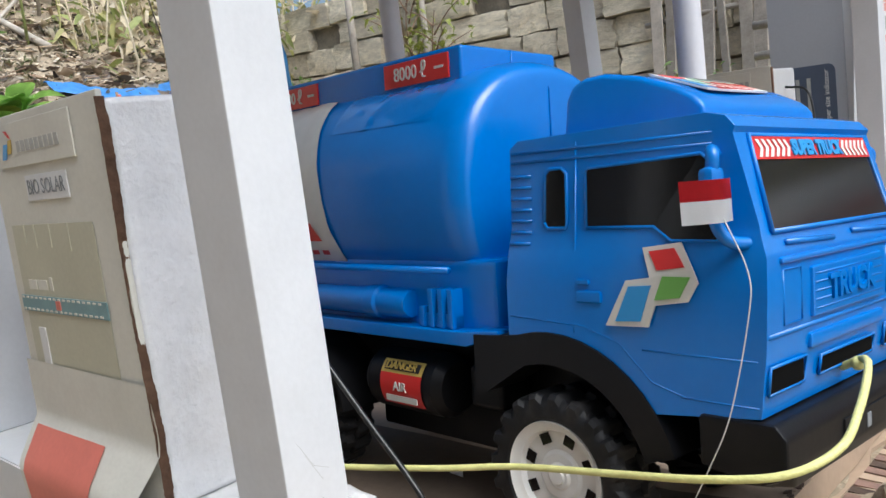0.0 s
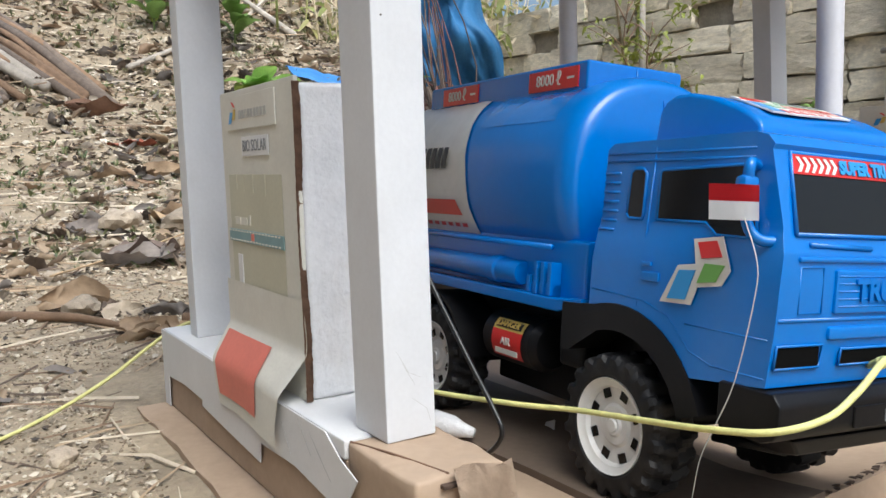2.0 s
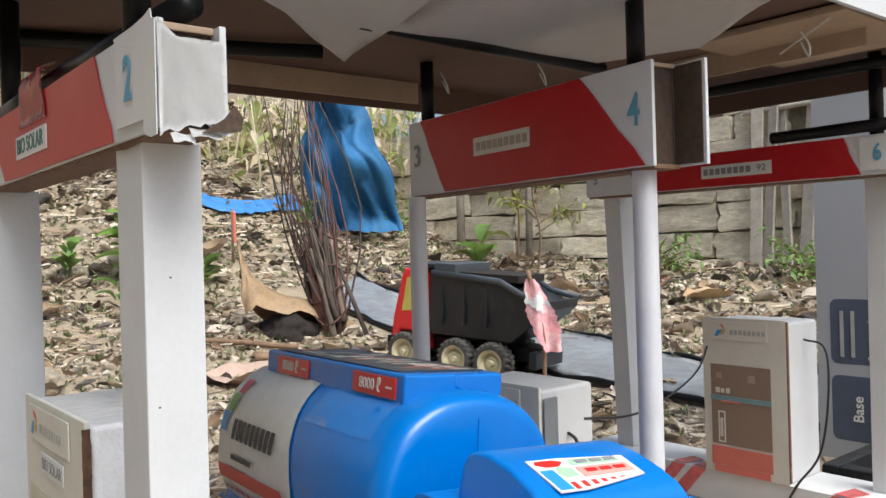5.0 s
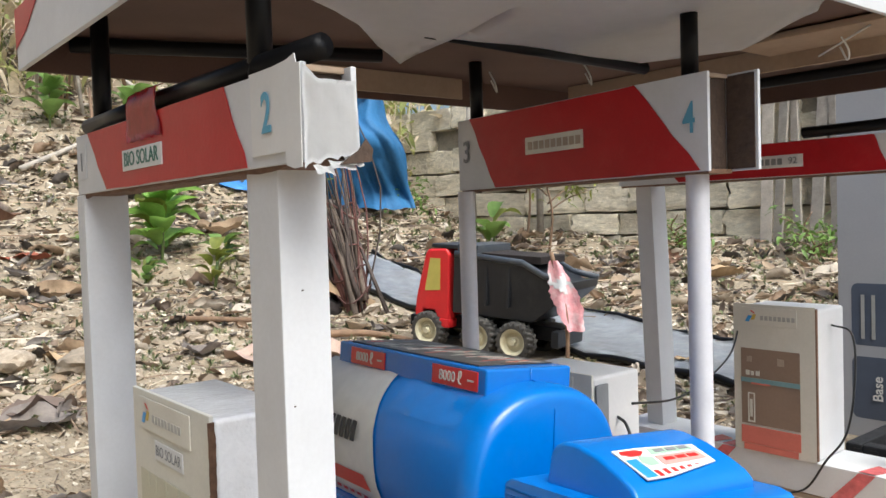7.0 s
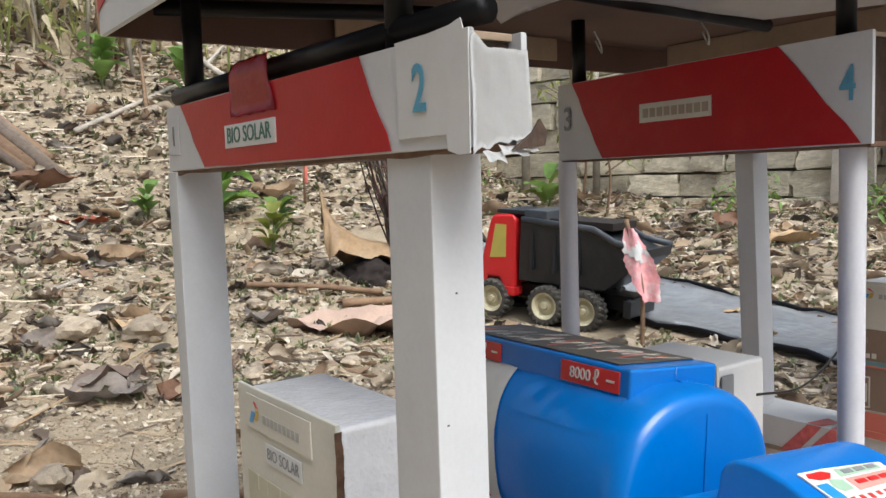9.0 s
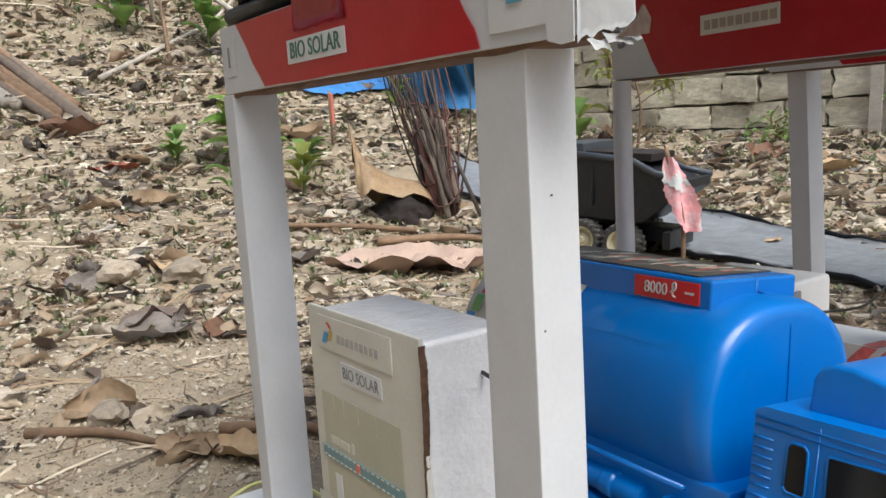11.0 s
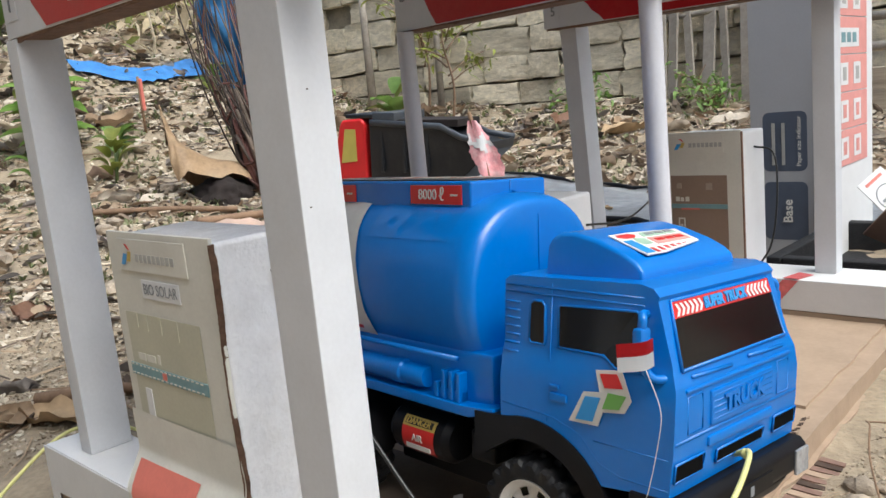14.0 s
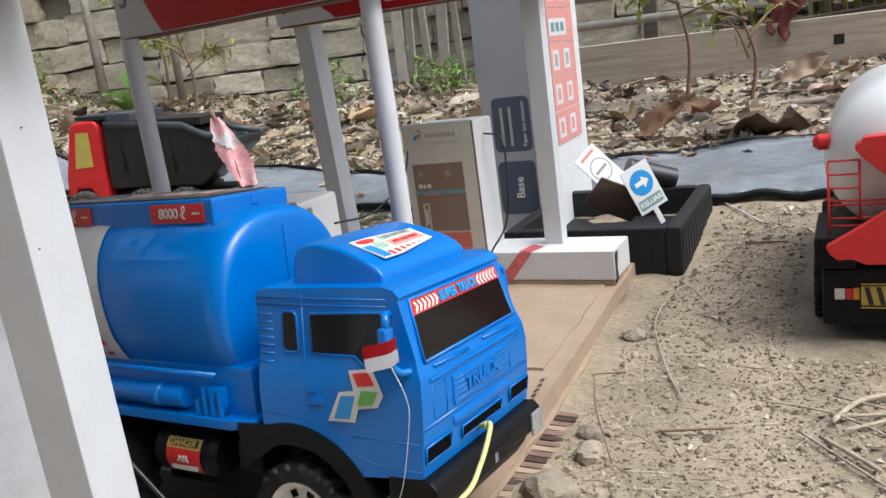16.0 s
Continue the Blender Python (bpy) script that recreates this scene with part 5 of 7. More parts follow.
BED_RIM = mat("blue-grey bed rim plastic", (0.05, 0.06, 0.075), 0.35, vary=0.2, scale=30, bump=0.1, dirt=(0.16, 0.15, 0.13), dirt_amount=0.35)
RED_PLASTIC = mat("red toy plastic", (0.62, 0.022, 0.025), 0.32, vary=0.08, bump=0.03, dirt=(0.3, 0.1, 0.08), dirt_amount=0.25)
DUSTY_TYRE = mat("dusty grey rubber tyre", (0.06, 0.056, 0.05), 0.75, vary=0.35, scale=50, bump=0.2, dirt=(0.2, 0.18, 0.15), dirt_amount=0.5)
CREAM_PLASTIC = mat("cream wheel plastic", (0.6, 0.55, 0.38), 0.45, vary=0.08, bump=0.03)
YELLOW = mat("pale yellow sticker", (0.5, 0.43, 0.1), 0.4, vary=0.1, bump=0.03)
GREY_BOX = mat("grey printed carton", (0.36, 0.37, 0.39), 0.5, vary=0.06, scale=12, bump=0.05)
NAVY = mat("slate print", (0.07, 0.09, 0.13), 0.5, vary=0.1, bump=0.0)
PINK_PRINT = mat("faded red print", (0.64, 0.28, 0.25), 0.5, vary=0.1, bump=0.0)
PINK_CLOTH = mat("pink and white plastic strip", (0.76, 0.36, 0.38), 0.5, vary=0.3, scale=42, bump=0.5, dirt=(0.85, 0.8, 0.79), dirt_amount=1.0)


def ground_at(x, y, up=0.0):
    return Vector((x, y, ground_height(x, y) + up))


# stone wall of separate blocks
A, B = Vector((-4.2, 2.75, 0)), Vector((-0.35, 3.35, 0))
along = (B - A).normalized()
wall_turn = math.degrees(math.atan2(along.y, along.x))
wlen = (B - A).length
wall = new("wall_back")
wall.matrix_world = pose(A.x, A.y, 0, 0, 0, wall_turn)
tagged(wall, "old wall of uneven pale limestone blocks", "wall", kind="structure")
part("wall_core", slab(0, wlen, 0.03, 0.2, 0.1, 0.98, 0.01), MORTAR, wall)
random.seed(11)
block_meshes = []
for k in range(9):
    b = bmesh.new()
    bmesh.ops.create_cube(b, size=1.0)
    bmesh.ops.subdivide_edges(b, edges=b.edges[:], cuts=4, use_grid_fill=True)
    for v in b.verts:
        c = v.co.copy()
        v.co *= 1 - 0.11 * max(0, c.length - 0.62)
        for f, a in ((2.3, 0.055), (6.1, 0.05)):
            v.co += a * Vector((noise.noise(c * f + Vector((k * 7, 0, 0))), noise.noise(c * f + Vector((0, k * 7, 5))), noise.noise(c * f + Vector((3, 0, k * 7)))))
    block_meshes.append(finish("stone", b, STONE, 40))
z = 0.16
while z < 0.98:
    h = random.uniform(0.12, 0.155)
    x = random.uniform(-0.15, 0)
    while x < wlen:
        w = random.uniform(0.17, 0.42)
        if not (z > 0.8 and random.random() < 0.12):
            o = new("stone", random.choice(block_meshes))
            o.parent = wall
            o.matrix_basis = pose(x + w / 2, 0.045 + random.uniform(-0.018, 0.01), z + h / 2, random.uniform(-4, 4), random.uniform(-3, 3), random.uniform(-5, 5)) @ Matrix.Diagonal((w - 0.004, 0.14, (h - 0.004) * random.uniform(0.9, 1.03), 1))
        x += w
    z += h


def stick(name, pts, r, material, label, category="stick", group="", seg=7):
    n = len(pts)
    rr = r if isinstance(r, (list, tuple)) else [r * (1 - 0.45 * k / max(1, n - 1)) for k in range(n)]
    return solo(name, tube(pts, rr, seg), material, label, category, group, smooth=True)


# unseen wall added behind the camera to close the yard and cut light
BLOCKER = mat("grey-brown blocking wall", (0.16, 0.145, 0.13), 0.9, vary=0.25, scale=4, bump=0.4, fine=60)
blocker = solo("wall_blocker", slab(-3.6, 3.4, -2.85, -2.7, -0.15, 3.6, 0.01), BLOCKER, "plain unseen wall added to block light", "wall", kind="structure")

# upright slats before the wall
fence = thing("slat_fence", "grey weathered upright wooden slats leaning on the wall", "fence")
random.seed(5)
for k in range(7):
    x = -1.5 + k * 0.075 + random.uniform(-0.02, 0.02)
    y = 3.04 + 0.155 * (x + 1.75)
    w = random.uniform(0.03, 0.06)
    g = ground_height(x, y)
    p = part("slat", slab(-w / 2, w / 2, -0.008, 0.008, 0, random.uniform(1.0, 1.25), 0.003), WOOD_GREY, fence)
    p.matrix_basis = pose(x, y, g - 0.02, random.uniform(-5, -1), random.uniform(-3, 3), random.uniform(-10, 10))
for z in (0.62, 0.95):
    part("rail", tube([(-1.55, 3.1, z), (-0.92, 3.19, z + 0.03)], 0.012, 8), WOOD_GREY, fence, smooth=True)

# long weathered beam with rails behind it
beam = thing("timber_beam", "long weathered grey timber beam with a square mortise", "timber beam")
WOOD_BEAM = mat("weathered grey plank", (0.5, 0.42, 0.32), 0.85, vary=0.3, scale=60, bump=0.7, fine=260, dirt=(0.2, 0.16, 0.12), dirt_amount=0.4, per_object=0.22, stretch=(0.06, 1, 1))
p = part("beam", slab(-1.0, 1.0, -0.03, 0.03, 0.02, 0.2, 0.006), WOOD_BEAM, beam)
p.matrix_basis = pose(0.38, 2.86, 0.118, 0, 0.4, 2)
p2 = part("mortise", slab(0.02, 0.055, -0.0315, -0.02, 0.1, 0.135, 0.001), DARK, beam)
p2.matrix_basis = pose(0.38, 2.86, 0.118, 0, 0.4, 2)
part("bearer", slab(-0.3, -0.22, 2.84, 2.92, 0.08, 0.155, 0.006), DARK, beam)
part("bearer", slab(0.95, 1.03, 2.9, 2.98, 0.08, 0.16, 0.006), DARK, beam)
# darker copy of the plank wood: the pile's shade is in the colour
WOOD_SHADED = mat("old board in painted shade", (0.2, 0.165, 0.125), 0.9, vary=0.35, scale=60, bump=0.7, fine=260, dirt=(0.08, 0.065, 0.05), dirt_amount=0.5, per_object=0.3, stretch=(0.06, 1, 1))
pile = thing("board_pile", "weathered boards and bamboo poles stacked behind the beam", "board pile")
for k, (x0, x1, y, z, w, h, tl) in enumerate(((-0.4, 1.5, 3.25, 0.3, 0.03, 0.06, -2), (0.1, 1.5, 3.1, 0.47, 0.2, 0.025, -1), (-0.5, 1.4, 3.3, 0.62, 0.03, 0.05, 2))):
    q = part("board", slab(-(x1 - x0) / 2, (x1 - x0) / 2, -w / 2, w / 2, -h / 2, h / 2, 0.004), WOOD_SHADED, pile)
    q.matrix_basis = pose((x0 + x1) / 2, y, z, 0, tl, 4)
for x in (-0.3, 0.62, 1.35):
    part("upright", slab(x - 0.03, x + 0.03, 3.14 + 0.07 * x, 3.18 + 0.07 * x, 0.1, 0.85, 0.004), WOOD_SHADED, pile)
for z0, z1 in ((0.4, 0.38), (0.52, 0.46), (0.7, 0.74)):
    part("bamboo", tube([(-1.0, 2.95, z0), (0.0, 2.98, (z0 + z1) / 2 + 0.01), (0.8, 3.03, z1)], 0.017, 8), WOOD_GREY, pile, smooth=True)
b = bmesh.new()
cols = []
for i in range(12):
    row = []
    for j in range(14):
        u, v = i / 11, j / 13
        w = 0.065 * (1 - 0.5 * v)
        row.append(b.verts.new((0.24 + (u - 0.5) * 2 * w + 0.02 * math.sin(v * 6), 2.815 - 0.015 * math.sin(u * 9 + v * 2), 0.41 - 0.14 * v + 0.02 * math.sin(u * 7))))
    cols.append(row)
for p, q in zip(cols, cols[1:]):
    for j in range(13):
        b.faces.new((p[j], q[j], q[j + 1], p[j + 1]))
bmesh.ops.solidify(b, geom=b.faces[:], thickness=0.004)
solo("rag", b, mat("faded red rag", (0.28, 0.09, 0.08), 0.9, vary=0.3, scale=40, bump=0.5), "faded red rag hanging over the beam", "rag", smooth=True)


# leafy plants


def leaf_blade(b, base, tip, width, normal, droop=0.2, n=6):
    """One leaf as a folded, arched blade."""
    base, tip, normal = Vector(base), Vector(tip), Vector(normal).normalized()
    d = tip - base
    sidev = d.cross(normal).normalized()
    prev = None
    for k in range(n + 1):
        u = k / n
        c = base + d * u + normal * (droop * d.length * (math.sin(u * math.pi) * 0.6 - u * u * 0.5))
        w = width * max(0.02, math.sin(math.pi * min(1, u * 0.94 + 0.06)) ** 0.8)
        row = [b.verts.new(c - sidev * w + normal * w * 0.35), b.verts.new(c), b.verts.new(c + sidev * w + normal * w * 0.35)]
        if prev:
            b.faces.new((prev[0], prev[1], row[1], row[0])), b.faces.new((prev[1], prev[2], row[2], row[1]))
        prev = row


def broad_plant(x, y, height, count, size, seed, label, material=LEAF_GREEN):
    random.seed(seed)
    g = ground_at(x, y, -0.01)
    t = thing("leafy_plant", label, "plant", Matrix.Translation(g), group="yard plants")
    part("stem", tube(glide([(0, 0, 0), (0.02, 0, height * 0.4), (-0.01, 0.02, height * 0.75)]), 0.006, 6), mat("plant stem", (0.1, 0.14, 0.04), 0.6), t, smooth=True)
    for k in range(count):
        a, h = random.uniform(0, 6.28), height * (0.15 + 0.75 * k / count)
        out = Vector((math.cos(a), math.sin(a), random.uniform(0.2, 1.0))).normalized()
        b = bmesh.new()
        s = size * random.uniform(0.7, 1.15)
        leaf_blade(b, Vector((0, 0, h)) + out * 0.02, Vector((0, 0, h)) + out * s, s * 0.3, Vector((-out.x * out.z, -out.y * out.z, 1)), random.uniform(0.1, 0.35))
        part("leaf", b, material if k % 7 else LEAF_YELLOW, t, smooth=True)
    return t


LEAF_FRESH = see_through(mat("fresh green leaf", (0.3, 0.5, 0.11), 0.42, vary=0.3, scale=25, bump=0.2, per_object=0.25), 0.4)
broad_plant(-2.75, 0.76, 0.27, 30, 0.17, 3, "broad-leaved green plant growing out of the dry ground", LEAF_FRESH)
broad_plant(-2.55, 2.35, 0.2, 9, 0.16, 5, "small bright green broad-leaved seedling")
broad_plant(-2.3, 0.78, 0.16, 10, 0.09, 6, "low pale green weed beside the dry leaf", LEAF_YELLOW)
broad_plant(-2.5, 0.6, 0.12, 12, 0.09, 16, "low green weed among the litter")
broad_plant(-2.95, 0.55, 0.12, 12, 0.1, 17, "low green weed among the litter")
broad_plant(-2.62, 0.95, 0.1, 10, 0.1, 18, "low green weed among the litter")
broad_plant(-4.0, 1.1, 0.3, 16, 0.18, 8, "green weed clump on the hillside")
broad_plant(-4.3, 0.75, 0.3, 16, 0.16, 9, "green weed clump on the hillside")
broad_plant(-3.2, 1.75, 0.14, 9, 0.1, 12, "low green weed on the slope")


def shrub(x, y, height, seed, label, leaves=140, spread=0.3, leaf=0.045, material=LEAF_YELLOW, low=0.35):
    random.seed(seed)
    t = thing("shrub", label, "shrub", Matrix.Translation(ground_at(x, y, -0.02)), group="yard shrubs")
    tips = []
    trunk = glide([(0, 0, 0), (0.02, 0.01, height * 0.35), (-0.02, 0.0, height * 0.7), (0.01, 0.01, height)], 6)
    part("trunk", tube(trunk, [(0.006 + 0.003 * height) * (1 - 0.7 * k / (len(trunk) - 1)) for k in range(len(trunk))], 7), WOOD_BROWN, t, smooth=True)
    b = bmesh.new()
    for k in range(9):
        h = height * (low + 0.6 * k / 9)
        a = random.uniform(0, 6.28)
        e = Vector((math.cos(a) * spread * random.uniform(0.5, 1), math.sin(a) * spread * random.uniform(0.5, 1), h + height * random.uniform(0.05, 0.3)))
        mid = Vector((e.x * 0.45, e.y * 0.45, h + (e.z - h) * 0.6))
        tube(glide([(0, 0, h), mid, e], 4), [0.005 - 0.0004 * q for q in range(9)], 5, b)
        tips += [mid.lerp(e, u) for u in (0.2, 0.45, 0.7, 1.0)]
    part("branching", b, WOOD_BROWN, t, smooth=True)
    b = bmesh.new()
    for k in range(leaves):
        p = random.choice(tips) + Vector([random.gauss(0, 0.03) for _ in range(3)])
        d = Vector((random.gauss(0, 1), random.gauss(0, 1), random.gauss(-0.2, 0.6))).normalized()
        leaf_blade(b, p, p + d * leaf * random.uniform(0.6, 1.3), leaf * 0.2, (random.gauss(0, 0.4), random.gauss(0, 0.4), 1), 0.2, 3)
    part("crown", b, material, t, smooth=True)
    return t


shrub(-2.35, 2.55, 0.62, 21, "thin leggy shrub with sparse yellow-green leaves", 150, 0.26)
shrub(-2.7, 2.75, 0.75, 22, "thin leggy shrub with sparse yellow-green leaves by the wall", 120, 0.25)
shrub(-0.03, 2.31, 0.62, 23, "slim young shrub with sparse yellow-green leaves", 460, 0.24, 0.04, LEAF_YELLOW, 0.5)
shrub(0.16, 2.42, 0.45, 24, "small bare shrub with few leaves", 40, 0.22)
shrub(-1.15, 2.8, 0.22, 25, "low green shrub at the foot of the wall", 160, 0.16, 0.04, LEAF_GREEN, 0.1)
shrub(-1.75, 2.75, 0.2, 26, "low green shrub at the foot of the wall", 140, 0.16, 0.04, LEAF_GREEN, 0.1)
shrub(-3.3, 2.35, 0.22, 27, "low green shrub below the tarpaulin", 160, 0.2, 0.04, LEAF_GREEN, 0.1)
for k, (x, y, h) in enumerate(((-3.3, 3.9, 1.7), (-2.5, 4.0, 1.8), (-1.2, 4.1, 1.9), (0.2, 4.2, 1.8), (1.3, 4.2, 1.8))):
    shrub(x, y, h, 40 + k, "tall thin shrub behind the wall with sparse leaves", 700, 0.75, 0.11, LEAF_GREEN if k % 2 else LEAF_YELLOW, 0.2)

# dry brush and leaves behind the wall and on the slope
BRUSH = island_mat("dry brush leaves", [(0.6, 0.5, 0.32), (0.42, 0.4, 0.16), (0.68, 0.59, 0.42), (0.28, 0.32, 0.1), (0.52, 0.43, 0.29), (0.36, 0.4, 0.14), (0.72, 0.64, 0.49)], 0.6)
see_through(BRUSH, 0.4)


def brush(name, zones, count, leaf, label, seed):
    """Hanging dry leaves and stems as one mass: zones are (x, y, half width, z low, z high)."""
    random.seed(seed)
    b = bmesh.new()
    for k in range(count):
        x, y, h, z0, z1 = random.choice(zones)
        p = Vector((random.gauss(x, h * 0.5), random.gauss(y, h * 0.4), random.uniform(z0, z1)))
        d = Vector((random.gauss(0, 0.6), random.gauss(0, 0.6), random.gauss(-0.3, 0.7))).normalized()
        n = leaf * random.uniform(0.5, 1.5)
        leaf_blade(b, p, p + d * n, n * random.uniform(0.06, 0.2), (random.gauss(0, 0.5), random.gauss(0, 0.5), 1), 0.25, 3)
    for k in range(count // 22):
        x, y, h, z0, z1 = random.choice(zones)
        p = Vector((random.gauss(x, h * 0.5), random.gauss(y, h * 0.4), z0 - 0.2))
        q = p + Vector((random.gauss(0, 0.15), random.gauss(0, 0.15), z1 - z0 + 0.3))
        tube([p, (p + q) / 2 + Vector((random.gauss(0, 0.04), random.gauss(0, 0.04), 0)), q], [0.009, 0.007, 0.003], 5, b)
    me = finish(name, b, BRUSH, True)
    return tagged(new(name, me), label, "brush", kind="stuff")


brush("dry_brush", [(-4.6, 2.2, 0.5, 0.7, 1.35), (-5.2, 1.5, 0.6, 1.0, 1.7), (-4.2, 2.9, 0.5, 0.7, 1.35), (-5.0, 0.6, 0.5, 1.2, 2.2), (-4.3, 1.8, 0.4, 0.6, 1.15), (-4.0, 2.5, 0.35, 0.5, 1.1)], 3400, 0.13, "tangle of dry bamboo leaves and stems on the slope", 61)
brush("hedge_brush", [(-3.0, 3.5, 0.6, 0.8, 2.0), (-1.9, 3.75, 0.6, 0.8, 1.9), (-0.6, 3.9, 0.6, 0.8, 1.8), (0.6, 4.0, 0.6, 0.5, 1.7), (1.7, 4.0, 0.6, 0.4, 1.7)], 8200, 0.11, "mixed dry and green foliage behind the wall", 62)

# blue tarpaulin hung on a pole
tarp = thing("tarpaulin", "crumpled blue tarpaulin hanging from a pole", "tarpaulin")
b = bmesh.new()
base = Vector((-3.3, 2.05, 0))
right = Vector((0.6, 0.8, 0))
toward = Vector((0.8, -0.6, 0))
cols = []
for i in range(29):
    row = []
    for j in range(26):
        u, v = i / 28 - 0.5, j / 25
        width = 0.1 + 0.36 * min(1, v * 1.5) + 0.1 * noise.noise((v * 4, 3, 1)) * v
        fold = abs(noise.noise((u * 3.1 + v * 1.2, v * 2.2, 1))) + 0.4 * abs(noise.noise((u * 6 - v * 2.5, v * 4, 5))) + 0.06 * noise.noise((u * 15 + v * 4, v * 12, 9))
        c = base + right * (u * width - 0.05 + 0.14 * v * v + 0.05 * noise.noise((u * 4, v * 6, 7))) + toward * (0.34 * fold - 0.9 * u * u * width)
        row.append(b.verts.new((c.x, c.y, 1.56 - 1.08 * v + 0.05 * noise.noise((u * 6, v * 3, 2)))))
    cols.append(row)
for p, q in zip(cols, cols[1:]):
    for j in range(25):
        b.faces.new((p[j], q[j], q[j + 1], p[j + 1]))
part("sheet", b, TARP, tarp, smooth=True)
part("pole", tube([(-3.32, 2.1, 0.4), (-3.36, 2.05, 1.65)], 0.02, 8), WOOD_BROWN, tarp, smooth=True)
b = bmesh.new()
cols = []
for i in range(24):
    row = []
    for j in range(7):
        u, v = i / 23, j / 6
        x, y = -3.55 + 0.12 * v + 0.1 * math.sin(u * 5), 1.2 + 0.75 * u
        row.append(b.verts.new((x, y, ground_height(x, y) + 0.025 + 0.03 * abs(noise.noise((u * 9, v * 4, 2))))))
    cols.append(row)
for p, q in zip(cols, cols[1:]):
    for j in range(6):
        b.faces.new((p[j], q[j], q[j + 1], p[j + 1]))
solo("tarpaulin_strip", b, mat("bright blue plastic", (0.05, 0.2, 0.5), 0.45, vary=0.3, scale=20, bump=0.3), "strip of bright blue tarpaulin lying on the slope", "tarpaulin", smooth=True)

# bundle of sticks standing upright
bundle = thing("stick_bundle", "upright bundle of brown and reddish sticks wrapped in torn netting", "stick bundle", Matrix.Translation((-1.83, 1.075, 0.07)))
random.seed(8)
for k in range(98):
    a = random.uniform(0, 6.28)
    r0, r1 = 0.035 * random.random(), random.uniform(0.01, 0.06) if k < 62 else random.uniform(0.03, 0.12)
    h = random.uniform(0.24, 0.42) if k < 62 else random.uniform(0.5, 0.95)
    lean = Vector((-0.09, -0.035, 0)) * (h / 0.5)
    p0 = Vector((math.cos(a) * r0, math.sin(a) * r0, 0.0 if k % 3 else 0.08))
    p2 = Vector((math.cos(a) * r1, math.sin(a) * r1, h)) + lean
    bend = 0.015 if k < 62 else 0.05
    p1 = (p0 + p2) / 2 + Vector((random.gauss(0, bend), random.gauss(0, bend), 0))
    th = 0.0105 if k < 62 else 0.0036
    part("stick", tube(glide([p0, p1, p2], 3), [th * (1 - 0.5 * q / 6) for q in range(7)], 6), random.choice((BARK, BARK, TWIG_RED, BARK_GREY)), bundle, smooth=True)
for k in range(5):
    z = 0.1 + k * 0.07
    loop = [(0.06 * math.cos(t) * (1 + 0.5 * z) - 0.25 * z, 0.06 * math.sin(t) * (1 + 0.5 * z), z + 0.03 * math.sin(2 * t + k)) for t in np.linspace(0, 6.28, 14)]
    part("netting", tube(loop, 0.003, 5), TWIG_RED, bundle, smooth=True)
for q in ((0.1, 0.07), (0.05, 0.11)):
    part("prop", tube([(q[0], q[1], -0.01), (q[0] * 0.2 - 0.04, q[1] * 0.2, 0.3)], 0.005, 6), BARK, bundle, smooth=True)

# big curled dry leaf over a dark hollow
b = bmesh.new()
ridge = glide([(-2.01, 0.825, 0.43), (-2.0, 0.84, 0.36), (-1.985, 0.87, 0.3), (-1.965, 0.95, 0.245), (-1.905, 1.045, 0.215), (-1.82, 1.14, 0.14)], 5)
cam_side, cols = Vector((0.87, -0.49, 0)), []
for i, c in enumerate(ridge):
    u = i / (len(ridge) - 1)
    front = lerp(u, (0, 0.12, 0.25, 0.4, 0.6, 0.85, 1), (0.012, 0.04, 0.07, 0.09, 0.085, 0.06, 0.02))
    fall = lerp(u, (0, 0.12, 0.25, 0.4, 0.6, 0.85, 1), (0.03, 0.12, 0.17, 0.08, 0.055, 0.04, 0.02))
    back = lerp(u, (0, 0.2, 0.5, 1), (0.01, 0.07, 0.1, 0.03))
    row = []
    for k in range(13):
        v = k / 6 - 1
        if v < 0:
            p = c + cam_side * (-v) * front - Vector((0, 0, 1)) * fall * v * v
        else:
            p = c - cam_side * v * back - Vector((0, 0, 1)) * 0.13 * v * v
        p = p + 0.012 * Vector((noise.noise((u * 9, v * 4, 1)), noise.noise((u * 9, v * 4, 4)), noise.noise((u * 9, v * 4, 8)))) * (0.4 + abs(v))
        row.append(b.verts.new(p))
    cols.append(row)
for p, q in zip(cols, cols[1:]):
    for k in range(12):
        b.faces.new((p[k], q[k], q[k + 1], p[k + 1]))
solo("curled_leaf", b, mat("brown curled leaf", (0.3, 0.2, 0.11), 0.65, vary=0.35, scale=20, bump=0.6, fine=90, dirt=(0.42, 0.32, 0.2), dirt_amount=0.6), "large dry tan leaf curled into an arch on the ground", "dry leaf", smooth=True)
# dark lump stands in for the shade inside the leaf's hollow
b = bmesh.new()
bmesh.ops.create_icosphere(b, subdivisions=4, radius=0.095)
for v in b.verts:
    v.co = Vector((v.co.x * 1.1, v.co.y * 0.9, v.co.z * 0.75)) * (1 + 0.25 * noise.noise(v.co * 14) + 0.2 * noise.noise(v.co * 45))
ob = solo("rotten_stump", b, DARK, "dark lump for the shaded hollow under the curled leaf", "stump", smooth=True)
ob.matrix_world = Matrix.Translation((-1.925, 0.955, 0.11))


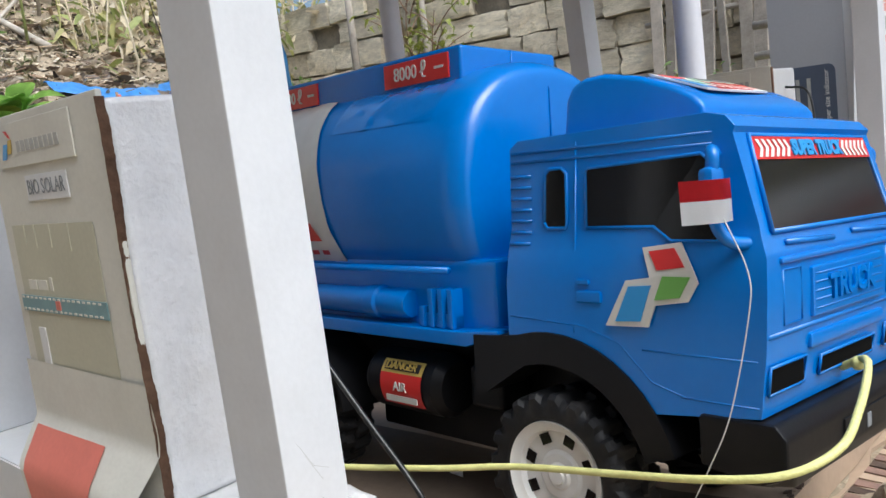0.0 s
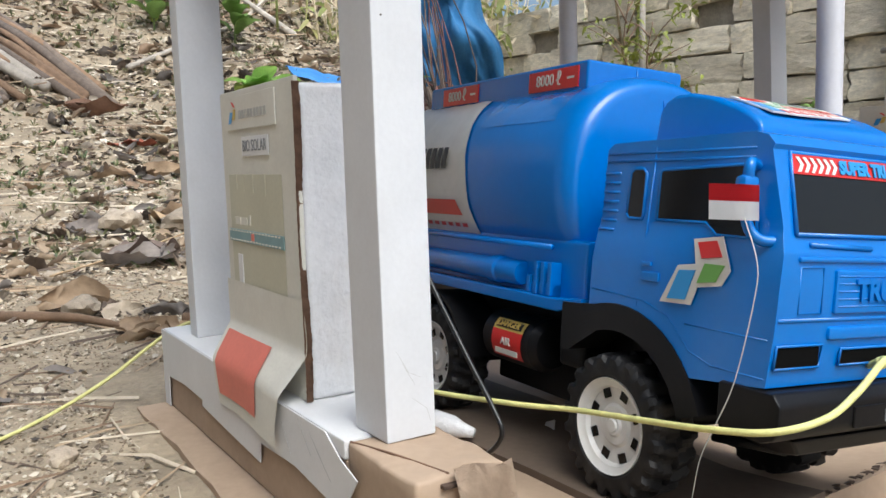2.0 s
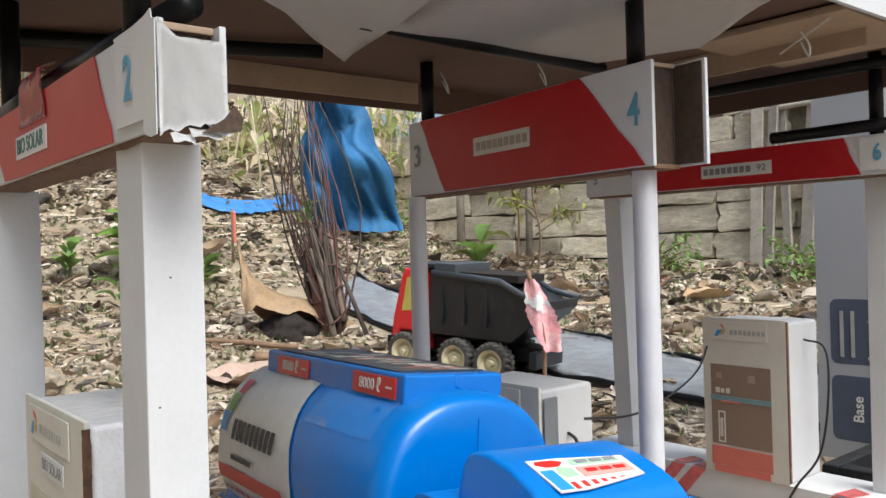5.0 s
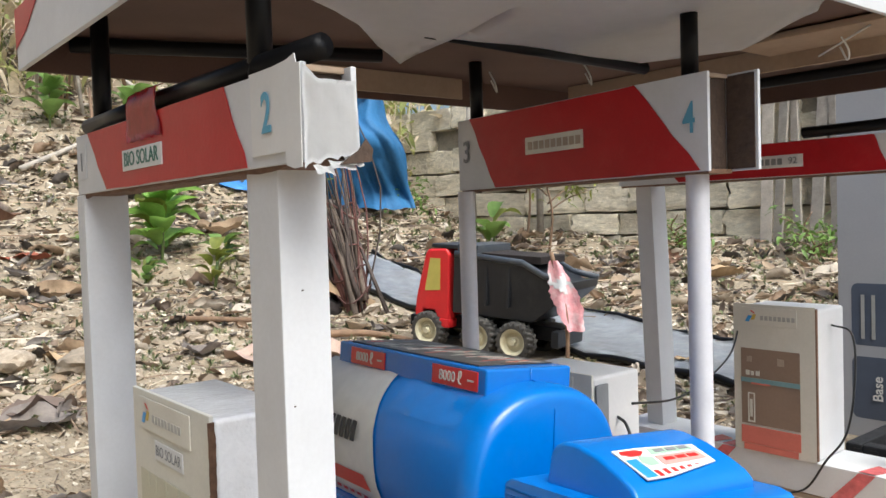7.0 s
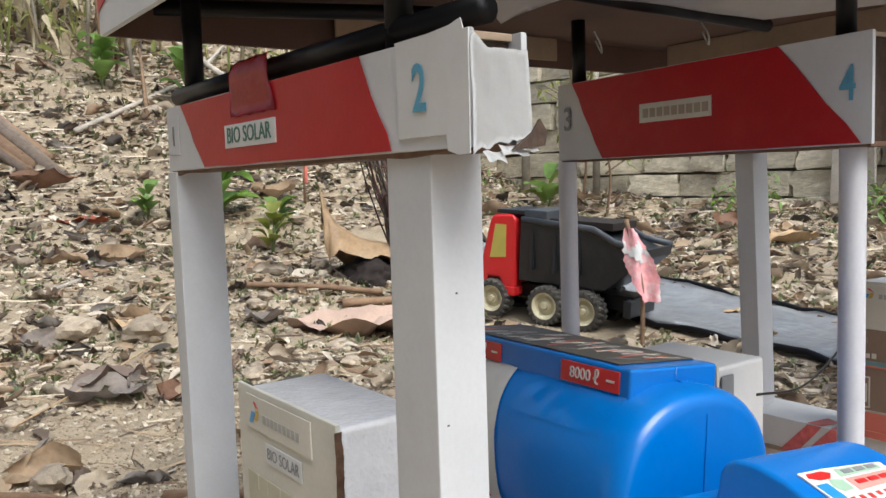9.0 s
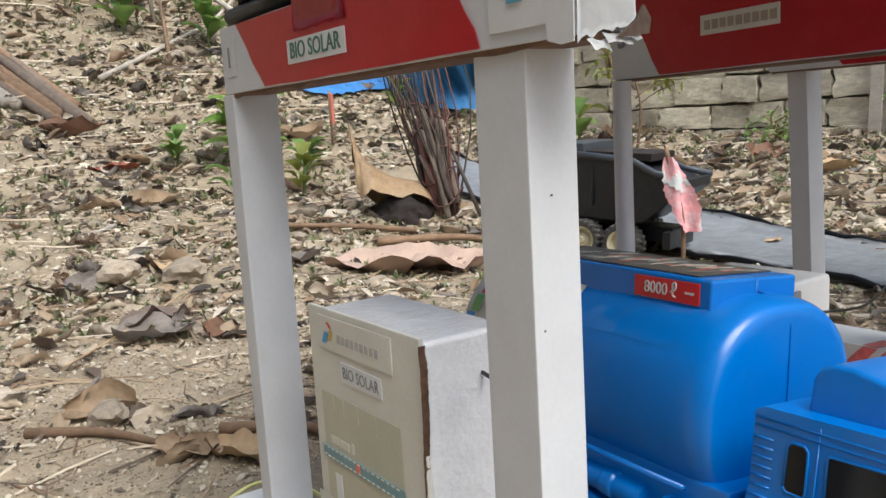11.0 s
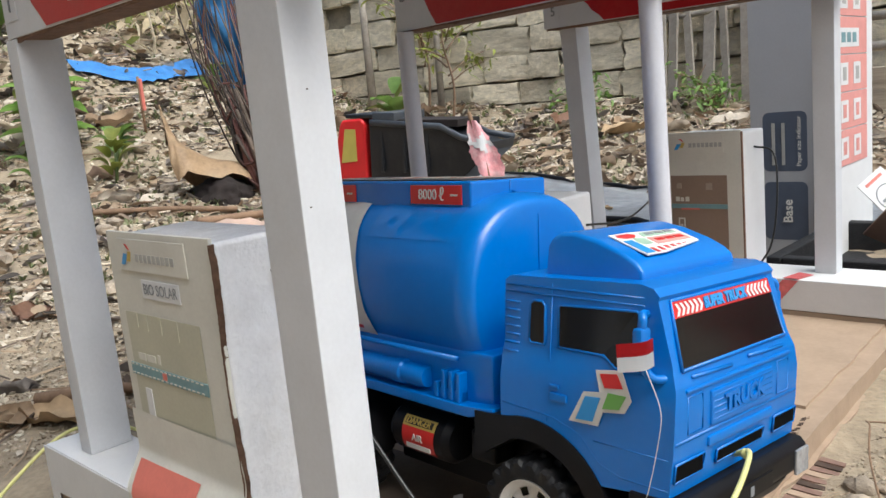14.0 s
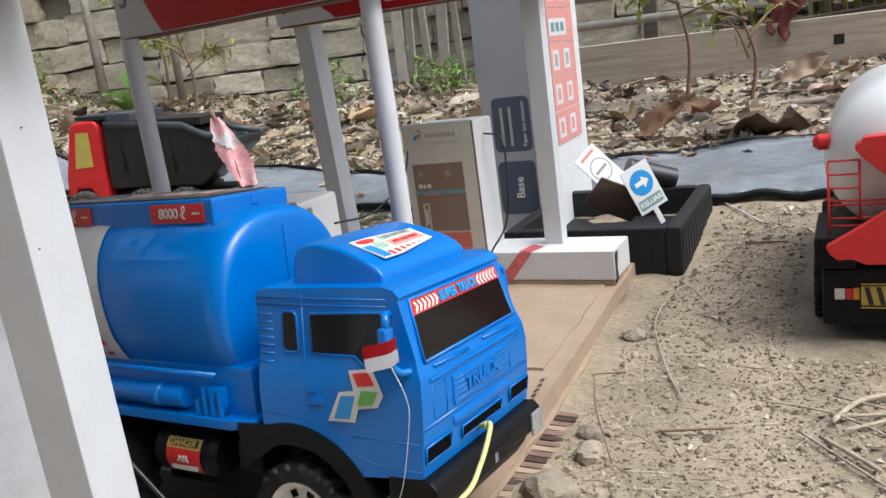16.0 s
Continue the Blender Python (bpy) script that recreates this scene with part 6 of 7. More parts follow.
def lying_leaf(x, y, size, turn, material, label, curl=0.3, seed=0):
    b = bmesh.new()
    cols = []
    for i in range(15):
        row = []
        for j in range(9):
            u, v = i / 14, j / 8 - 0.5
            w = math.sin(math.pi * min(1, 0.05 + 0.93 * u)) ** 0.7 * (0.5 + 0.16 * noise.noise((u * 7, seed, math.copysign(3, v))))
            row.append(b.verts.new((size * (u - 0.5), size * v * w, size * (0.06 + curl * v * v * w + 0.05 * math.sin(u * 12 + seed) * abs(v) + 0.12 * (u - 0.5) ** 2 + 0.13 * noise.noise((u * 4, v * 4, seed)) + 0.05 * noise.noise((u * 11, v * 9, seed))))))
        cols.append(row)
    for p, q in zip(cols, cols[1:]):
        for j in range(8):
            b.faces.new((p[j], q[j], q[j + 1], p[j + 1]))
    ob = solo("dry_leaf", b, material, label, "dry leaf", "large dry leaves", smooth=True)
    ob.matrix_world = Matrix.Translation(ground_at(x, y, -size * 0.03)) @ pose(0, 0, 0, 0, 0, turn)
    return ob


lying_leaf(-1.45, 0.66, 0.42, 55, LEAF_PINK, "large dry pinkish leaf with ridged veins on the ground", 0.5, 1)
lying_leaf(-2.25, 2.3, 0.24, 20, mat("rust leaf", (0.3, 0.13, 0.05), 0.7, bump=0.4), "rust-brown dry leaf on the litter", 1.0, 2)
lying_leaf(-1.2, 2.25, 0.2, 70, LEAF_DRY, "curled tan leaf on the litter", 1.6, 3)
lying_leaf(0.25, 1.88, 0.23, 5, mat("dark leaf", (0.09, 0.055, 0.035), 0.7, bump=0.4), "dark brown curled leaf beside the plastic sheet", 1.6, 4)
lying_leaf(0.75, 2.35, 0.22, 80, LEAF_PINK, "pale dry leaf below the beam", 1.4, 5)
lf = lying_leaf(-0.03, 1.93, 0.15, 60, mat("upright brown leaf", (0.2, 0.11, 0.06), 0.7, bump=0.5), "brown dry leaf standing on edge by the road sheet", 1.4, 21)
lf.matrix_world = Matrix.Translation(ground_at(-0.03, 1.93, 0.04)) @ pose(0, 0, 0, 40, -32, 20)
lf = lying_leaf(0.33, 2.38, 0.15, 0, mat("pale tan leaf", (0.38, 0.28, 0.19), 0.7, bump=0.5), "pale tan dry leaf standing on edge below the beam", 1.2, 22)
lf.matrix_world = Matrix.Translation(ground_at(0.33, 2.38, 0.06)) @ pose(0, 0, 0, 55, -25, 10)
lying_leaf(0.42, 2.3, 0.16, 15, LEAF_PINK, "pinkish dry leaf beside the tan leaf", 0.8, 23)
stick("broken_board", [ground_at(0.3, 2.12, 0.012), ground_at(0.55, 2.2, 0.014)], 0.012, WOOD_GREY, "short pale piece of broken wood", "board", seg=5)
lying_leaf(-0.2, 2.15, 0.18, 120, LEAF_DRY, "curled tan leaf below the shrub", 1.8, 6)
lying_leaf(-0.68, -0.1, 0.12, 30, LEAF_DRY, "curled tan leaf beside the fallen branch", 1.5, 7)
lying_leaf(-2.95, 0.3, 0.2, 60, mat("red-brown leaf", (0.26, 0.07, 0.035), 0.7, bump=0.4), "red-brown dry leaf on the slope", 0.7, 8)
lying_leaf(-1.75, 0.15, 0.22, 15, LEAF_DRY, "tan dry leaf on the litter", 1.0, 9)
lying_leaf(-1.35, -0.02, 0.15, 100, mat("grey-brown leaf", (0.14, 0.1, 0.08), 0.75, bump=0.4), "grey-brown curled leaf lying on the soil", 1.7, 10)

# branches and poles on the hillside and ground
stick("branch", glide([ground_at(-0.92, -0.33, 0.006), ground_at(-0.85, -0.24, 0.009), ground_at(-0.77, -0.18, 0.008)]), 0.009, WOOD_BROWN, "brown fallen branch lying on the litter", "branch")
stick("branch", glide([ground_at(-0.76, -0.1, 0.008), ground_at(-0.68, -0.01, 0.012), ground_at(-0.61, 0.02, 0.01)]), 0.01, WOOD_BROWN, "broken brown branch on the litter", "branch")
stick("branch", glide([ground_at(-1.7, 0.72, 0.015), ground_at(-1.6, 0.95, 0.02), ground_at(-1.45, 1.05, 0.01)]), 0.014, WOOD_BROWN, "brown stick lying before the curled leaf", "branch")
stick("bamboo_pole", [ground_at(-3.85, 0.5, 0.03), Vector((-4.3, 1.25, 1.05)), Vector((-4.75, 1.8, 1.5))], 0.015, WOOD_GREY, "pale dry bamboo pole leaning on the hillside", "pole")
stick("bamboo_pole", [ground_at(-3.9, 0.86, 0.03), Vector((-4.6, 1.05, 1.25))], 0.013, WOOD_BROWN, "brown pole leaning on the hillside", "pole")
stick("bamboo_pole", [ground_at(-4.0, 1.45, 0.03), Vector((-4.8, 1.25, 1.4))], 0.02, WOOD_GREY, "grey dry pole leaning on the hillside", "pole")
random.seed(31)
for k in range(36):
    u = random.uniform(-0.5, 0.5)
    p0 = ground_at(-3.4 - 0.25 * random.random(), 0.0 + u * 0.7, 0.02)
    p1 = ground_at(-4.3 - 0.3 * random.random(), -0.55 + u, 0.12)
    stick("fallen_stalk", [p0, (p0 + p1) / 2 + Vector((0, 0, 0.03)), p1], random.uniform(0.007, 0.03), random.choice((WOOD_GREY, WOOD_BROWN, BARK_GREY)), "dry grey-brown stalk fallen down the hillside", "stalk", "fallen stalks")
for k in range(34):
    y = random.uniform(0.4, 2.6)
    x = -4.4 - random.uniform(0, 0.9)
    p0 = ground_at(x, y, 0.0)
    stick("dry_stalk", [p0, p0 + Vector((random.gauss(0, 0.12), random.gauss(0, 0.1), random.uniform(0.3, 0.6))), p0 + Vector((random.gauss(0, 0.3), random.gauss(0, 0.25), random.uniform(0.7, 1.2)))], random.uniform(0.006, 0.014), random.choice((WOOD_GREY, WOOD_BROWN, WOOD_GREY)), "thin dry upright stalk on the hillside", "stalk", "dry stalks")
stick("pole", [ground_at(-3.0, 2.62, -0.02), Vector((-3.02, 2.64, 1.5))], 0.026, WOOD_GREY, "upright grey pole before the wall", "pole")
stick("pole", [ground_at(-2.65, 2.8, -0.02), Vector((-2.67, 2.84, 1.3))], 0.022, WOOD_GREY, "upright grey pole before the wall", "pole")
rust = mat("rusty red sheet", (0.17, 0.055, 0.035), 0.8, vary=0.35, scale=15, bump=0.5, dirt=(0.08, 0.05, 0.04), dirt_amount=0.5)
solo("rusty_drum", slab(-3.4, -2.95, 2.95, 3.2, 0.99, 1.5, 0.02), rust, "rusty red metal box resting on the wall", "metal box")

# toy road: grey sheet with black hose along both edges
near_edge = glide([(0.95, 1.2, 0), (0.41, 1.235, 0), (0.18, 1.22, 0), (-0.3, 1.21, 0), (-0.63, 1.225, 0), (-1.04, 1.25, 0), (-1.8, 1.27, 0), (-2.3, 1.33, 0)], 10)
far_edge = glide([(0.95, 1.85, 0), (0.39, 1.79, 0), (-0.05, 1.69, 0), (-0.45, 1.61, 0), (-0.87, 1.58, 0), (-1.31, 1.6, 0), (-2.0, 1.58, 0), (-2.5, 1.6, 0)], 10)
b = bmesh.new()
prev = None
for p, q in zip(near_edge, far_edge):
    row = []
    for k in range(9):
        c = p.lerp(q, k / 8)
        row.append(b.verts.new(ground_at(c.x, c.y, 0.016 + 0.008 * noise.noise((c.x * 7, c.y * 7, 5)))))
    if prev:
        for k in range(8):
            b.faces.new((prev[k], row[k], row[k + 1], prev[k + 1]))
    prev = row
bmesh.ops.solidify(b, geom=b.faces[:], thickness=0.002)
solo("toy_road", b, SHEET, "plastic toy road sheet, wrinkled and dusty, its grey including sky reflection", "toy road", smooth=True)
for edge in (near_edge, far_edge):
    solo("road_hose", tube([ground_at(p.x, p.y, 0.014 + 0.004 * math.sin(k)) for k, p in enumerate(edge)], 0.0085, 10), BLACK, "black hose edging the toy road", "hose", "road hoses", smooth=True)
for k, (x, y, mm) in enumerate(((-0.72, 1.32, LEAF_DRY), (-0.55, 1.45, DARK), (-0.9, 1.45, LEAF_DRY), (-0.2, 1.5, LEAF_DRY))):
    lying_leaf(x, y, 0.06, 40 * k, mm, "small dry leaf on the toy road", 0.6, 20 + k).location.z += 0.016

# ---------- toy vehicles and props in the yard ----------


def simple_wheel(parent, x, y, z, r, w, rim_material, s=-1):
    k = r / 0.0462
    t = new("wheel", tyre_me)
    t.parent = parent
    t.matrix_basis = (pose(x, y, z) if s < 0 else pose(x, y, z, 0, 0, 180)) @ Matrix.Diagonal((k, w / 0.035, k, 1))
    p = part("rim", lathe([(0.0, 0.008), (0.012, 0.007), (0.014, 0.01), (0.022, 0.012), (0.0255, 0.003), (0.0305, 0.0), (0.0312, 0.004)], 32), rim_material, t, smooth=30)
    part("hub_cap", lathe([(0.0, 0.001), (0.006, 0.001), (0.008, 0.008)], 16), rim_material, p, smooth=30)
    return t


dump = thing("toy_dump_truck", "red toy dump truck with dark grey tipping bed, cream wheels", "toy truck", pose(-1.27, 1.14, 0.03, 0, -4, 197) @ Matrix.Diagonal((0.87, 0.87, 1.12, 1)))
cabp = part("cab", wedge([(0.085, 0.075), (0.085, 0.25), (0.1, 0.262), (0.17, 0.258), (0.182, 0.245), (0.215, 0.13), (0.22, 0.075), (0.195, 0.075), (0.185, 0.1), (0.14, 0.1), (0.125, 0.075)], lambda z: 0.095, 0.008, 3), RED_PLASTIC, dump)
for s in (-1, 1):
    part("side_window", plate([(x, s * 0.0955, z) for x, z in ([(0.118, 0.155), (0.178, 0.15), (0.16, 0.235), (0.12, 0.235)] if s < 0 else [(0.12, 0.235), (0.16, 0.235), (0.178, 0.15), (0.118, 0.155)])], 0.0012), YELLOW, cabp, "pale yellow window sticker", smooth=None)
part("windshield", plate([(0.184, -0.075, 0.24), (0.205, -0.075, 0.168), (0.205, 0.075, 0.168), (0.184, 0.075, 0.24)], 0.003), YELLOW, cabp, smooth=None)
part("bumper", slab(0.195, 0.232, -0.1, 0.1, 0.055, 0.085, 0.004), BLACK, dump)
part("chassis", slab(-0.3, 0.19, -0.05, 0.05, 0.055, 0.09, 0.004), BLACK, dump)
part("mudguard", slab(0.08, 0.13, -0.1, 0.1, 0.06, 0.082, 0.004), RED_PLASTIC, dump)
b = bmesh.new()
prof = [(0.075, 0.1), (0.06, 0.25), (0.045, 0.252), (-0.2, 0.24), (-0.25, 0.215), (-0.31, 0.2), (-0.35, 0.205), (-0.35, 0.185), (-0.27, 0.13), (-0.22, 0.1)]
bed2 = part("tipping_bed", wedge(prof, lambda z: 0.085 + 0.16 * max(0, z - 0.1), 0.004, 2), BED, dump)
part("bed_floor", slab(-0.24, 0.04, -0.085, 0.085, 0.2395, 0.2575, 0.002), DARK, bed2)
for s in (-1, 1):
    part("bed_rim", tube([(0.055, s * 0.108, 0.252), (-0.19, s * 0.107, 0.242), (-0.26, s * 0.104, 0.216), (-0.35, s * 0.102, 0.206)], 0.008, 8), BED_RIM, bed2, smooth=True)
    for x in (0.02, -0.06, -0.14):
        part("bed_rib", slab(x - 0.006, x + 0.006, s * 0.1 - 0.006, s * 0.1 + 0.006, 0.13, 0.24, 0.003), BED, bed2)
part("cab_guard", slab(0.04, 0.16, -0.09, 0.09, 0.262, 0.272, 0.003), BED, bed2)
part("guard_rim", slab(-0.03, 0.05, -0.105, 0.105, 0.252, 0.276, 0.004), BED_RIM, bed2)
part("tail_bar", slab(-0.31, -0.285, -0.09, 0.09, 0.045, 0.085, 0.004), BED, dump)
for x in (0.16, -0.035, -0.165):
    for s in (-1, 1):
        w = simple_wheel(dump, x, s * 0.114, 0.049, 0.063, 0.055, CREAM_PLASTIC, s)
        w.matrix_basis = w.matrix_basis @ Matrix.Diagonal((1, 1, 0.777, 1))
        w.material_slots[0].link, w.material_slots[0].material = "OBJECT", DUSTY_TYRE
    part("axle", tube([(x, -0.09, 0.05), (x, 0.09, 0.05)], 0.006, 8), BLACK, dump, smooth=True)

# pink strip flag on a stick before the dump truck
fl = thing("strip_flag", "torn pink and white plastic strip tied to a brown stick", "flag")
g0 = ground_at(-0.89, 1.075, -0.01)
part("stick", tube(glide([g0, g0 + Vector((0.0, 0.0, 0.15)), Vector((-0.93, 1.07, 0.32))]), 0.0055, 7), WOOD_BROWN, fl, smooth=True)
b = bmesh.new()
cols = []
random.seed(3)
for i in range(7):
    row = []
    for j in range(24):
        u, v = i / 6 - 0.5, j / 23
        w = 0.041 * math.sin(math.pi * min(1, 0.1 + 0.72 * v)) ** 0.8 * (1 + 0.12 * random.uniform(-1, 1) * (abs(u) > 0.4))
        c = Vector((-0.925, 1.07, 0.3)).lerp(Vector((-0.875, 1.093, 0.125)), v)
        row.append(b.verts.new(c + Vector((0.6, 0.8, 0)) * (u * w * 1.6) + Vector((0.8, -0.6, 0)) * (0.012 * math.sin(u * 8 + v * 6) + 0.008)))
    cols.append(row)
for p, q in zip(cols, cols[1:]):
    for j in range(23):
        b.faces.new((p[j], q[j], q[j + 1], p[j + 1]))
pale = bmesh.new()
for k, (p, q) in enumerate(zip(cols, cols[1:])):
    for j in range(4 + (k * 3) % 4, 8 + (k * 5) % 4):
        quad = [v.co + Vector((0.8, -0.6, 0)) * 0.0025 for v in (p[j], q[j], q[j + 1], p[j + 1])]
        pale.faces.new([pale.verts.new(c) for c in quad])
bmesh.ops.remove_doubles(pale, verts=pale.verts[:], dist=0.0001)
part("strip", b, PINK_CLOTH, fl, smooth=True)
part("white_strip", pale, PAPER, fl, "white torn part of the strip", smooth=True)
fl2 = thing("marker_stick", "thin stick with a red plastic tag on the slope", "marker")
g0 = ground_at(-2.82, 1.18, -0.01)
part("stick", tube([g0, g0 + Vector((0, 0, 0.24))], 0.006, 6), WOOD_BROWN, fl2, smooth=True)
part("tag", slab(-2.82, -2.806, 1.178, 1.192, g0.z + 0.1, g0.z + 0.23, 0.004), RED_FADED, fl2)

# tall carton standing on end as a price sign
tot = thing("carton_totem", "tall grey and white carton standing on end as a price sign", "carton", pose(-0.142, 1.19, -0.025, 0, 0, 2))
part("carton", slab(-0.073, 0.073, -0.13, 0.13, 0.0, 0.86, 0.002), PAPER, tot)
part("grey_face", slab(-0.073, 0.046, -0.1322, -0.1302, 0.004, 0.855, 0.0005), GREY_BOX, tot, "grey printed side")
part("loose_flap", plate([(0.074, -0.134, 0.02), (0.05, -0.15, 0.02), (0.074, -0.134, 0.62)], 0.0015), PAPER, tot, smooth=None)
for z0, z1 in ((0.06, 0.17), (0.19, 0.3)):
    lab = part("dark_label", plate([(-0.01 + sx * 0.028 + 0.012 * math.cos(radians(a)), -0.1326, (z0 + z1) / 2 + sz * ((z1 - z0) / 2 - 0.012) + 0.012 * math.sin(radians(a))) for sx, sz, a0 in ((1, 1, 0), (-1, 1, 90), (-1, -1, 180), (1, -1, 270)) for a in range(a0, a0 + 91, 15)][::-1], 0.0016), NAVY, tot, "slate rounded label")
    if z0 < 0.1:
        words("lettering", "Base", 0.024, pose(-0.005, -0.1348, 0.115, 90, 0, 0) @ pose(0, 0, 0, 0, 0, 90), STICKER_WHITE, lab, bold=0.0003)
    else:
        words("lettering", "Paper size indicator", 0.0115, pose(0.016, -0.1348, 0.245, 90, 0, 0) @ pose(0, 0, 0, 0, 0, 90), STICKER_WHITE, lab, 0.0002)
        for k in range(2):
            part("label_bar", slab(-0.033 + 0.018 * k, -0.027 + 0.018 * k, -0.135, -0.1344, z0 + 0.012, z1 - 0.02, 0.0), INK_PALE, lab)
for k in range(9):
    z = 0.19 + k * 0.068
    part("red_field", slab(0.0735, 0.0745, -0.1, 0.085, z, z + 0.0655, 0.0), PINK_PRINT, tot)
    if k == 3:
        part("print_bar", slab(0.0748, 0.0752, -0.092, 0.03, z + 0.012, z + 0.046, 0.0), PAPER, tot)
        for j in range(3):
            part("print_bar", slab(0.0754, 0.0757, -0.08 + 0.034 * j, -0.056 + 0.034 * j, z + 0.02, z + 0.038, 0.0), INK_TEAL, tot)
    elif k != 5:
        for y in (-0.085, -0.005):
            part("print_bar", slab(0.0748, 0.0752, y, y + 0.045, z + 0.012, z + 0.052, 0.0), PAPER, tot)
            part("print_bar", slab(0.0754, 0.0757, y + 0.012, y + 0.033, z + 0.02, z + 0.044, 0.0), PINK_PRINT if k < 2 else INK_PALE, tot)

# black tray with card signs
tray = thing("black_tray", "black foam tray lying behind the far pump island", "tray", pose(0.06, 1.0, -0.03, 0, 0, 1))
part("tray_floor", slab(-0.145, 0.145, -0.17, 0.17, 0.0, 0.03, 0.006, 2), TRAY, tray)
for x0, x1, y0, y1 in ((-0.155, -0.13, -0.18, 0.18), (0.13, 0.155, -0.18, 0.18), (-0.13, 0.13, -0.18, -0.155), (-0.13, 0.13, 0.155, 0.18)):
    part("tray_rim", slab(x0, x1, y0, y1, 0.0, 0.085, 0.005, 2), TRAY, tray)
for k in range(13):
    part("tray_rib", slab(0.155, 0.1562, -0.17 + k * 0.0275, -0.155 + k * 0.0275, 0.01, 0.078, 0.001), TRAY, tray)
    part("tray_rib", slab(-0.14 + k * 0.0225, -0.128 + k * 0.0225, -0.1812, -0.18, 0.01, 0.078, 0.001), TRAY, tray)
part("card_liner", slab(-0.15, 0.152, -0.186, 0.18, -0.008, -0.0005, 0.001), KRAFT, tray, "card under the tray")


def card_sign(x, y, z, w, h, turn, lean, roll, label):
    t = thing("card_sign", label, "sign", pose(x, y, z) @ pose(0, 0, 0, 0, 0, turn) @ pose(0, 0, 0, lean, 0, 0) @ pose(0, 0, 0, 0, roll, 0), group="card signs")
    part("card", slab(-w / 2, w / 2, -0.001, 0.001, 0.0, h, 0.0005), PAPER, t)
    return t


sg = card_sign(0.155, 0.93, 0.064, 0.058, 0.085, 42, -12, -20, "white card sign with a blue arrow disc, leaning on the tray")
part("disc", lathe([(0.0, -0.0018), (0.0225, -0.0018), (0.0225, -0.0011)], 32), STICKER_BLUE, sg).matrix_basis = pose(0, 0, 0.052)
part("arrow", plate([(x, -0.0022, 0.052 + z) for x, z in ((-0.014, -0.004), (0.002, -0.004), (0.002, -0.011), (0.015, 0.0), (0.002, 0.011), (0.002, 0.004), (-0.014, 0.004))], 0.0004), STICKER_WHITE, sg, smooth=None)
part("name_panel", slab(-0.024, 0.024, -0.0018, -0.0011, 0.006, 0.024, 0.0), INK_TEAL, sg)
words("lettering", "KELUAR", 0.0125, on_near(0, -0.0022, 0.0148), STICKER_WHITE, sg, bold=0.0003)
part("peg", slab(-0.004, 0.006, -0.0008, 0.0025, -0.03, 0.01, 0.0005), PAPER, sg)
sg = card_sign(0.093, 0.95, 0.1, 0.056, 0.094, 46, -26, -34, "white card with a faint line drawing, leaning in the tray")
part("drawn_ring", lathe([(0.02, -0.0016), (0.022, -0.0016), (0.022, -0.0011)], 28), INK_GREY, sg).matrix_basis = pose(0, 0, 0.05)
part("drawn_bar", slab(-0.015, 0.015, -0.0016, -0.0011, 0.047, 0.052, 0.0), INK_GREY, sg)
part("drawn_bar", slab(-0.018, 0.018, -0.0016, -0.0011, 0.082, 0.087, 0.0), RED_FADED, sg)
solo("card_scrap", slab(-0.05, 0.05, -0.002, 0.002, -0.035, 0.035, 0.001, turn=pose(0.088, 0.93, 0.082, 35, 28, 35)), mat("dark brown card", (0.17, 0.105, 0.075), 0.7, bump=0.2), "dark brown card scrap lying in the tray", "card scrap")
solo("dark_can", lathe([(0.0, -0.05), (0.022, -0.05), (0.022, 0.05), (0.0, 0.05)], 20, axis="x"), BED, "dark cylindrical can lying behind the card signs", "can", smooth=30).matrix_world = pose(0.1, 1.16, 0.085, 0, 20, 30)

# second toy tanker, seen from its rear corner
rt = thing("toy_gas_truck", "red and white toy gas tanker with a ladder at its rear", "toy truck", pose(0.535, 0.59, -0.03, 0, 0, 90))
bt = part("tank", lathe([(0.0, -0.012), (0.03, -0.009), (0.058, 0.001), (0.08, 0.018), (0.093, 0.04), (0.098, 0.065), (0.098, 0.3), (0.075, 0.34), (0.0, 0.35)], 40, axis="x"), mat("white glossy plastic", (0.78, 0.78, 0.76), 0.25, vary=0.04, bump=0.02), rt, "white rounded gas tank", smooth=True)
bt.matrix_basis = pose(0.0, 0, 0.211)
part("rear_frame", slab(-0.03, 0.36, -0.09, 0.09, 0.095, 0.135, 0.004), BLACK, rt)
part("rear_box", slab(-0.04, 0.3, -0.1, 0.1, 0.022, 0.094, 0.004), BLACK, rt)
part("tail_plate", slab(-0.043, -0.0405, -0.058, 0.058, 0.05, 0.074, 0.001), GOLD, rt, "yellow and black striped plate")
for k in range(9):
    part("plate_stripe", plate([(-0.0434, y, z) for y, z in ((-0.056 + k * 0.0125, 0.051), (-0.0505 + k * 0.0125, 0.051), (-0.0455 + k * 0.0125, 0.073), (-0.051 + k * 0.0125, 0.073))], 0.0005), INK, rt, smooth=None)
for z in (0.046, 0.0755):
    part("plate_edge", slab(-0.0425, -0.0405, -0.058, 0.058, z, z + 0.0016, 0.0004), GOLD, rt)
for s in (-1, 1):
    part("tail_lamp", slab(-0.043, -0.0405, *sorted((s * 0.0665, s * 0.0595)), 0.057, 0.072, 0.001), mat("amber lamp plastic", (0.6, 0.26, 0.02), 0.35), rt, "amber lamp")
    part("tail_lamp", slab(-0.043, -0.0405, *sorted((s * 0.0745, s * 0.067)), 0.057, 0.071, 0.001), RED_PLASTIC, rt, "red lamp")
    part("tail_lamp", slab(-0.043, -0.0405, *sorted((s * 0.0865, s * 0.075)), 0.057, 0.071, 0.001), RIM, rt, "pale lamp")
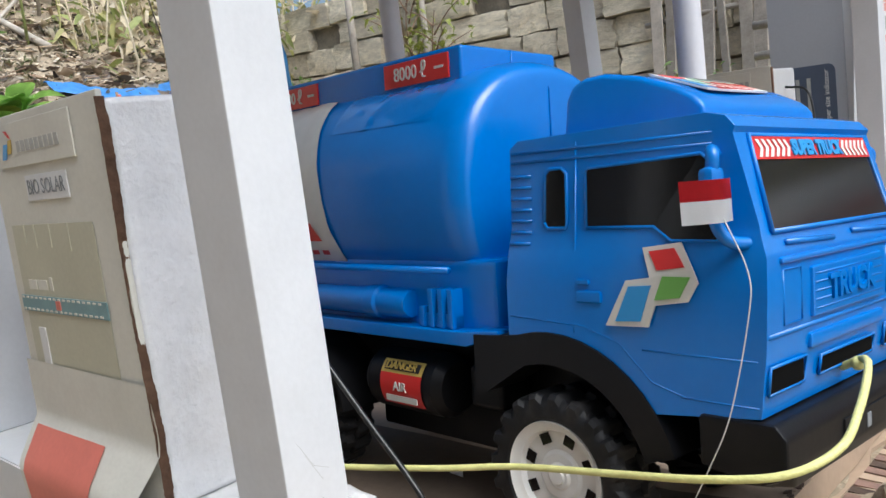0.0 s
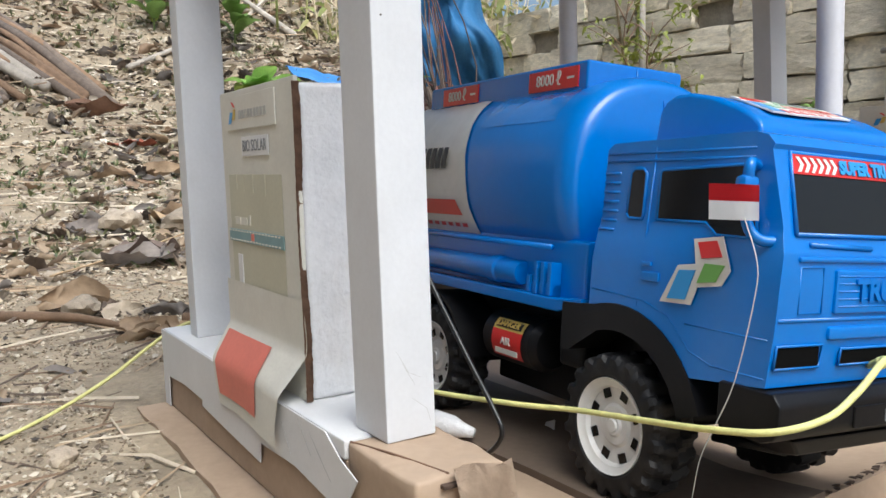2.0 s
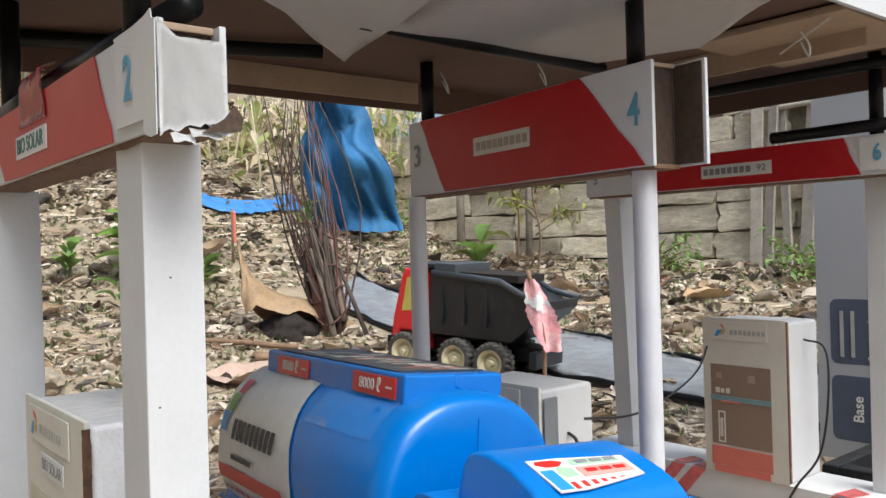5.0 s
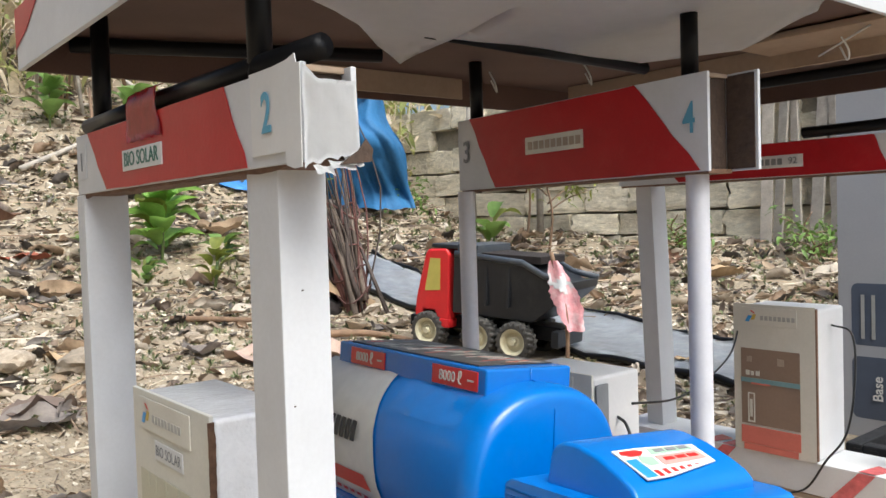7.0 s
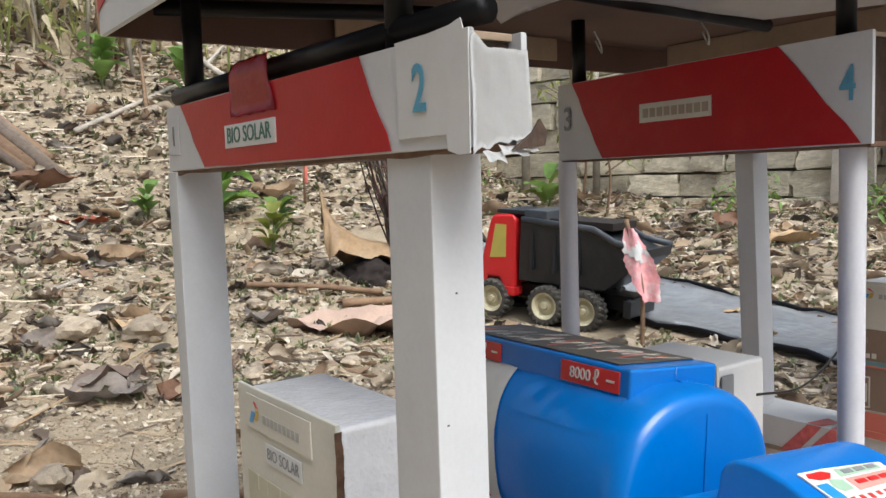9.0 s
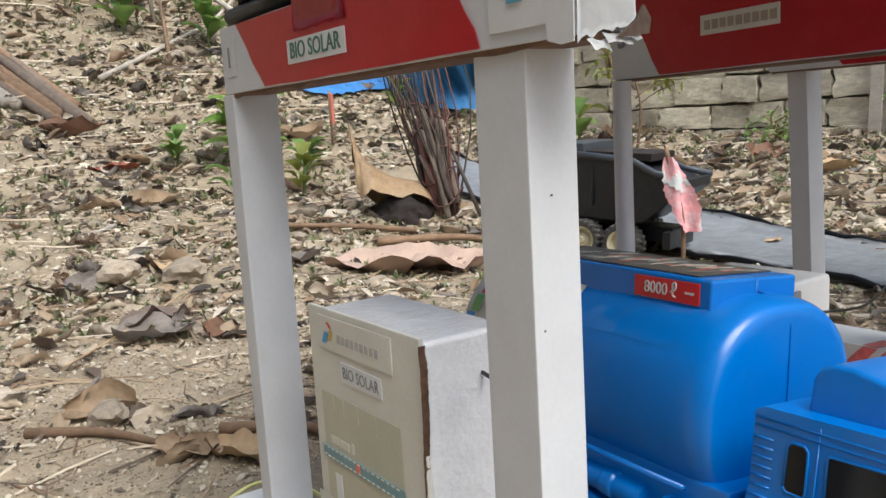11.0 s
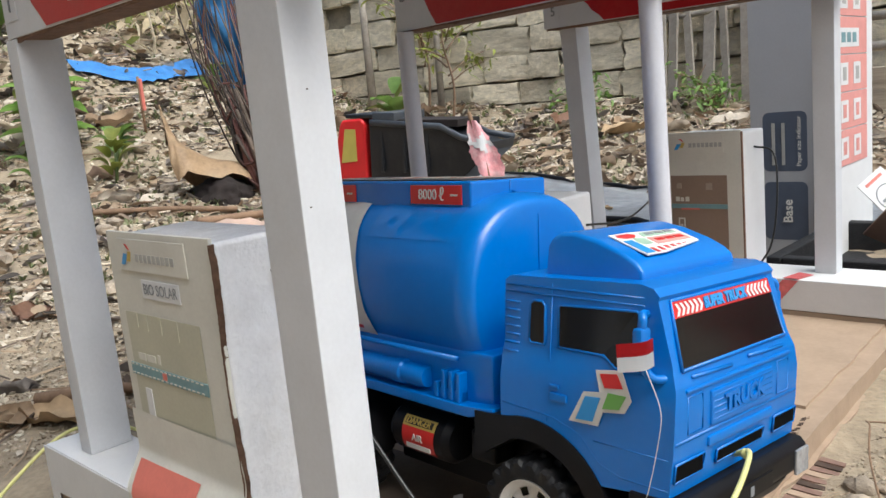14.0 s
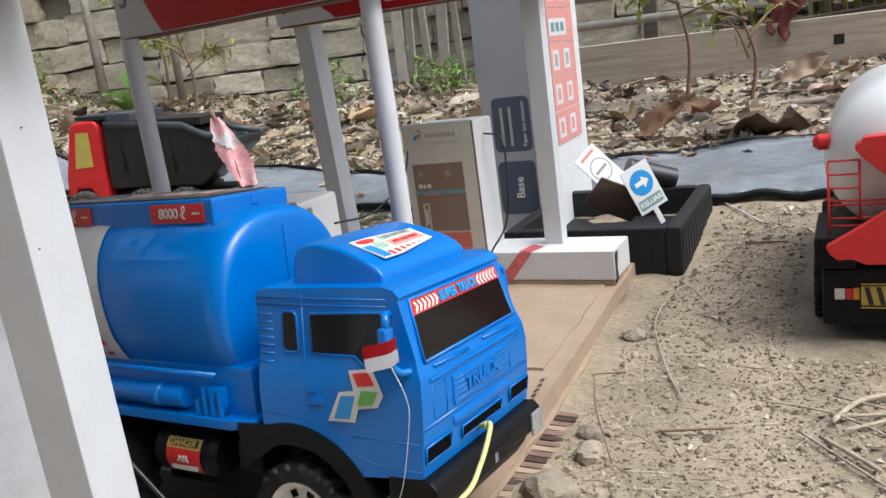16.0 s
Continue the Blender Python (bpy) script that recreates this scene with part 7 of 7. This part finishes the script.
# ribbed black guards over the rear wheels
for s in (-1, 1):
    guard = part("wheel_guard", slab(-0.042, 0.1, *sorted((s * 0.062, s * 0.108)), 0.0945, 0.134, 0.004), BLACK, rt, "ribbed black wheel guard")
    for k in range(7):
        y = s * (0.068 + k * 0.006)
        part("rib", slab(-0.0435, -0.0415, y - 0.0011, y + 0.0011, 0.098, 0.13, 0.0005), BLACK, guard)
for y, z in ((0.091, 0.126), (0.0572, 0.15)):
    part("ladder_rail", tube([(-0.02, y, z), (-0.017, y, 0.2222)], 0.0016, 8), RED_PLASTIC, rt, smooth=True)
for z in (0.2222, 0.2055, 0.189, 0.1735, 0.1685, 0.152, 0.1425):
    part("ladder_rung", tube([(-0.018, 0.0572 if z > 0.18 else 0.03, z), (-0.018, 0.091, z)], 0.0013, 8), RED_PLASTIC, rt, smooth=True)
# slanted arms meeting behind the tank
for s in (-1, 1):
    arm = part("side_arm", plate([(-0.05, s * y, z) for y, z in ((0.094, 0.1285), (0.089, 0.1185), (0.081, 0.1125), (0.066, 0.1135), (0.052, 0.107), (0.001, 0.107), (0.001, 0.196), (0.03, 0.17), (0.055, 0.153))], 0.016, bevel=0.0015), RED_PLASTIC, rt)
    part("arm_rib", plate([(-0.0525, s * y, z) for y, z in ((0.091, 0.1295), (0.088, 0.1235), (0.03, 0.158), (0.001, 0.178), (0.001, 0.187), (0.03, 0.166))], 0.003, bevel=0.0008), RED_PLASTIC, arm)
    part("tank_bracket", plate([(-0.026, s * y, z) for y, z in ((0.062, 0.236), (0.0605, 0.2425), (0.054, 0.244), (0.053, 0.2495), (0.001, 0.252), (0.001, 0.172), (0.015, 0.186), (0.03, 0.203), (0.056, 0.2275))], 0.022, bevel=0.002), RED_PLASTIC, rt, "red bracket behind the tank")
part("side_lamp", lathe([(0.0, 0.0), (0.009, 0.0), (0.009, 0.012), (0.005, 0.018), (0.0, 0.018)], 16, axis="y"), RED_PLASTIC, rt, smooth=30).matrix_basis = pose(0.05, 0.089, 0.236) @ Matrix.Scale(1.15, 4)
for x in (0.06, 0.17, 0.36):
    for s in (-1, 1):
        simple_wheel(rt, x, s * 0.112, 0.046, 0.046, 0.035, RIM, s)
part("cab", wedge([(0.34, 0.07), (0.34, 0.22), (0.42, 0.22), (0.45, 0.14), (0.45, 0.07)], lambda z: 0.09, 0.006, 2), RED_PLASTIC, rt)

# ---------- litter on the ground ----------


def allowed(x, y):
    """Keep the pieces off the model, the toy road and the vehicles."""
    if -0.6 < x < 0.2 and -0.27 < y < 0.88:
        return False
    if -0.12 < x < 0.23 and 0.8 < y < 1.2 or -0.24 < x < -0.05 and 1.0 < y < 1.35:
        return False
    if 0.4 < x < 0.67 and 0.5 < y < 1.1:
        return False
    if -2.5 < x < 1.0 and 1.2 < y < 1.56 + 0.12 * max(0, x + 0.4):
        return False
    if -1.55 < x < -1.0 and 1.03 < y < 1.26:
        return False
    return math.hypot(x - CX, y - CY) > 0.3


def spots(count, r0, r1, power, a0=-14, a1=100):
    out = []
    while len(out) < count:
        r = r0 + (r1 - r0) * random.random() ** power
        a = radians(random.uniform(a0, a1))
        x, y = CX - r * math.sin(a), CY + r * math.cos(a)
        if allowed(x, y):
            out.append((x, y, r, a))
    return out


def scatter(name, shape, count, r0, r1, power, size, material, label, category, seed, sandy=1.0, rise=0.0, a1=100, a0=-14):
    """Many small pieces as one object. shape(k) gives the corners and faces of a piece of size one."""
    random.seed(seed)
    tilt = 0.08 if shape is twig_shape else 0.38
    verts, faces = [], []
    for k, (x, y, r, a) in enumerate(spots(count, r0, r1, power, a0, a1)):
        if math.degrees(a) < 24 and r < 1.7 and random.random() > sandy:
            continue
        if shape in (leaf_shape, crumple_shape, chip_shape) and random.random() > 0.62 + 0.9 * noise.noise((x * 2.4, y * 2.4, 9.0)) + 0.5 * noise.noise((x * 6.5, y * 6.5, 2.0)):
            continue
        s = size(r)
        vs, fs = shape()
        m = Matrix.Translation((x, y, ground_height(x, y) + rise * s)) @ Euler((random.gauss(0, tilt), random.gauss(0, tilt), random.uniform(0, 6.28))).to_matrix().to_4x4() @ Matrix.Scale(s, 4)
        n = len(verts)
        verts += [tuple(m @ Vector(v)) for v in vs]
        faces += [tuple(i + n for i in f) for f in fs]
    me = bpy.data.meshes.new(name)
    me.from_pydata(verts, [], faces)
    me.materials.append(material)
    if shape not in (stone_shape, chip_shape):
        me.shade_smooth()
    return tagged(new(name, me), label, category, kind="stuff")


def leaf_shape():
    """A dry leaf, rolled along its length, bent and ragged at the edge."""
    roll, bend, w, twist = random.uniform(0.4, 2.4) * random.choice((1, 1, -1)), random.uniform(-0.5, 0.7), random.uniform(0.17, 0.34), random.gauss(0, 0.4)
    vs, fs = [], []
    for i in range(7):
        u = i / 6
        ww = w * math.sin(math.pi * (0.05 + 0.9 * u)) ** 0.75
        for j in range(5):
            v = j / 2 - 1
            a = v * roll * 0.8
            e = ww * (random.uniform(0.75, 1.2) if abs(v) > 0.9 else 1)
            y, z = math.sin(a) / (roll * 0.8) * e, (1 - math.cos(a)) / abs(roll * 0.8) * e * math.copysign(1, roll)
            q = twist * (u - 0.5)
            vs.append((u - 0.5 + random.gauss(0, 0.012), y * math.cos(q) - z * math.sin(q), y * math.sin(q) + z * math.cos(q) + bend * (u - 0.5) ** 2 + 0.06))
    for i in range(6):
        for j in range(4):
            a = i * 5 + j
            fs.append((a, a + 1, a + 6, a + 5))
    return vs, fs


def crumple_shape():
    """A large dry leaf, rolled and folded."""
    roll, bend, w = random.uniform(1.2, 2.6), random.uniform(-0.5, 0.8), random.uniform(0.2, 0.32)
    o = Vector((random.uniform(0, 50), random.uniform(0, 50), 0))
    vs, fs = [], []
    for i in range(9):
        u = i / 8
        ww = w * math.sin(math.pi * (0.07 + 0.86 * u)) ** 0.7
        for j in range(7):
            v = j / 6 - 0.5
            a = v * roll * 1.6
            p = Vector((u - 0.5, math.sin(a) * ww * 1.3 / roll * 1.5, (1 - math.cos(a)) * ww * 0.9 + bend * (u - 0.5) ** 2 + 0.02))
            n = Vector((u * 4, v * 4, 0)) + o
            p += 0.12 * Vector((noise.noise(n), noise.noise(n + Vector((9, 0, 3))), 1.3 * noise.noise(n + Vector((0, 7, 6)))))
            vs.append(tuple(p))
    for i in range(8):
        for j in range(6):
            a = i * 7 + j
            fs.append((a, a + 1, a + 8, a + 7))
    return vs, fs


def chip_shape():
    """A torn, cupped bit of leaf or bark."""
    b, c = random.uniform(-0.3, 0.45), random.uniform(-0.1, 0.4)
    n = random.randint(5, 7)
    vs = [(0, 0, 0.06)]
    for k in range(n):
        a, r = 6.283 * (k + random.uniform(-0.3, 0.3)) / n, random.uniform(0.28, 0.62)
        x, y = r * math.cos(a), 0.62 * r * math.sin(a)
        vs.append((x, y, 0.06 + b * x * x * 2 + c * y * y * 4))
    return vs, [(0, 1 + k, 1 + (k + 1) % n) for k in range(n)]


ICO = bmesh.new()
bmesh.ops.create_icosphere(ICO, subdivisions=1, radius=0.5)
ICO_V, ICO_F = [v.co.copy() for v in ICO.verts], [tuple(v.index for v in f.verts) for f in ICO.faces]
ICO.free()


def stone_shape():
    sx, sy, sz = random.uniform(0.8, 1.3), random.uniform(0.6, 1.0), random.uniform(0.4, 0.75)
    return [(v.x * sx * random.uniform(0.8, 1.15), v.y * sy * random.uniform(0.8, 1.15), v.z * sz * random.uniform(0.8, 1.15)) for v in ICO_V], ICO_F


def twig_shape():
    b1, b2 = random.gauss(0, 0.08), random.gauss(0, 0.08)
    vs = []
    for u, w in ((-0.5, 0.012), (0.0, 0.011), (0.5, 0.006)):
        y = b1 * (1 - 4 * u * u)
        vs += [(u, y - w, 0.02), (u, y, 0.02 + w * 1.8), (u, y + w, 0.02)]
    return vs, [(0, 1, 4, 3), (1, 2, 5, 4), (3, 4, 7, 6), (4, 5, 8, 7)]


def tuft_shape():
    vs, fs = [], []
    for k in range(7):
        a, h = random.uniform(0, 6.28), random.uniform(0.5, 1.0)
        c, s = math.cos(a), math.sin(a)
        q = random.uniform(0.2, 0.6)
        n = len(vs)
        vs += [(c * 0.05 - s * 0.08, s * 0.05 + c * 0.08, 0), (c * 0.05 + s * 0.08, s * 0.05 - c * 0.08, 0), (c * q + s * 0.12, s * q - c * 0.12, h * 0.7), (c * q - s * 0.12, s * q + c * 0.12, h * 0.7), (c * q * 1.7, s * q * 1.7, h * 0.75)]
        fs += [(n, n + 1, n + 2, n + 3), (n + 3, n + 2, n + 4)]
    return vs, fs


LITTER = island_mat("leaf litter", [(0.36, 0.27, 0.18), (0.25, 0.185, 0.13), (0.47, 0.39, 0.29), (0.13, 0.095, 0.07), (0.4, 0.33, 0.25), (0.06, 0.048, 0.038), (0.28, 0.19, 0.12), (0.56, 0.49, 0.4), (0.2, 0.175, 0.155)])
see_through(LITTER, 0.2)
CHIPS = island_mat("broken leaf bits", [(0.42, 0.36, 0.27), (0.25, 0.19, 0.13), (0.56, 0.49, 0.39), (0.1, 0.075, 0.055), (0.36, 0.3, 0.23), (0.06, 0.048, 0.038), (0.48, 0.42, 0.34), (0.17, 0.13, 0.095)])
PEBBLE = island_mat("pale limestone crumbs", [(0.42, 0.36, 0.27), (0.38, 0.315, 0.23), (0.49, 0.43, 0.335), (0.28, 0.225, 0.16), (0.44, 0.38, 0.29), (0.53, 0.475, 0.38)], 0.95)
TWIGS = island_mat("dry twigs", [(0.34, 0.25, 0.16), (0.2, 0.13, 0.08), (0.52, 0.44, 0.33), (0.1, 0.07, 0.05)])
WEEDS = island_mat("small weeds", [(0.15, 0.18, 0.075), (0.2, 0.22, 0.1), (0.1, 0.13, 0.06), (0.26, 0.25, 0.14), (0.3, 0.26, 0.16)], 0.6)
see_through(WEEDS, 0.3)
scatter("leaf_litter", leaf_shape, 9500, 0.9, 6.5, 0.7, lambda r: random.uniform(0.022, 0.07) * (0.5 + 0.22 * r), LITTER, "dry brown and tan leaves strewn over the ground", "leaf litter", 101, 0.02, 0.08)
scatter("crumpled_leaves", crumple_shape, 2000, 0.9, 4.6, 0.8, lambda r: random.uniform(0.035, 0.085) * (0.6 + 0.2 * r), LITTER, "crumpled grey-brown leaves lying on the soil", "leaf litter", 107, 0.02)
scatter("leaf_bits", chip_shape, 48000, 0.5, 6.0, 1.0, lambda r: random.uniform(0.006, 0.02) * (0.25 + 0.5 * r), CHIPS, "broken bits of dry leaf and bark on the soil", "leaf litter", 102, 0.2, 0.15)
scatter("pebbles", stone_shape, 27000, 0.35, 5.5, 1.0, lambda r: random.uniform(0.0035, 0.014) * (0.25 + 0.5 * r) * (2.0 if random.random() < 0.04 else 1), PEBBLE, "pale limestone crumbs on the sandy soil", "pebbles", 103, 0.0, 0.1)
CRUMBS = island_mat("soil crumbs", [(0.16, 0.12, 0.08), (0.36, 0.3, 0.22), (0.28, 0.22, 0.155), (0.44, 0.37, 0.28), (0.2, 0.155, 0.11), (0.31, 0.25, 0.18)], 0.95)
scatter("fine_gravel", stone_shape, 42000, 0.35, 2.0, 0.8, lambda r: random.uniform(0.0012, 0.005), CRUMBS, "fine gravel on the sandy soil", "gravel", 108, 1.0, 0.1, 100)
scatter("soil_clods", stone_shape, 600, 0.4, 1.9, 0.8, lambda r: random.uniform(0.004, 0.011), CRUMBS, "small clods of dry soil", "clods", 110, 1.0, 0.1, 27)
scatter("yard_chaff", chip_shape, 5200, 0.4, 1.9, 0.8, lambda r: random.uniform(0.003, 0.01), CRUMBS, "broken leaf chaff on the sandy soil", "chaff", 111, 1.0, 0.0, 27)
scatter("straw_bits", twig_shape, 1300, 0.4, 1.9, 0.8, lambda r: random.uniform(0.006, 0.035), TWIGS, "fine straw on the sandy soil", "straw", 109, 1.0, 0.0, 27)
scatter("yard_gravel", stone_shape, 5000, 0.4, 5.0, 0.7, lambda r: random.uniform(0.004, 0.016) * (0.5 + 0.3 * r), PEBBLE, "scattered pebbles on the bare yard", "gravel", 120, 1.0, 0.1, 346, 100)
scatter("twigs", twig_shape, 4600, 0.4, 6.0, 0.9, lambda r: random.uniform(0.03, 0.17) * (0.6 + 0.3 * r), TWIGS, "thin dry twigs lying on the ground", "twigs", 104, 0.03)
scatter("weeds", tuft_shape, 5200, 1.7, 6.5, 0.9, lambda r: random.uniform(0.009, 0.026) * (0.6 + 0.25 * r), WEEDS, "small green weeds growing through the litter", "weeds", 105, 0.0, 0.0, 100, 20)

# large crumpled leaves that lie on the litter


def crumpled_leaf(x, y, size, base, label, seed, turn=0.0, lift=0.02, tip=0.0):
    random.seed(seed)
    vs, fs = crumple_shape()
    me = bpy.data.meshes.new("dry_leaf")
    me.from_pydata([tuple(Vector(v) * size) for v in vs], [], fs)
    me.materials.append(see_through(mat("dry leaf", base, 0.7, vary=0.35, scale=18, bump=0.5, fine=120, dirt=tuple(c * 0.5 for c in base), dirt_amount=0.5), 0.2))
    me.shade_smooth()
    o = tagged(new("dry_leaf", me), label, "dry leaf", "large dry leaves")
    o.matrix_world = Matrix.Translation(ground_at(x, y, lift * size)) @ pose(0, 0, 0, tip, 0, turn)


TAN, GREYISH, RUST, PALE, PINKISH = (0.34, 0.24, 0.15), (0.23, 0.195, 0.17), (0.19, 0.1, 0.06), (0.52, 0.45, 0.36), (0.46, 0.34, 0.27)
for k, (x, y, size, base, turn, label) in enumerate((
        (-2.59, 0.16, 0.2, TAN, 70, "folded tan leaf standing on the slope"), (-2.53, 0.33, 0.26, TAN, 50, "folded tan leaf on the slope"),
        (-1.84, 0.17, 0.15, TAN, 30, "brown curled leaf behind a stone"), (-1.79, -0.06, 0.19, GREYISH, 100, "grey crumpled leaf in the litter"),
        (-1.27, -0.05, 0.22, GREYISH, 60, "large grey-brown crumpled leaf on gravel"), (-1.2, 0.06, 0.15, RUST, 140, "dark brown crumpled leaf on gravel"),
        (-1.36, -0.12, 0.13, PALE, 20, "pale crumpled leaf beside a grey one"), (-0.95, -0.22, 0.16, TAN, 80, "brown broken leaf on the gravel"),
        (-1.66, 0.46, 0.17, GREYISH, 40, "grey crumpled leaf before the leaf arch"), (-1.58, 0.56, 0.12, TAN, 75, "tan curled leaf before the leaf arch"),
        (-2.39, 0.78, 0.19, PINKISH, 60, "pinkish curled leaf beside the weeds"), (-2.06, 0.65, 0.2, PALE, 35, "pale curled leaf beside the weeds"),
        (-3.3, 0.24, 0.36, RUST, 65, "rust-red leaf on the hillside"), (-2.9, 1.08, 0.28, TAN, 55, "brown leaf standing on the slope"),
        (-3.05, 0.4, 0.25, TAN, 45, "tan leaf on the hillside"), (-1.31, 0.02, 0.14, GREYISH, 150, "grey leaf edge on the gravel"),
        (-1.11, -0.33, 0.13, PALE, 30, "pale dry leaf on the gravel"), (-0.73, -0.16, 0.13, TAN, 50, "rolled tan leaf beside the branch"),
        (-1.95, 2.3, 0.26, TAN, 20, "tan curled leaf below the wall"), (-1.6, 2.45, 0.22, RUST, 70, "rust-brown curled leaf below the wall"),
        (-1.3, 2.4, 0.24, TAN, 110, "tan curled leaf below the wall"), (-0.9, 2.5, 0.22, PALE, 30, "pale curled leaf below the slats"),
        (-0.7, 2.2, 0.24, TAN, 160, "tan rolled leaf beside the carton"), (-0.45, 2.4, 0.2, RUST, 15, "brown curled leaf below the boards"),
        (0.05, 2.15, 0.2, RUST, 60, "dark brown curled leaf by the shrub"), (0.2, 2.1, 0.2, TAN, 100, "tan crumpled leaf by the shrub"),
        (0.5, 2.15, 0.24, RUST, 20, "dark brown leaf beside the road sheet"), (0.62, 2.4, 0.22, PINKISH, 75, "pinkish leaf below the beam"),
        (-0.05, 2.35, 0.18, TAN, 130, "tan leaf below the beam"), (0.36, 2.55, 0.2, TAN, 40, "tan leaf leaning on the beam"),
        (-2.4, 1.9, 0.24, TAN, 10, "brown leaf on the slope below the tarpaulin"), (-2.1, 2.0, 0.2, PALE, 95, "pale leaf on the slope below the wall"))):
    crumpled_leaf(x, y, 0.68 * size, base, label, 300 + k, turn, 0.05, (0, 18, -14, 30)[k % 4])

# single stones by the platform


ROCK = mat("rough pale rock", (0.34, 0.28, 0.21), 0.95, vary=0.4, scale=60, bump=1.0, fine=400, dirt=(0.24, 0.19, 0.14), dirt_amount=0.6, per_object=0.25)


def rock(x, y, size, seed, label, material=None):
    b = bmesh.new()
    bmesh.ops.create_icosphere(b, subdivisions=3, radius=size)
    for v in b.verts:
        q = v.co / size + Vector((seed * 3.1, 0, 0))
        v.co = Vector((v.co.x * 1.2, v.co.y, v.co.z * 0.7)) * (1 + 0.4 * noise.noise(q * 0.9) + 0.22 * noise.noise(q * 2.2) + 0.1 * noise.noise(q * 5))
    o = solo("stone", b, material or ROCK, label, "stone", "loose stones", smooth=28)
    o.matrix_world = Matrix.Translation(ground_at(x, y, size * 0.35))


rock(-0.3, -0.33, 0.012, 1, "small pale stone on the soil beside the platform")
rock(-1.67, 0.15, 0.052, 31, "pale limestone rock lying in the litter")
rock(-1.8, 0.02, 0.05, 32, "pale limestone rock lying in the litter")
rock(-1.02, 0.98, 0.028, 35, "pale stone beside the toy dump truck")
rock(-0.82, 1.0, 0.02, 36, "pale stone beside the flag stick")
rock(-1.19, 0.45, 0.02, 33, "pale limestone pebble on the gravel")
rock(-2.1, 0.86, 0.035, 34, "pale limestone rock beside the curled leaf")
rock(0.216, 0.137, 0.021, 12, "rugged pale rock beside the platform edge")
rock(0.235, 0.215, 0.014, 2, "rough grey-brown stone beside the platform edge")
rock(0.222, 0.255, 0.011, 3, "rough grey-brown stone beside the platform edge")
rock(0.245, 0.26, 0.009, 4, "rough grey-brown stone beside the platform edge")
rock(0.205, 0.53, 0.013, 5, "pale stone beside the far platform corner")
random.seed(77)
for k in range(30):
    rock(random.uniform(-2.6, -0.9), random.uniform(-0.35, 0.8), random.uniform(0.01, 0.03), k + 10, "pale stone lying in the leaf litter")
solo("curled_wire", tube(glide([(0.26, 0.2, -0.025), (0.23, 0.26, 0.0), (0.215, 0.31, 0.012), (0.2, 0.36, -0.005), (0.22, 0.42, -0.026)]), 0.001, 6), WOOD_BROWN, "thin curled dry vine beside the platform", "vine", smooth=True)
solo("dry_vine", tube(glide([(0.3, 0.62, -0.022), (0.24, 0.72, -0.012), (0.22, 0.6, -0.02), (0.26, 0.45, -0.022), (0.3, 0.35, -0.025)]), 0.0011, 6), WOOD_GREY, "pale dry vine on the sandy soil", "vine", smooth=True)
ROOT = mat("pale dry root", (0.42, 0.35, 0.26), 0.9, vary=0.4, scale=60, bump=0.8, fine=300)
for k, q in enumerate((((0.55, 0.25), (0.46, 0.33), (0.38, 0.36)), ((0.56, 0.32), (0.45, 0.38)), ((0.5, 0.2), (0.42, 0.3)))):
    solo("dry_root", tube(glide([ground_at(x, y, 0.006) for x, y in q]), 0.0013, 6), ROOT, "pale dry root lying on the sandy soil", "root", "dry roots", smooth=True)

for k, q in enumerate((((-1.16, -0.23), (-1.36, -0.05), (-1.55, 0.12)), ((-2.2, 0.0), (-2.3, 0.14)), ((-1.97, 0.49), (-1.86, 0.7), (-1.75, 0.89)))):
    solo("straw_stalk", tube(glide([ground_at(x, y, 0.014) for x, y in q]), (0.0022, 0.007, 0.009)[k], 6), (LEAF_DRY, WOOD_GREY, WOOD_BROWN)[k], ("long pale straw across the gravel", "short pale stick on the slope", "brown stick lying before the curled leaf")[k], "stalk", smooth=True)
for k, q in enumerate((((0.45, 0.32), (0.475, 0.37), (0.52, 0.41)), ((0.44, 0.29), (0.49, 0.23)), ((0.45, 0.33), (0.49, 0.34), (0.54, 0.36)), ((0.29, 0.27), (0.36, 0.29)), ((0.46, 0.3), (0.5, 0.33), (0.53, 0.38)), ((0.27, 0.62), (0.31, 0.66), (0.33, 0.74)))):
    solo("dry_root", tube(glide([ground_at(x, y, 0.007) for x, y in q]), [(0.0028, 0.0022, 0.0022, 0.0014, 0.002, 0.001)[k] * (1 + 0.35 * noise.noise((q * 0.9, k, 1))) for q in range(8 * len(q) - 7)], 7), ROOT if k != 3 else WOOD_BROWN, "pale dry root lying on the sandy soil", "root", "dry roots", smooth=True)
solo("white_string", tube(glide([ground_at(0.188, 1.27, 0.006), ground_at(0.24, 1.209, 0.004), ground_at(0.28, 1.13, 0.006), ground_at(0.317, 1.082, 0.004)]), 0.0016, 6), THREAD, "white string lying on the sandy soil", "string", smooth=True)
solo("dry_straw", tube([ground_at(0.3, 0.952, 0.004), ground_at(0.367, 0.96, 0.005)], 0.0018, 6), WOOD_BROWN, "short brown straw on the sandy soil", "straw", smooth=True)
solo("paper_scrap", plate([(-0.05, 0.0, -0.012), (-0.03, -0.004, -0.011), (-0.036, 0.004, 0.006), (-0.046, 0.003, 0.002)], 0.0006), PAPER, "small torn white paper scrap under the tanker", "paper scrap", smooth=None)
